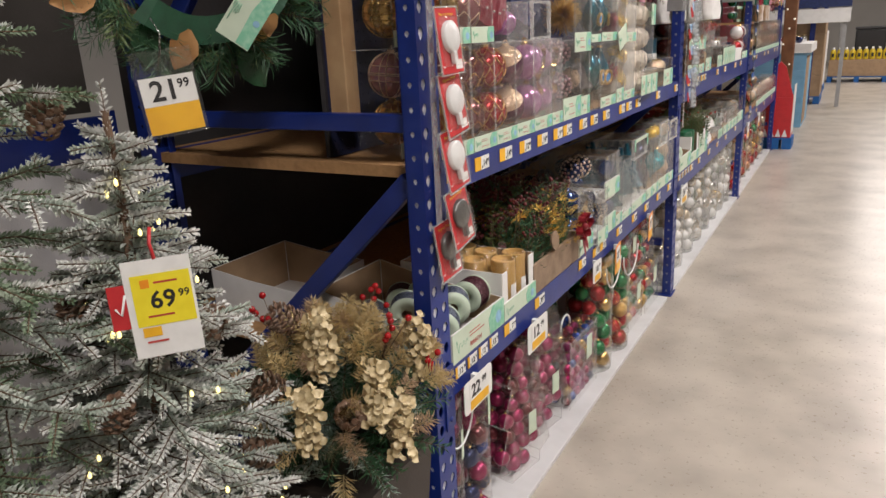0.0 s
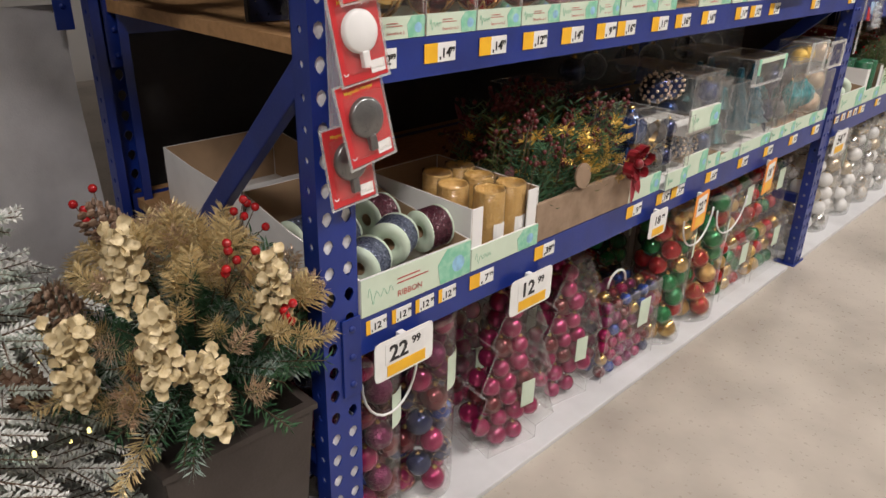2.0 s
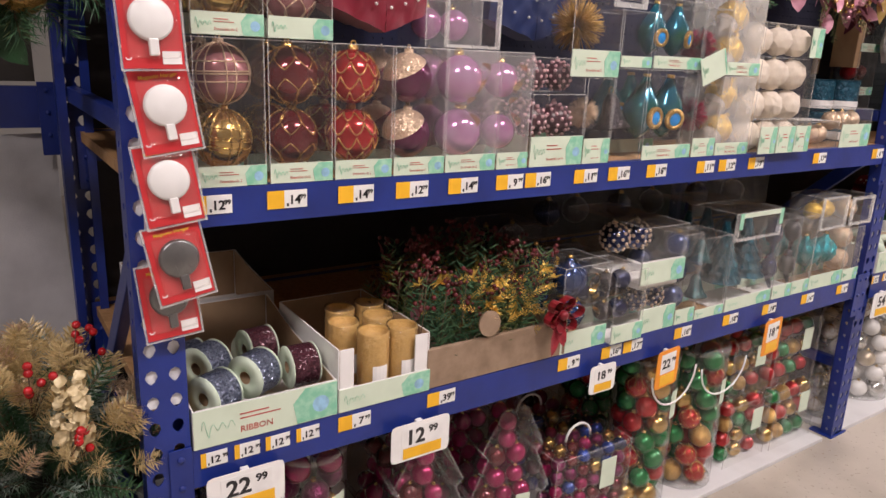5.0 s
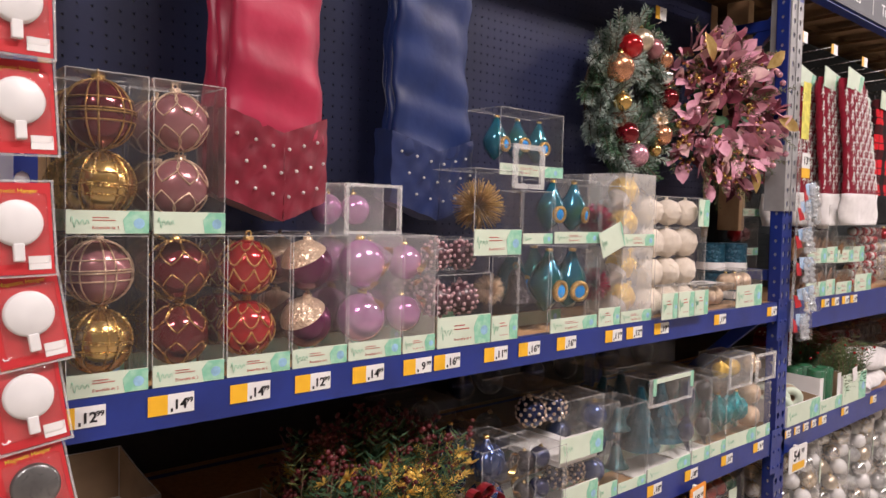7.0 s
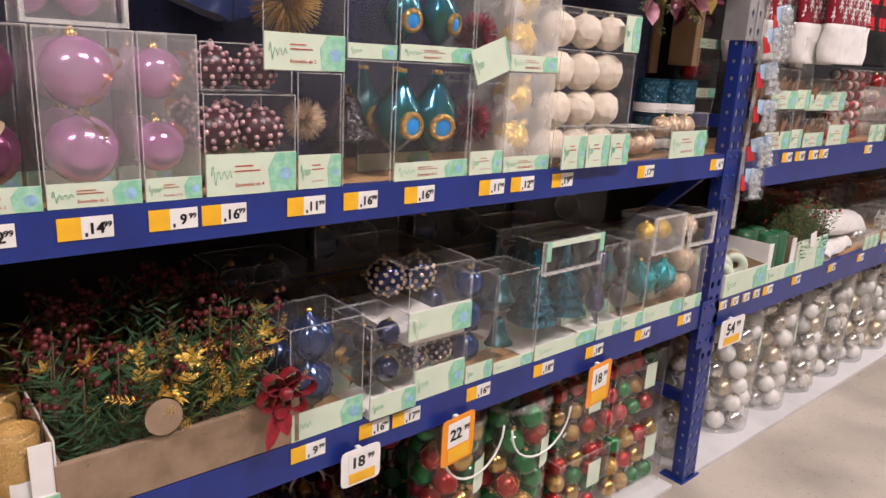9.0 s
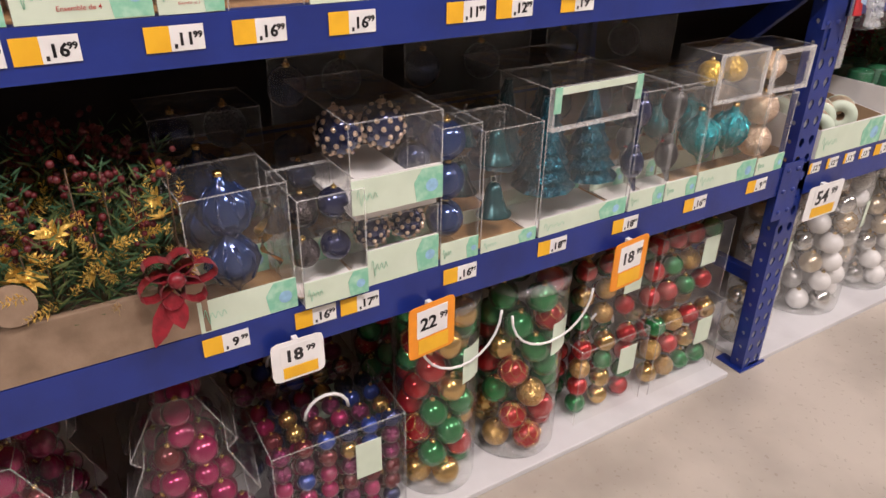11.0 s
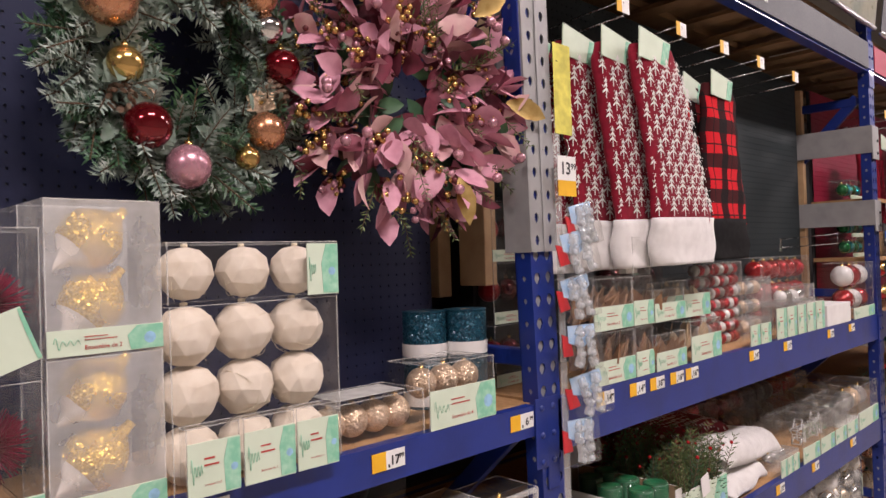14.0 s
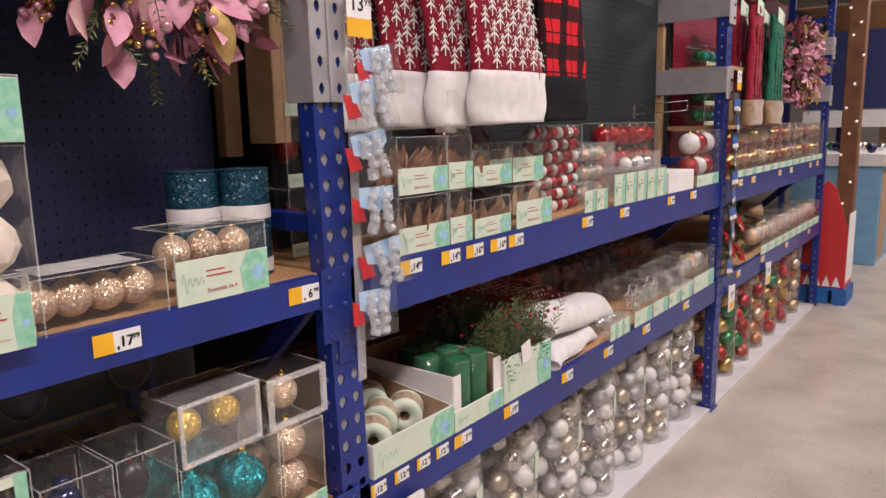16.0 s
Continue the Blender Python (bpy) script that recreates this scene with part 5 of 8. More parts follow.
def velvet_stocking(x, y, z, w, body, cuff, label, seed):
    """A stocking hung by its toe, with a quilted pointed cuff sewn with pearls at the bottom."""
    t = thing("velvet_stocking", Matrix.Translation((x, y, z)) @ Matrix.Rotation(rng.uniform(-0.05, 0.05), 4, "Z"), label, "stocking", "velvet stockings")
    h = w / 2
    part("leg", cushion(lerp_outline([(0.15, -h * 0.96, h * 0.96), (0.3, -h * 0.9, h * 0.92), (0.55, -h * 0.88, h * 0.88), (0.7, -h * 0.85, h * 0.75), (0.78, -h * 0.6, h * 0.5)], 34), 0.05, seed=seed, fold=0.008), body, t)
    s = Shape()
    n = 26
    vs, fs = [], []
    for side, xo in ((0, 0.032), (1, -0.03)):
        for i in range(n + 1):
            u = -1 + 2 * i / n
            lo, hi = 0.042 * abs(u), 0.208 - 0.04 * (1 - abs(u))
            for j in range(13):
                v = j / 12
                puff = (0.006 * abs(math.sin((v * 0.165 + u * h) * 52)) * abs(math.sin((v * 0.165 - u * h) * 52)) + 0.0018 * math.sin(v * 15 - u * 21 + seed)) * (1 - 2 * side)
                vs.append((xo * (1 - 0.55 * u * u) + puff, u * h, lo * (1 - v) + hi * v))
        o = side * (n + 1) * 13
        for i in range(n):
            for j in range(12):
                a = o + i * 13 + j
                fs.append((a, a + 13, a + 14, a + 1))
    k = (n + 1) * 13
    fs += [(i * 13, i * 13 + 13, k + i * 13 + 13, k + i * 13) for i in range(n)] + [(j, j + 1, k + j + 1, k + j) for j in range(12)] + [(n * 13 + j, n * 13 + j + 1, k + n * 13 + j + 1, k + n * 13 + j) for j in range(12)]
    faces = 2 * n * 12
    part("cuff", s.add(vs, fs[:faces], 0, True).add(vs, fs[faces:]), cuff, t)
    part("seam", Shape().tube_path([(0.036, 0, 0.005), (0.04, 0, 0.07), (0.037, 0, 0.14)], 0.0012, 4), cuff, t)
    for row in range(3):
        for k in range(6):
            yy = -h * 0.85 + (k + 0.5 * (row % 2)) * h * 0.31
            zz = 0.045 + row * 0.045 + 0.03 * abs(yy) / h
            if abs(yy) < h * 0.92:
                part("pearl", lambda: Shape().ball((0, 0, 0), 0.0035, 8, 6), PEARLBEAD, t, (0.036 * (1 - 0.5 * (yy / h) ** 2) + 0.006, yy, zz), key="pearl")
    return t


for k in range(3):
    velvet_stocking(-0.095 - 0.062 * k, 0.474 + 0.004 * k, 1.447 + 0.008 * k, 0.215, VELVETRED, SATINRED, "dark red velvet stocking with a quilted pearl-sewn cuff, hung up", k)
    velvet_stocking(-0.19 - 0.03 * k, 0.94 + 0.008 * k, 1.452 + 0.006 * k, 0.265, VELVETBLUE, SATINBLUE, "navy velvet stocking with a quilted pearl-sewn cuff, hung up", k + 9)


DEEPRED = ball_mat("deep_red", (0.2, 0.006, 0.012), 0.1, 0.7)
PEACHLEAF = mat("pale_pink_leaf", (0.66, 0.42, 0.4), 0.6, 0, (0.58, 0.3, 0.32), 30, 200, 0.1)


def wreath(at, R, label, style, seed, turn=0.0, tilt=0.0, scale=1.0):
    """A ring of twigs facing +x, set with baubles or leaves."""
    g = random.Random(seed)
    w = thing("wreath", Matrix.Translation(at) @ Euler((0, tilt, turn)).to_matrix().to_4x4(), label, "wreath", "hung wreaths")
    part("ring", Shape().tube_path([(-0.03, R * math.cos(a), R * math.sin(a)) for a in [k * math.pi / 12 for k in range(25)]], 0.007, 6), TWIG, w)
    s = Shape()
    if style == "baubles":
        for k in range(400):
            a = g.uniform(0, 2 * math.pi)
            c = Vector((g.uniform(-0.03, 0.05), R * math.cos(a), R * math.sin(a))) * g.uniform(0.78, 1.14)
            side = a + g.uniform(0.5, 1.4) if g.random() < 0.5 else a + g.uniform(-0.6, 0.6)
            flip = g.choice((1, 1, -0.6))
            d = Vector((g.uniform(0.1, 0.8), math.cos(side) * flip, math.sin(side) * flip)).normalized()
            sprig(s, c, c + d * g.uniform(0.07, 0.12), 62, 0.036, 0.0024, g, g.choice((0, 0, 0, 1)), 2)
        tagged(part("pine_foliage", s, [BLUEGREEN, PINEGREEN, TWIG], w, label="frosted blue-green artificial pine twigs"), kind="stuff")
        lv = Shape()
        for k in range(80):
            a = g.uniform(0, 6.28)
            p = (g.uniform(0.03, 0.08), R * math.cos(a) * g.uniform(0.8, 1.2), R * math.sin(a) * g.uniform(0.8, 1.2))
            leaf(lv, p, (g.uniform(0.1, 0.5), g.uniform(-1, 1), g.uniform(-1, 1)), (1, 0, 0), g.uniform(0.04, 0.075), 0.015, 0, 0.3)
        tagged(part("sage_foliage", lv, GREYLEAF, w), kind="stuff")
        for a, q, r, m in ((-1.75, 1.15, 0.034, PINKB), (-2.25, 0.98, 0.034, DEEPRED), (-0.72, 1.0, 0.032, COPPER), (-2.9, 0.85, 0.026, GOLD), (2.75, 1.05, 0.04, COPPER), (2.2, 1.05, 0.036, RED), (1.75, 1.05, 0.034, CHAMP),
                           (0.55, 0.95, 0.026, SILVER), (0.1, 1.0, 0.03, DEEPRED), (0.85, 1.1, 0.028, COPPER), (1.3, 1.0, 0.03, MAUVE), (-1.1, 1.1, 0.02, GOLD)):
            ornament("ball", r * 1.12, m, w, (0.085, R * q * math.cos(a), R * q * math.sin(a)))
        for a in (-0.2, -2.6, 1.1):
            part("pine_cone", lambda: pine_cone(0.025), CONEBROWN, w, Matrix.Translation((0.07, R * 0.95 * math.cos(a), R * 0.95 * math.sin(a))) @ Euler((1.0, 0.5, a)).to_matrix().to_4x4(), key=("cone", 0.025))
        for a in (-2.5, -0.45, 0.95):
            part("gold_flower", lambda: blossom(0.03, 6, g), [CHAMPGLIT, GOLDGLIT], w, Matrix.Translation((0.08, R * 0.8 * math.cos(a), R * 0.8 * math.sin(a))) @ Euler((0.3, 1.3, a)).to_matrix().to_4x4(), key="wreathflower")
    else:
        br, tw = Shape(), Shape()

        def one_leaf(n):
            q = Shape()
            leaf(q, (0, 0, 0), (0.25, 0, 1), (1, 0, 0), 0.082 - 0.007 * n, 0.025 - 0.002 * n, 0, 0.1 + 0.12 * n)
            return q

        for k in range(390):
            a, q = g.uniform(0, 2 * math.pi), g.uniform(0.3, 1.35)
            c = Vector((0.09 * math.sin(math.pi * min(1, q / 1.4)) * g.uniform(0.2, 1.0) - 0.02, R * q * math.cos(a), R * q * math.sin(a)))
            d = Vector((g.uniform(0.0, 0.9), math.cos(a) + g.uniform(-1, 1), math.sin(a) - 0.3 + g.uniform(-1, 1))).normalized()
            if k < 290:
                v = k % 3
                part("leaf", lambda: one_leaf(v), (PINKLEAF, PEACHLEAF, PINKLEAF, WINELEAF, PINKLEAF)[k % 5], w, Matrix.Translation(c) @ d.to_track_quat("Z", "Y").to_matrix().to_4x4() @ Matrix.Rotation(g.uniform(0, 6.28), 4, "Z"), key=("wleaf", v))
            elif k < 345:
                for j in range(11):
                    br.ball(c + d * 0.03 + near(g, (0, 0, -0.01 * (j % 4)), 0.02), g.uniform(0.004, 0.0085), 7, 5, g.choice((0, 1, 1, 1, 2)))
            else:
                sprig(tw, c, c + d * 0.12, 30, 0.024, 0.0017, g, 0, 1)
        dark = Shape()
        for k in range(170):
            a, q = g.uniform(0, 6.28), g.uniform(0.25, 1.15)
            c = Vector((g.uniform(-0.04, 0.02), R * q * math.cos(a), R * q * math.sin(a)))
            leaf(dark, c, (g.uniform(0.1, 0.6), g.uniform(-1, 1), g.uniform(-1, 1)), (1, 0, 0), 0.06, 0.018, k % 2, 0.2)
        tagged(part("wine_foliage", dark, [WINELEAF, PINEGREEN], w), kind="stuff")
        tagged(part("berry_spray", br, [BERRYDARK, GOLDCAP, PINKB], w), kind="stuff")
        tagged(part("pine_foliage", tw, [OLIVE, TWIG], w), kind="stuff")
        for a in (2.3, -1.2, -0.1, 0.9):
            part("gold_leaf", lambda: (lambda q: (leaf(q, (0, 0, 0), (0.3, 0.2, 1), (1, 0, 0), 0.1, 0.024, 0, 0.2), q)[1])(Shape()), [GOLDLEAF], w, Matrix.Translation((0.07, R * math.cos(a), R * math.sin(a))) @ Matrix.Rotation(a - 1.57, 4, "X"), key="bigleaf")
        for k in range(14):
            a = g.uniform(0, 6.28)
            ornament("ball", 0.011, PINKB, w, (0.09, R * math.cos(a) + g.uniform(-0.05, 0.05), R * math.sin(a) + g.uniform(-0.05, 0.05)))
    return w


wreath((-0.235, 1.775, 1.855), 0.165, "green wreath with copper, red and pink baubles, hung on pegboard", "baubles", 5, 0.1)
wreath((-0.12, 2.225, 1.855), 0.2, "wreath of dusty pink leaves and gold berries, hung on a hook", "leaves", 8, -0.25)
wreath((-0.06, 6.95, 1.84), 0.2, "wreath of dusty pink leaves hung beside the knit stockings", "leaves", 18, -0.2)


def pine_wreath(at, R, seed, turn):
    """A ring of long dark needles with gilded magnolia leaves, a gold bauble and a green ribbon."""
    g = random.Random(seed)
    w = thing("wreath", Matrix.Translation(at) @ Euler((0, 0, turn)).to_matrix().to_4x4(), "dark green long-needled wreath with gilded leaves, hung by the rack", "wreath", "hung wreaths")
    part("ring", Shape().tube_path([(0, R * math.cos(a), R * math.sin(a)) for a in [k * math.pi / 12 for k in range(25)]], 0.008, 6), TWIG, w)
    s, lv = Shape(), Shape()
    for k in range(150):
        a = g.uniform(0, 2 * math.pi)
        c = Vector((g.uniform(-0.03, 0.03), R * math.cos(a), R * math.sin(a))) * g.uniform(0.85, 1.1)
        d = Vector((g.uniform(0.0, 0.7), math.cos(a + g.uniform(-1, 1)), math.sin(a + g.uniform(-1, 1)))).normalized()
        sprig(s, c, c + d * g.uniform(0.06, 0.11), 46, 0.075, 0.0012, g, g.choice((0, 0, 1)), 2, 0.7)
    tagged(part("pine_foliage", s, [PINEGREEN, OLIVE, TWIG], w, label="long dark green needles"), kind="stuff")
    for k in range(13):
        a = -2.6 + k * 0.42
        q = R * g.uniform(0.9, 1.25)
        leaf(lv, (0.05, q * math.cos(a), q * math.sin(a)), (g.uniform(0.1, 0.5), math.cos(a) + g.uniform(-0.8, 0.8), math.sin(a) + g.uniform(-0.6, 0.6)), (1, 0, 0), g.uniform(0.07, 0.1), 0.03, k % 2, 0.25)
    part("gilded_leaves", lv, [mat("gilded_leaf", (0.36, 0.19, 0.07), 0.4, 0.4, (0.25, 0.12, 0.04), 30, 200, 0.2), mat("glossy_green_leaf", (0.012, 0.06, 0.02), 0.3, 0, None, 20, 200, 0.1)], w)
    ribbon = Shape()
    for k in range(16):
        a0, a1 = -2.3 + k * 0.11, -2.3 + (k + 1) * 0.11
        ribbon.add([(0.06 + 0.02 * math.sin(a * 5), r * math.cos(a), r * math.sin(a)) for a in (a0, a1) for r in (R * 0.82, R * 1.1)], [(0, 1, 3, 2)], 0, True)
    part("ribbon", ribbon, mat("dark_green_velvet", (0.008, 0.07, 0.03), 0.6, 0, None, 30, 300, 0.1, sheen=0.5), w)
    ornament("ball", 0.042, [GOLDGLIT, GOLDCAP], w, (0.03, R * 1.05 * math.cos(-1.05), R * 1.05 * math.sin(-1.05)))
    return w


pine_wreath((-0.42, -0.2, 1.67), 0.2, 25, -0.45)

# ---- clip strips on the uprights ----


def hook_card(y, z, turn, disc, yaw=0.0):
    c = thing("hook_card", Matrix.Translation((0.026, y, z)) @ Euler((turn, -0.1, yaw)).to_matrix().to_4x4(), "red card with a round magnetic hook in a clear blister", "hook pack", "magnetic hook packs")
    w, h = 0.096, 0.135
    part("card", lambda: Shape().box(0, 0.0015, -w / 2 + 0.004, w / 2 - 0.004, -h + 0.004, -0.004), REDCARD, c, key="hookcard")
    part("blister_edge", lambda: Shape().box(-0.001, 0.003, -w / 2, -w / 2 + 0.003, -h, 0).box(-0.001, 0.003, w / 2 - 0.003, w / 2, -h, 0).box(-0.001, 0.003, -w / 2, w / 2, -h, -h + 0.003).box(-0.001, 0.003, -w / 2, w / 2, -0.003, 0), EDGE, c, key="hookedge")
    part("blister", lambda: Shape().box(0.0016, 0.017, -0.037, 0.037, -0.117, -0.02, c=0.004), CLEAR, c, key="hookblister")
    part("disc", lambda: Shape().lathe([(1e-5, 0.012), (0.028, 0.012), (0.032, 0.009), (0.032, 0.002)], 26, 0, Matrix.Translation((0, 0, -0.06)) @ Matrix.Rotation(math.pi / 2, 4, "Y")), disc, c, key="hookdisc")
    part("hook", lambda: Shape().box(0.003, 0.013, -0.007, 0.007, -0.113, -0.088, c=0.002), disc, c, key="hooktab")
    write("Magnetic Hanger", 0.0085, TEXTYEL, c, (0.002, -0.03, -0.018))
    part("barcode", lambda: Shape().box(0.002, 0.0026, 0.012, 0.04, -0.125, -0.106), WHITECARD, c, key="hookbar")
    part("bottle_print", lambda: Shape().tube_path([(0.002, -0.036 + 0.004 * math.cos(t), -0.115 - 0.004 * math.sin(t)) for t in (math.pi, 2.2, 0.9, 0)], 0.001, 4), WHITECARD, c, key="hookmark")
    return c


DISCGREY = mat("brushed_grey_disc", (0.2, 0.2, 0.2), 0.3, 0.8)
for k, (y, z, a, d) in enumerate(((0.012, 1.8, 0.0, WHITEPLASTIC), (0.014, 1.668, 0.03, WHITEPLASTIC), (0.012, 1.502, 0.03, WHITEPLASTIC), (0.02, 1.375, 0.14, WHITEPLASTIC), (0.02, 1.258, 0.13, WHITEPLASTIC), (0.026, 1.128, 0.17, DISCGREY), (0.018, 1.055, 0.08, DISCGREY))):
    c = hook_card(y, z, a, d)
    c.location.x += (0.03, 0.024, 0.018, 0.014, 0.012, 0.014, -0.012)[k]
strip = thing("clip_strip", (0.012, 0.005, 0.93), "clear plastic strip hung on the upright for hook packs", "clip strip")
part("strip", Shape().box(0, 0.002, -0.012, 0.012, 0, 1.0, c=0.0006), EDGE, strip)


def hang_tag(y, z, price, x=0.03):
    t = thing("price_tag", (x, y, z), "white and yellow price tag hung on the clip strip", "price tag", "clip strip price tags")
    part("card", lambda: Shape().box(0, 0.0015, -0.034, 0.034, 0.036, 0.092), TAGWHITE, t, key="hangw")
    part("colour_end", lambda: Shape().box(0, 0.0015, -0.034, 0.034, 0.0, 0.0358), TAGYELLOW, t, key="hangy")
    a, b = price.split(".")
    write(a, 0.04, BLACKINK, t, (0.002, -0.026, 0.05))
    write(b, 0.02, BLACKINK, t, (0.002, 0.014, 0.062))
    part("wire", lambda: Shape().tube_path([(0.001, 0.0, 0.09), (0.001, 0.012, 0.11), (0.0, 0.006, 0.13), (-0.01, 0, 0.135)], 0.0012, 4), STEELWIRE, t, key="hangwire")


ICE = film("frosted_hook_plastic", 0.3, 0.12, (0.9, 0.94, 0.97))
hang_tag(2.565, 1.635, "13.99")
hang_tag(5.14, 1.606, "7.99", 0.04)
PALEBLUE = mat("pale_blue_card", (0.35, 0.55, 0.78), 0.4, 0, (0.6, 0.7, 0.8), 30, 200, 0.0)
for k, (y, z) in enumerate(((2.6, 1.62), (2.566, 1.555), (2.57, 1.452), (2.583, 1.342), (2.6, 1.228), (2.568, 1.13))):
    c = thing("hook_pack", Matrix.Translation((0.035 + 0.006 * (k % 2), y, z)) @ Euler((rng.uniform(-0.05, 0.2), -0.08, rng.uniform(-0.3, 0.2))).to_matrix().to_4x4(), "clear pack of frosted adhesive hooks on a pale blue card", "hook pack", "clear hook packs")
    part("card", lambda: Shape().prism([(-0.045, -0.002), (0.045, -0.002), (0.045, -0.03), (0.0, -0.055), (-0.045, -0.04)], 0, 0.001), PALEBLUE, c, key="icecard")
    part("red_corner", lambda: Shape().prism([(-0.05, -0.1), (-0.018, -0.1), (-0.026, -0.06), (-0.05, -0.05)], -0.003, -0.0005), REDCARD, c, (0, -0.012, 0.03), key="icered")
    for j in range(8):
        part("adhesive_hook", lambda: Shape().box(0.001, 0.014, -0.012, 0.012, -0.013, 0.013, c=0.005).ball((0.014, 0, -0.006), 0.008, 8, 6), ICE, c, Matrix.Translation((0.002, -0.017 + 0.034 * (j % 2) + rng.uniform(-0.006, 0.006), -0.018 - 0.022 * (j // 2))) @ Euler((rng.uniform(-0.7, 0.7), 0, rng.uniform(-0.4, 0.4))).to_matrix().to_4x4(), key="icehook")
    part("wrap", lambda: Shape().box(-0.001, 0.018, -0.051, 0.051, -0.101, 0.0, c=0.004), CLEAR, c, key="icewrap")
strip2 = thing("clip_strip", (0.014, 2.55, 0.93), "clear plastic strip hung on the upright for hook packs", "clip strip")
part("strip", Shape().box(0, 0.002, -0.012, 0.012, 0, 0.85, c=0.0006), EDGE, strip2)
solid("yellow_notice", Shape().box(0.016, 0.017, 2.545, 2.61, 1.78, 1.99), mat("yellow_paper", (0.75, 0.68, 0.12), 0.7), "narrow yellow paper notice taped on the upright", "notice")
PACKBLUE = mat("bright_blue_card", (0.02, 0.13, 0.5), 0.4)
for k in range(10):
    z = 1.6 - 0.088 * k
    c = thing("light_pack", Matrix.Translation((0.03 + 0.004 * (k % 2), 5.13 + 0.012 * math.sin(k * 2.0), z)) @ Euler((rng.uniform(-0.1, 0.15), -0.08, rng.uniform(-0.2, 0.2))).to_matrix().to_4x4(), "black, white and blue hanging pack on a clip strip", "hanging pack", "clip strip packs")
    part("card", lambda: Shape().box(0, 0.002, -0.045, 0.045, -0.11, 0, c=0.0006), BLACKPLASTIC, c, key="pk1")
    part("blue_panel", lambda: Shape().box(0.002, 0.003, -0.03, 0.042, -0.07, -0.035), PACKBLUE, c, key="pk2")
    part("white_panel", lambda: Shape().box(0.002, 0.003, -0.03, 0.042, -0.092, -0.072), WHITECARD, c, key="pk3")
    part("blister", lambda: Shape().box(0.003, 0.014, -0.038, 0.0, -0.105, -0.01, c=0.004), CLEAR, c, key="pk4")

# ---- grey steel on the uprights ----


def grey_wrap(y, z0, z1):
    t = thing("post_sleeve", Matrix.Translation((0.006, y, z0)) @ Matrix.Rotation(0.02, 4, "X"), "grey steel sleeve with slots clad on the blue upright", "post sleeve")
    part("slotted_face", holed_plate(0.094, 0, z1 - z0, 2, 0.0508, 0.0075, 0.003, 1.6), GREYSTEEL, t)
    for sg in (-1, 1):
        part("side_flange", Shape().box(-0.075, 0, sg * 0.047 - 0.001, sg * 0.047 + 0.001, 0, z1 - z0), GREYSTEEL, t)
    part("join_strip", Shape().box(0.001, 0.004, -0.004, 0.004, 0, z1 - z0, c=0.001), GREYSTEEL, t)


grey_wrap(2.505, 1.51, 2.3)
for z0, z1 in ((1.595, 1.715), (1.94, 2.07)):
    for y, n in ((5.09, 0), (7.69, 1)):
        p = thing("side_plate", (0, y, z0), "flat grey steel side plate bolted on the upright", "side plate", "side plates")
        part("plate", Shape().box(-0.37, 0.012, -0.052, -0.046, 0, z1 - z0, c=0.002), GREYSTEEL, p)
        part("front_flange", Shape().box(0.006, 0.012, -0.046, 0.05, -0.03, z1 - z0, c=0.002), GREYSTEEL, p)
        for zz in (0.0, 0.06):
            part("bolt", lambda: Shape().lathe([(1e-5, 0.005), (0.006, 0.005), (0.008, 0)], 8, 0, Matrix.Rotation(math.pi / 2, 4, "Y")), BLACKPLASTIC, p, (0.012, 0.02, zz), key="bolt")
solid("timber_stud", Shape().box(-0.35, -0.31, 5.06, 5.1, UP, 2.3, c=0.003), PINE, "raw pine stud beside the pegboard", "timber", "structure")
solid("timber_stud", Shape().box(-0.33, -0.26, 0.07, 0.12, 1.24, 2.3, c=0.003), PINE, "raw pine stud beside the pegboard", "timber", "structure")

# ---- headers and banners ----
HEADGREY = mat("dark_grey_header", (0.055, 0.06, 0.07), 0.5, 0, (0.045, 0.05, 0.06), 8, 200, 0.02)
HEADRED = mat("crimson_header", (0.4, 0.02, 0.06), 0.5, 0, (0.32, 0.015, 0.05), 8, 200, 0.02)
INKWHITE = mat("white_print", (0.75, 0.75, 0.75), 0.5)
for (a, b), m, lb in zip(BAYS, (HEADGREY, HEADGREY, HEADRED), ("dark grey header strip on the rack's top beam", "dark grey header strip lettered in white", "crimson header strip with white script")):
    hd = thing("header_sign", (0.004, (a + b) / 2, TOP - 0.13), lb, "header sign", "rack headers")
    part("strip", Shape().box(0, 0.004, a - (a + b) / 2 + 0.05, b - (a + b) / 2 - 0.05, 0, 0.125, c=0.001), m, hd)
    if m is HEADGREY and a > 1:
        o = (a + b) / 2
        write("Memories", 0.07, INKWHITE, hd, (0.0045, 2.78 - o, 0.04))
        write("Traditional & Rural", 0.07, INKWHITE, hd, (0.0045, 3.3 - o, 0.04))
        part("divider", Shape().box(0.0042, 0.0048, 3.2 - o, 3.205 - o, 0.02, 0.1), INKWHITE, hd)
    if m is HEADRED:
        part("script_mark", Shape().tube_path([(0.005, -1.0 + 0.02 * k, 0.065 + 0.022 * math.sin(k * 1.7)) for k in range(46)], 0.004, 4), INKWHITE, hd)


def banner(y0, y1, m, label, extra=None):
    b = thing("banner", Matrix.Translation((0.03, (y0 + y1) / 2, TOP + 0.04)) @ Matrix.Rotation(0.12, 4, "Y"), label, "banner", "top banners")
    w = (y1 - y0) / 2
    part("sheet", Shape().box(0, 0.004, -w, w, 0.02, 0.75, c=0.001), m, b)
    part("bottom_rod", Shape().rod((0.002, -w, 0.015), (0.002, w, 0.015), 0.012, 10), STEELWIRE, b)
    if extra:
        extra(b)
    return b


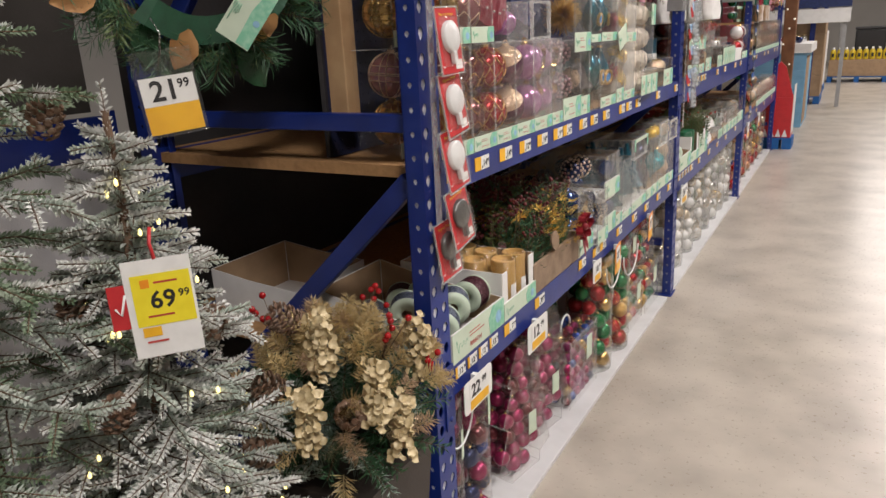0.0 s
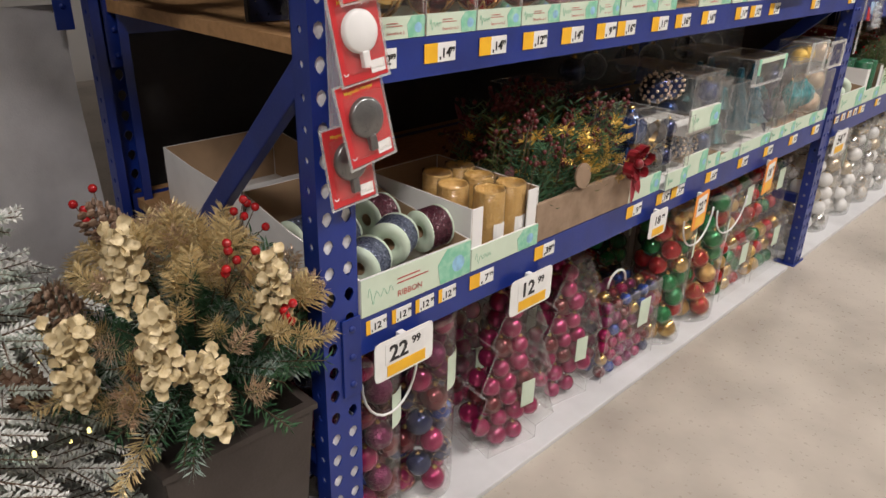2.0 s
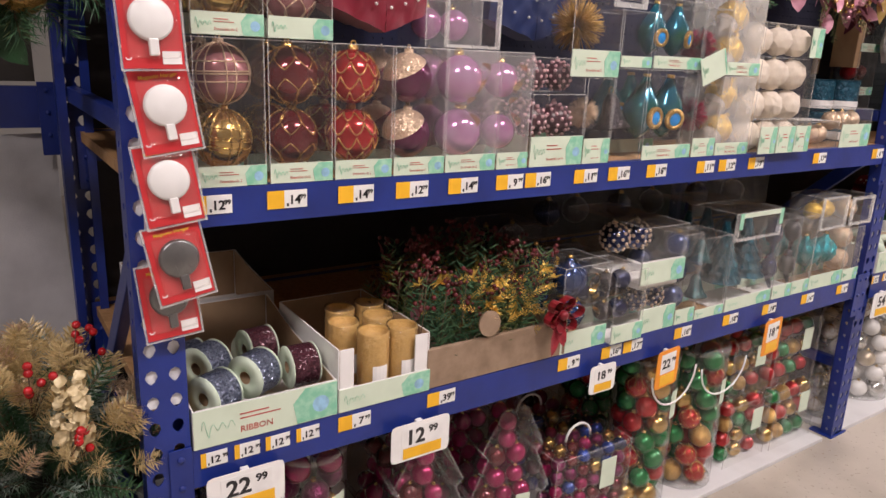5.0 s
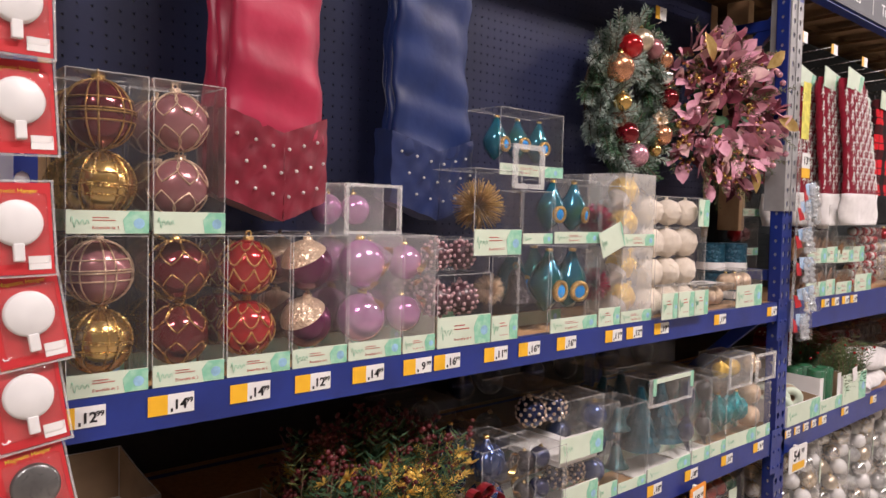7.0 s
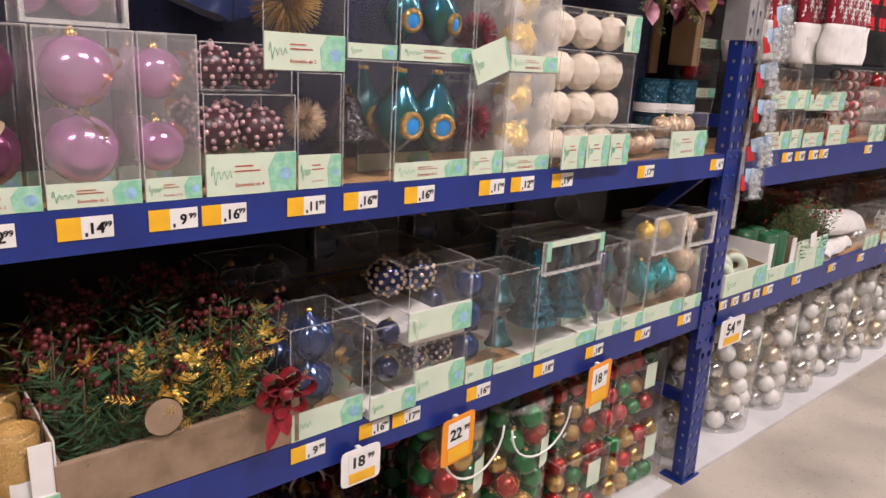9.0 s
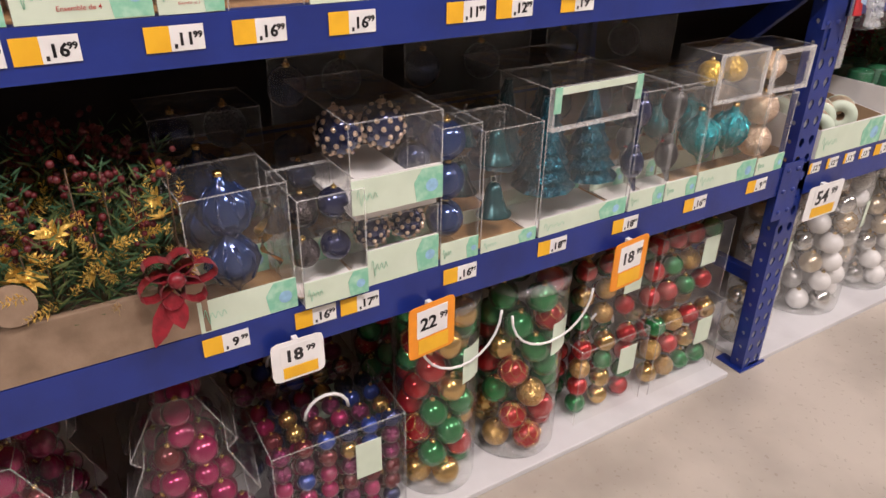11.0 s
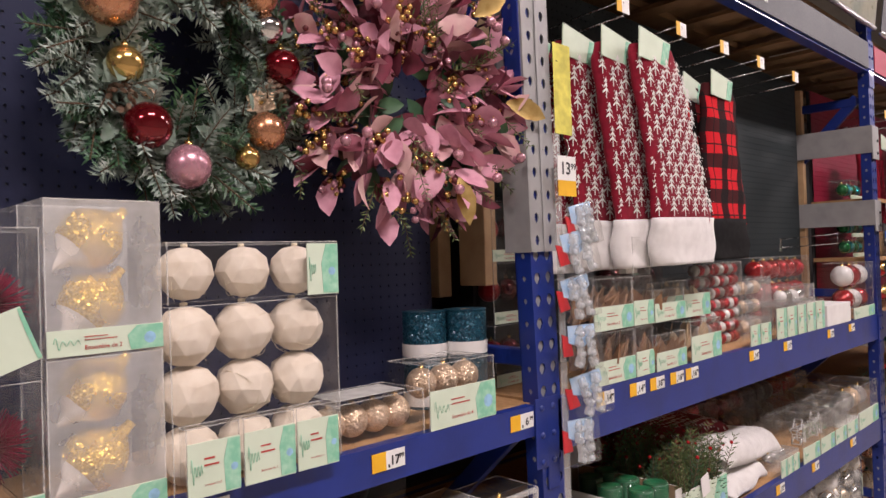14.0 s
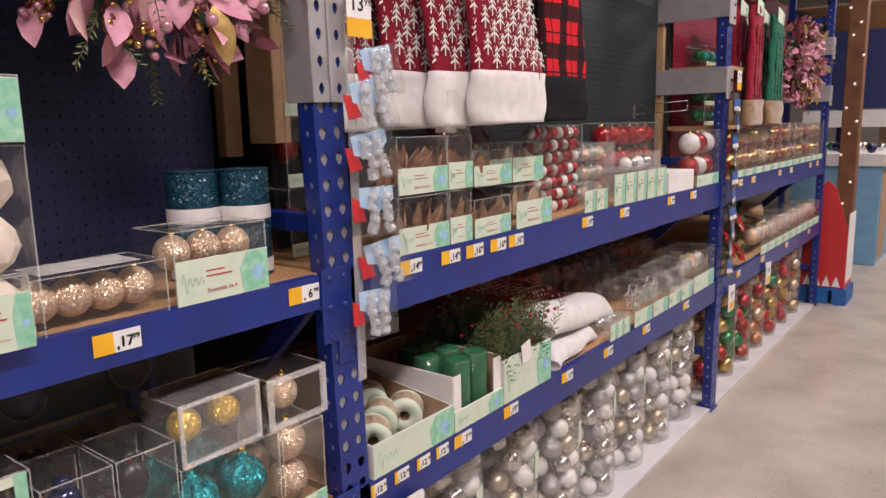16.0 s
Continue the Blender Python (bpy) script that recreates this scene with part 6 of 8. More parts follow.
def glints(b):
    g = random.Random(4)
    for k in range(12):
        part("printed_light", lambda: Shape().lathe([(0.03, 0), (1e-5, 0.0003)], 14, 0, Matrix.Rotation(math.pi / 2, 4, "Y")), mat("warm_print", (0.75, 0.5, 0.22), 0.5), b, (0.0045, g.uniform(-1, 1), g.uniform(0.1, 0.6)), key="glint")


def flakes(b):
    s = Shape()
    for k in range(6):
        a = k * math.pi / 3
        s.rod((0.006, 0, 0.3), (0.006, 0.12 * math.cos(a), 0.3 + 0.12 * math.sin(a)), 0.006, 4)
        for q in (0.5, 0.8):
            for sg in (-1, 1):
                p = Vector((0.006, 0.12 * q * math.cos(a), 0.3 + 0.12 * q * math.sin(a)))
                s.rod(p, p + Vector((0, 0.04 * math.cos(a + sg * 0.8), 0.04 * math.sin(a + sg * 0.8))), 0.005, 4)
    part("snowflake_print", s, mat("pink_print", (0.6, 0.08, 0.14), 0.5), b, (0.0, -0.7, 0.0))


FORESTPRINT = mat("forest_photo_print", (0.07, 0.09, 0.04), 0.3, 0, (0.24, 0.2, 0.1), 7, 30, 0.0)
banner(2.6, 5.05, FORESTPRINT, "glossy banner printed with a blurred forest and warm lights", glints)
banner(5.15, 7.6, HEADGREY, "dark grey banner with a red printed snowflake", flakes)

# ---- floor level: tubes and boxes of baubles ----


def bauble_tube(y, x, r, h, pal, label, br, handle=False, z=0.019, tag=True, seed=0, group="tubes of baubles", wall=None):
    g = random.Random(seed)
    t = thing("bauble_tube", (x, y, z), label, "bauble tube", group)
    part("clear_wall", lambda: Shape().lathe([(r, 0.004), (r, h)], 28), wall or CLEAR, t, key=("tubew", r, h))
    part("lid", lambda: Shape().lathe([(1e-5, h + 0.004), (r * 1.01, h + 0.004), (r * 1.02, h - 0.012), (r, h - 0.012)], 28), HAZY, t, key=("tubelid", r, h))
    part("base", lambda: Shape().lathe([(1e-5, 0.0), (r * 0.99, 0.0), (r * 0.99, 0.006), (1e-5, 0.006)], 28), HAZY, t, key=("tubebase", r, h))
    layers = max(1, int((h - 0.01) / (br * 1.75)))
    ring = max(1, int(math.pi * (r - br) / br * 0.93)) if r > br * 1.3 else 1
    for j in range(layers):
        for k in range(ring):
            a = 2 * math.pi * (k + 0.5 * (j % 2)) / ring + g.uniform(-0.12, 0.12)
            q = (r - br) * 0.97 if ring > 1 else 0.0
            m = g.choice(pal)
            rr = round(br * g.choice((0.94, 1.0, 0.98)), 3)
            ornament(g.choice(("ball", "ball", "ball", "swirl")) if m not in (GREEN,) else "ball", rr, m, t, (q * math.cos(a), q * math.sin(a), br + 0.006 + j * (h - 2 * br - 0.012) / max(1, layers - 1)))
    if handle:
        part("handle", lambda: Shape().tube_path([(r * 0.3, r * 1.02 * math.cos(a), h - 0.03 - 0.11 * math.sin(a)) for a in [math.pi * k / 12 for k in range(13)]], 0.003, 6), WHITEPLASTIC, t, (r * 0.75, 0, 0), key=("handle", r, h))
    if tag:
        part("label", lambda: Shape().add([((r + 0.001) * math.cos(a), (r + 0.001) * math.sin(a), zz) for zz in (h * 0.62, h * 0.8) for a in (0.1, 0.3, 0.5, 0.7)], [(i, i + 1, i + 5, i + 4) for i in range(3)]), MINT, t, key=("tubelab", r, h))
    return t


MIXRG = [RED, RED, GREEN, GREEN, GOLD, [RED, GOLDCAP], [GOLDGLIT, GOLDCAP]]
MIXBM = [MAGENTA, MAGENTA, ROYAL, BURG, NAVY, [PLUMGLIT, GOLDCAP]]
MIXWS = [SILVER, SILVER, PEARL, PEARL, PEARL, [SILVGLIT, SILVERCAP], [SILVGLIT, SILVERCAP], [SILVER, CHAMPGLIT], CHAMP]
bauble_tube(0.17, -0.13, 0.075, 0.5, MIXBM, "clear tube of magenta and blue baubles with a white loop", 0.033, True, seed=1)
bauble_tube(0.345, -0.15, 0.09, 0.52, MIXBM, "clear tube of magenta and blue baubles", 0.034, seed=2)
bauble_tube(0.17, -0.33, 0.075, 0.5, MIXBM, "clear tube of magenta and blue baubles at the back", 0.033, seed=14)
bauble_tube(0.36, -0.38, 0.09, 0.52, MIXBM, "clear tube of magenta baubles at the back", 0.034, seed=15)
bauble_tube(1.49, -0.13, 0.1, 0.52, MIXRG, "clear tube of red, green and gold baubles with a handle", 0.036, True, seed=3)
bauble_tube(1.735, -0.14, 0.115, 0.5, MIXRG, "clear tube of red, green and gold baubles with a white handle", 0.038, True, seed=4)
bauble_tube(1.5, -0.38, 0.1, 0.52, [GREEN, GREEN, RED], "clear tube of green baubles at the back", 0.036, seed=16)


def tree_box(y, x, label, seed):
    """A clear box cut like a fir tree, filled with magenta baubles."""
    g = random.Random(seed)
    t = thing("tree_shaped_box", Matrix.Translation((x, y, 0.019)) @ Matrix.Rotation(g.uniform(-0.25, 0.05), 4, "Z"), label, "ornament box", "tree shaped boxes")
    half = [(0.085, 0), (0.085, 0.04), (0.15, 0.06), (0.1, 0.2), (0.125, 0.22), (0.075, 0.34), (0.095, 0.36), (0.035, 0.48)]
    out = half + [(-a, b) for a, b in half[::-1]]
    d = 0.13
    k = len(out)
    vs = [(0, a, b) for a, b in out] + [(-d, a, b) for a, b in out]
    part("clear_shell", Shape().add(vs, [tuple(range(k))] + [(i, k + i, k + (i + 1) % k, (i + 1) % k) for i in range(k)]), CLEAR, t)
    # whitish rods along the folds, put in as their highlights
    ed = Shape()
    for i in range(k):
        a, b = out[i], out[(i + 1) % k]
        ed.rod((0, *a), (0, *b), 0.0013, 4)
        ed.rod((0, *a), (-d, *a), 0.001, 4)
    part("crease", ed, EDGE, t)
    for j in range(8):
        z = 0.035 + j * 0.056
        w = 0.14 * (1 - j / 9.5) if j else 0.075
        n = max(1, int(2 * w / 0.058))
        for i in range(n):
            for dx in (-0.036, -0.094):
                ornament("ball", g.choice((0.026, 0.028, 0.03)), g.choice((MAGENTA, MAGENTA, MAGENTA, [MAGENTA, GOLDCAP], BURG)), t, (dx, (i - (n - 1) / 2) * 0.058 + g.uniform(-0.004, 0.004), z + g.uniform(-0.008, 0.008)))
    part("label", lambda: Shape().box(0.0005, 0.0015, 0.02, 0.065, 0.13, 0.21), MINT, t, key="treelab")
    part("loop", lambda: Shape().tube_path([(-0.06, 0.03 * math.cos(a), 0.48 + 0.045 * math.sin(a)) for a in [math.pi * i / 8 for i in range(9)]], 0.0022, 5), EDGE, t, key="treeloop")


tree_box(0.625, -0.06, "clear fir shaped box of magenta baubles", 3)
tree_box(0.92, -0.09, "clear fir shaped box of magenta baubles with a loop", 4)
tree_box(0.66, -0.26, "clear fir shaped box of magenta baubles standing behind", 5)
tree_box(0.95, -0.3, "clear fir shaped box of magenta baubles standing behind", 6)


def bauble_case(y0, y1, x, z, h, d, pal, label, br=0.03, handle=False, seed=0):
    g = random.Random(seed)
    w = y1 - y0
    t = thing("bauble_case", Matrix.Translation((x, (y0 + y1) / 2, z)) @ Matrix.Rotation(g.uniform(-0.08, 0.08), 4, "Z"), label, "bauble case", "cases of baubles")
    part("clear_shell", lambda: shell(d, w, h), CLEAR, t, key=("case", d, round(w, 3), h))
    part("crease", lambda: creases(d, w, h), EDGE, t, key=("casecr", d, round(w, 3), h))
    ny, nz, nx = int(w / (2.02 * br)), int(h / (1.98 * br)), int(d / (2.02 * br))
    for i in range(ny):
        for j in range(nz):
            for k in range(nx):
                if k > 1 and j < nz - 1:
                    continue
                ornament("ball", round(br * 0.97, 3), g.choice(pal), t, (-(k + 0.5) * d / nx, -w / 2 + (i + 0.5) * w / ny, (j + 0.5) * h / nz))
    part("label", lambda: Shape().box(0.0005, 0.0015, -0.03, 0.03, h * 0.5, h * 0.85), MINT, t, (0, w * 0.2, 0), key=("caselab", h))
    if handle:
        part("handle", lambda: Shape().tube_path([(-d * 0.4, 0.05 * math.cos(a), h + 0.05 * math.sin(a)) for a in [math.pi * i / 8 for i in range(9)]], 0.004, 6), WHITEPLASTIC, t, key=("casehandle", d, h))
    return t


SMALLMIX = [MAGENTA, BURG, NAVY, ROYAL, [PLUMGLIT, GOLDCAP], GOLD]
bauble_case(1.07, 1.37, -0.06, 0.019, 0.28, 0.2, SMALLMIX, "clear case of small magenta, blue and gold baubles with a handle", 0.022, True, 7)
bauble_case(1.06, 1.36, -0.28, 0.019, 0.28, 0.2, SMALLMIX, "clear case of small magenta and blue baubles behind", 0.026, True, 8)
bauble_case(1.89, 2.13, -0.06, 0.019, 0.24, 0.18, MIXRG, "clear case of red, green and gold baubles", 0.03, True, 9)
bauble_case(1.9, 2.14, -0.09, 0.262, 0.23, 0.18, MIXRG, "clear case of red, green and gold baubles, stacked", 0.03, True, 10)
bauble_case(2.16, 2.43, -0.05, 0.019, 0.24, 0.18, MIXRG, "clear case of red and green baubles with gold chains", 0.032, False, 11)
bauble_case(2.15, 2.43, -0.08, 0.262, 0.25, 0.18, MIXRG, "clear case of red and green baubles, stacked", 0.032, True, 12)
for k, (y, r, h) in enumerate(((2.66, 0.075, 0.46), (3.03, 0.15, 0.52), (3.36, 0.125, 0.5), (3.66, 0.14, 0.5), (3.96, 0.13, 0.52), (4.26, 0.13, 0.5), (4.57, 0.14, 0.5), (4.87, 0.13, 0.52))):
    bauble_tube(y, -0.045 - r, r, h, MIXWS, "clear tube of silver and white baubles", 0.037 if r > 0.1 else 0.032, seed=30 + k, wall=HAZY)
for k, y in enumerate((5.3, 5.62, 5.94, 6.26, 6.6, 6.95, 7.3)):
    bauble_tube(y, -0.17, 0.12, 0.5, MIXRG if k % 3 else [COPPER, RED, CHAMP], "clear tube of red, green and gold baubles in the far bay", 0.045, seed=50 + k)

# ---- second bay, middle shelf ----
open_carton(2.585, 2.882, 0.38, 0.08, 0.14, "open white and mint carton of cream ribbon rolls", words="", slope=True)
CREAMRIB = glitter("cream_ribbon", (0.62, 0.5, 0.36), (0.5, 0.38, 0.25), 300, 0.2)
for y, x, tz in ((2.65, -0.06, 0.02), (2.72, -0.1, 0.03), (2.79, -0.08, 0.03), (2.7, -0.22, 0.02), (2.81, -0.22, 0.02)):
    ribbon_spool(y, x, LOW + tz, 0.045, 0.06, CREAMRIB, "roll of cream ribbon lying in an open carton", "cream ribbon rolls", False, rng.uniform(0.2, 0.9))
open_carton(2.888, 3.112, 0.36, 0.055, 0.15, "open white carton of green candles", words="")
for x, y in ((-0.05, 2.97), (-0.05, 3.05), (-0.13, 2.94), (-0.13, 3.03), (-0.22, 2.98), (-0.22, 3.06)):
    c = thing("pillar_candle", (x, y, LOW + 0.004), "dark green pillar candle in clear wrap", "candle", "green candles")
    part("wax", lambda: Shape().lathe([(0.034, 0), (0.035, 0.003), (0.035, 0.162), (0.032, 0.166), (0.027, 0.162), (1e-5, 0.158)], 24), mat("green_wax", (0.01, 0.13, 0.05), 0.4, 0, (0.008, 0.1, 0.04), 30, 300, 0.1), c, key="candle_g")
    part("wrap", lambda: Shape().lathe([(0.0362, 0.002), (0.0362, 0.17), (0.03, 0.173)], 20), CLEAR, c, key="wrap_g")
pot = open_carton(3.12, 3.385, 0.3, 0.13, 0.14, "white carton holding a bush of artificial evergreen with berries", words="")
g = random.Random(77)
bush, bb = Shape(), Shape()
for k in range(150):
    x, y = g.uniform(-0.28, 0.0), g.uniform(-0.12, 0.12)
    d = Vector((g.uniform(-0.15, 0.35), g.uniform(-0.8, 0.8), 1)).normalized()
    sprig(bush, (x, y, 0.06), Vector((x, y, 0.1)) + d * g.uniform(0.1, 0.19), 40, 0.036, 0.002, g, g.choice((0, 1, 1)), 2)
for k in range(26):
    bb.ball((g.uniform(-0.28, 0.05), g.uniform(-0.16, 0.16), g.uniform(0.15, 0.26)), 0.0055, 7, 5)
tagged(part("evergreen", bush, [PINEGREEN, OLIVE, TWIG], pot, label="dark green artificial evergreen twigs"), kind="stuff")
tagged(part("berry_spray", bb, BERRYRED, pot), kind="stuff")
part("hang_tag", Shape().prism([(-0.02, 0.1), (0.03, 0.1), (0.03, 0.16), (-0.02, 0.16)], 0.008, 0.009), WHITECARD, pot, Matrix.Rotation(0.2, 4, "X"))
WHITEPLUSH = mat("white_plush", (0.74, 0.72, 0.7), 0.95, 0, (0.62, 0.6, 0.58), 30, 420, 0.7, sheen=0.8)
KNITRED = mat("red_knit", (0.27, 0.012, 0.03), 0.85, 0, (0.2, 0.009, 0.022), 60, 420, 0.5, sheen=0.1, spec=0.2)
KNITGREEN = mat("green_knit", (0.012, 0.13, 0.075), 0.85, 0, (0.008, 0.1, 0.055), 60, 420, 0.5, sheen=0.1, spec=0.2)
KNITWHITE = mat("white_knit", (0.78, 0.75, 0.72), 0.85, 0, None, 60, 420, 0.3, 0.15)
TANFUR = mat("tan_fur", (0.3, 0.19, 0.1), 0.95, 0, (0.2, 0.12, 0.06), 60, 300, 0.8, sheen=0.6)
BLACKFUR = mat("black_fur", (0.015, 0.014, 0.015), 0.95, 0, (0.02, 0.02, 0.02), 60, 300, 0.4, spec=0.08)


def tree_motif(s, y, z, w, h, x):
    """A small knitted fir: three chevrons and a trunk."""
    for k in range(3):
        a, b = z + h * (0.2 + 0.24 * k), w * (1 - 0.25 * k) / 2
        s.add([(x, y - b, a), (x, y, a + h * 0.16), (x, y + b, a), (x, y + b * 0.9, a + h * 0.1), (x, y, a + h * 0.3), (x, y - b * 0.9, a + h * 0.1)], [(0, 1, 4, 5), (1, 2, 3, 4)])
    s.add([(x, y - w * 0.06, z), (x, y + w * 0.06, z), (x, y + w * 0.06, z + h * 0.9), (x, y - w * 0.06, z + h * 0.9)], [(0, 1, 2, 3)])


def speckled_knit():
    m = bpy.data.materials.new("speckled_red_knit")
    m.use_nodes = True
    n, l = m.node_tree.nodes, m.node_tree.links
    b = n["Principled BSDF"]
    tc, v, lt, mx = n.new("ShaderNodeTexCoord"), n.new("ShaderNodeTexVoronoi"), n.new("ShaderNodeMath"), n.new("ShaderNodeMix")
    v.inputs["Scale"].default_value, v.inputs["Randomness"].default_value = 42.0, 0.25
    lt.operation, lt.inputs[1].default_value = "LESS_THAN", 0.36
    mx.data_type = "RGBA"
    mx.inputs[6].default_value, mx.inputs[7].default_value = (0.22, 0.012, 0.022, 1), (0.72, 0.68, 0.65, 1)
    l.new(tc.outputs["Object"], v.inputs["Vector"])
    l.new(v.outputs["Distance"], lt.inputs[0])
    l.new(lt.outputs[0], mx.inputs[0])
    l.new(mx.outputs[2], b.inputs["Base Color"])
    b.inputs["Roughness"].default_value = 0.9
    return m


def folded_slab(w, d, t, seed, sag=0.012):
    """A soft folded layer of cloth: a rounded fold along the front, lying on its base."""
    g = random.Random(seed)
    n, vs, fs = 16, [], []
    prof = [(-d, 0), (-d * 0.5, 0), (-t * 0.5, 0)] + [(-t * 0.5 + t * 0.5 * math.sin(a), t * 0.5 - t * 0.5 * math.cos(a)) for a in [math.pi * k / 8 for k in range(1, 8)]] + [(-t * 0.5, t), (-d * 0.35, t), (-d * 0.7, t), (-d, t)]
    m = len(prof)
    ph = g.uniform(0, 6)
    for i in range(n + 1):
        u = -1 + 2 * i / n
        puff = (1 - abs(u) ** 6) ** 0.5
        for x, z in prof:
            vs.append((x + 0.006 * math.sin(u * 5 + ph), u * w / 2, max(0.0, z * (0.45 + 0.55 * puff) - sag * math.sin(u * 4 + ph) * z / t * 0.5)))
    for i in range(n):
        for k in range(m - 1):
            a = i * m + k
            fs.append((a, a + m, a + m + 1, a + 1))
    fs += [tuple(range(m))[::-1], tuple(range(n * m, n * m + m))]
    return Shape().add(vs, fs, 0, True)


def tree_skirt():
    t = thing("tree_skirt", (-0.01, 3.67, LOW), "folded red knitted tree skirt with a white plush border", "tree skirt")
    part("plush_fold", folded_slab(0.36, 0.3, 0.07, 8), WHITEPLUSH, t, Matrix.Translation((-0.01, -0.04, 0.0)) @ Matrix.Rotation(0.12, 4, "Z"))
    part("plush_border", folded_slab(0.5, 0.26, 0.11, 3), WHITEPLUSH, t, Matrix.Translation((-0.02, 0.03, 0.075)) @ Euler((-0.1, -0.1, 0.06)).to_matrix().to_4x4())
    part("knit_panel", folded_slab(0.5, 0.34, 0.1, 5), speckled_knit(), t, Matrix.Translation((-0.15, -0.1, 0.12)) @ Euler((-0.1, 0.08, 0.04)).to_matrix().to_4x4())
    part("knit_roll", folded_slab(0.5, 0.32, 0.1, 6), KNITRED, t, Matrix.Translation((-0.2, 0.0, 0.0)))


tree_skirt()
STARWIRE = mat("white_painted_wire", (0.75, 0.75, 0.74), 0.4)
for k in range(3):
    clear_box(3.83 + 0.06 * k, 3.885 + 0.06 * k, LOW, 0.075, ("ball", [SILVER], 1, 1, 0.02), "small white and mint box beside the tree skirt", lab=0.06, words="", film_mat=HAZY)
clear_box(3.62, 4.05, LOW, 0.21, ("ball", [REDGLIT, RED], 4, 2, 0.045), "clear box of red ornaments at the back of the shelf", x=-0.33, d=0.2, lab=0.0)


def star_box(y0, y1):
    b = clear_box(y0, y1, LOW, 0.155, None, "clear box of a white wire star with a mint label", lab=0.06, words="", d=0.14)[0]
    s = Shape()
    pts = [(0.05 * (1 if k % 2 == 0 else 0.42) * math.sin(k * math.pi / 5), 0.05 * (1 if k % 2 == 0 else 0.42) * math.cos(k * math.pi / 5)) for k in range(11)]
    for x in (-0.03, -0.06):
        s.tube_path([(x, a, 0.1 + c) for a, c in pts], 0.0025, 5)
    for a, c in pts[:10]:
        s.rod((-0.03, a, 0.1 + c), (-0.06, a, 0.1 + c), 0.002, 4)
    part("wire_star", s, STARWIRE, b)


star_box(4.05, 4.22)
star_box(4.235, 4.4)
clear_box(4.41, 4.55, LOW, 0.17, ("star", [SILVGLIT], 1, 1, 0.05), "clear box of a silver starburst ornament", lab=0.06, words="", deep=2)
clear_box(4.56, 4.7, LOW, 0.17, ("star", [SILVGLIT], 1, 1, 0.05), "clear box of a silver starburst ornament", lab=0.06, words="", deep=2)
clear_box(4.72, 5.02, LOW, 0.19, ("ball", [SILVGLIT, [CHAMPGLIT, GOLDCAP]], 3, 1, 0.045), "white tray of silver ornaments in a clear box", lab=0.075, words="", tray=0.075, deep=2, d=0.16)

for y0, y1, m in ((4.07, 4.4, [BURG, GOLDCAP]), (4.42, 4.72, [DARKGLIT, SILVERCAP]), (4.74, 5.02, [RED, GOLDCAP])):
    clear_box(y0, y1, LOW, 0.2, ("ball", [m], 3, 2, 0.045), "clear box of dark ornaments at the back of the shelf", x=-0.32, d=0.16, lab=0.0, deep=2)
clear_box(4.05, 4.4, LOW, 0.16, ("star", [SILVGLIT], 2, 1, 0.05), "clear box of silver stars standing behind", x=-0.16, d=0.14, lab=0.0)

# ---- second bay, upper shelf ----
WOODBROWN = mat("small_wood_ornament", (0.2, 0.09, 0.045), 0.6, 0, (0.34, 0.2, 0.1), 60, 200, 0.2)
KRAFT = mat("kraft_paper", (0.5, 0.36, 0.22), 0.8, 0, (0.42, 0.29, 0.17), 30, 240, 0.1)


def stuffed_tray(y0, y1, z, h, lab, inside, label, x=-0.004, d=0.13, n=12, seed=0):
    """A low mint tray with a clear hood and small wooden shapes standing in it."""
    b = clear_box(y0, y1, z, h, None, label, x=x, d=d, lab=lab, words="Ensemble de 3", jig=0.04)[0]
    g = random.Random(seed)
    w = y1 - y0 - 0.02
    for k in range(n):
        p = (g.uniform(-d + 0.02, -0.015), g.uniform(-w / 2, w / 2), g.uniform(0.012, max(0.014, h - 0.085)))
        if inside == "arrow":
            part("kraft_arrow", lambda: Shape().prism([(-0.015, 0), (0.015, 0), (0.015, 0.06), (0.0, 0.085), (-0.015, 0.065)], 0, 0.002), KRAFT, b, Matrix.Translation(p) @ Euler((g.uniform(-0.5, 0.5), 0.1, g.uniform(-0.6, 0.6))).to_matrix().to_4x4(), key="arrow")
        elif inside == "wood":
            part("wooden_shape", lambda: Shape().prism([(-0.026, 0), (0.026, 0), (0.012, 0.028), (0.02, 0.028), (0.0, 0.075), (-0.02, 0.028), (-0.012, 0.028)], 0, 0.004), WOODBROWN, b, Matrix.Translation(p) @ Euler((g.uniform(-0.8, 0.8), 0.2, g.uniform(-1, 1))).to_matrix().to_4x4(), key="woodshape")
        elif inside == "green":
            part("green_bundle", lambda: Shape().lathe([(1e-5, 0), (0.016, 0.003), (0.018, 0.03), (0.012, 0.06), (1e-5, 0.062)], 9), MINTDARK, b, p, key="bundle")
    return b


for k in range(2):
    z = UP + k * 0.135
    stuffed_tray(2.7, 2.885, z, 0.13, 0.06, "wood", "mint tray of small brown wooden ornaments in a clear hood", n=22, seed=k)
    stuffed_tray(2.888, 2.985, z, 0.13 if k else 0.132, 0.065, "wood", "white tray of wooden house ornaments", n=10, seed=k + 3)
    stuffed_tray(2.99, 3.17, z * 1.0, 0.1 if k == 0 else 0.09, 0.05, "wood", "low mint box of wooden ornaments", n=12, seed=k + 6)
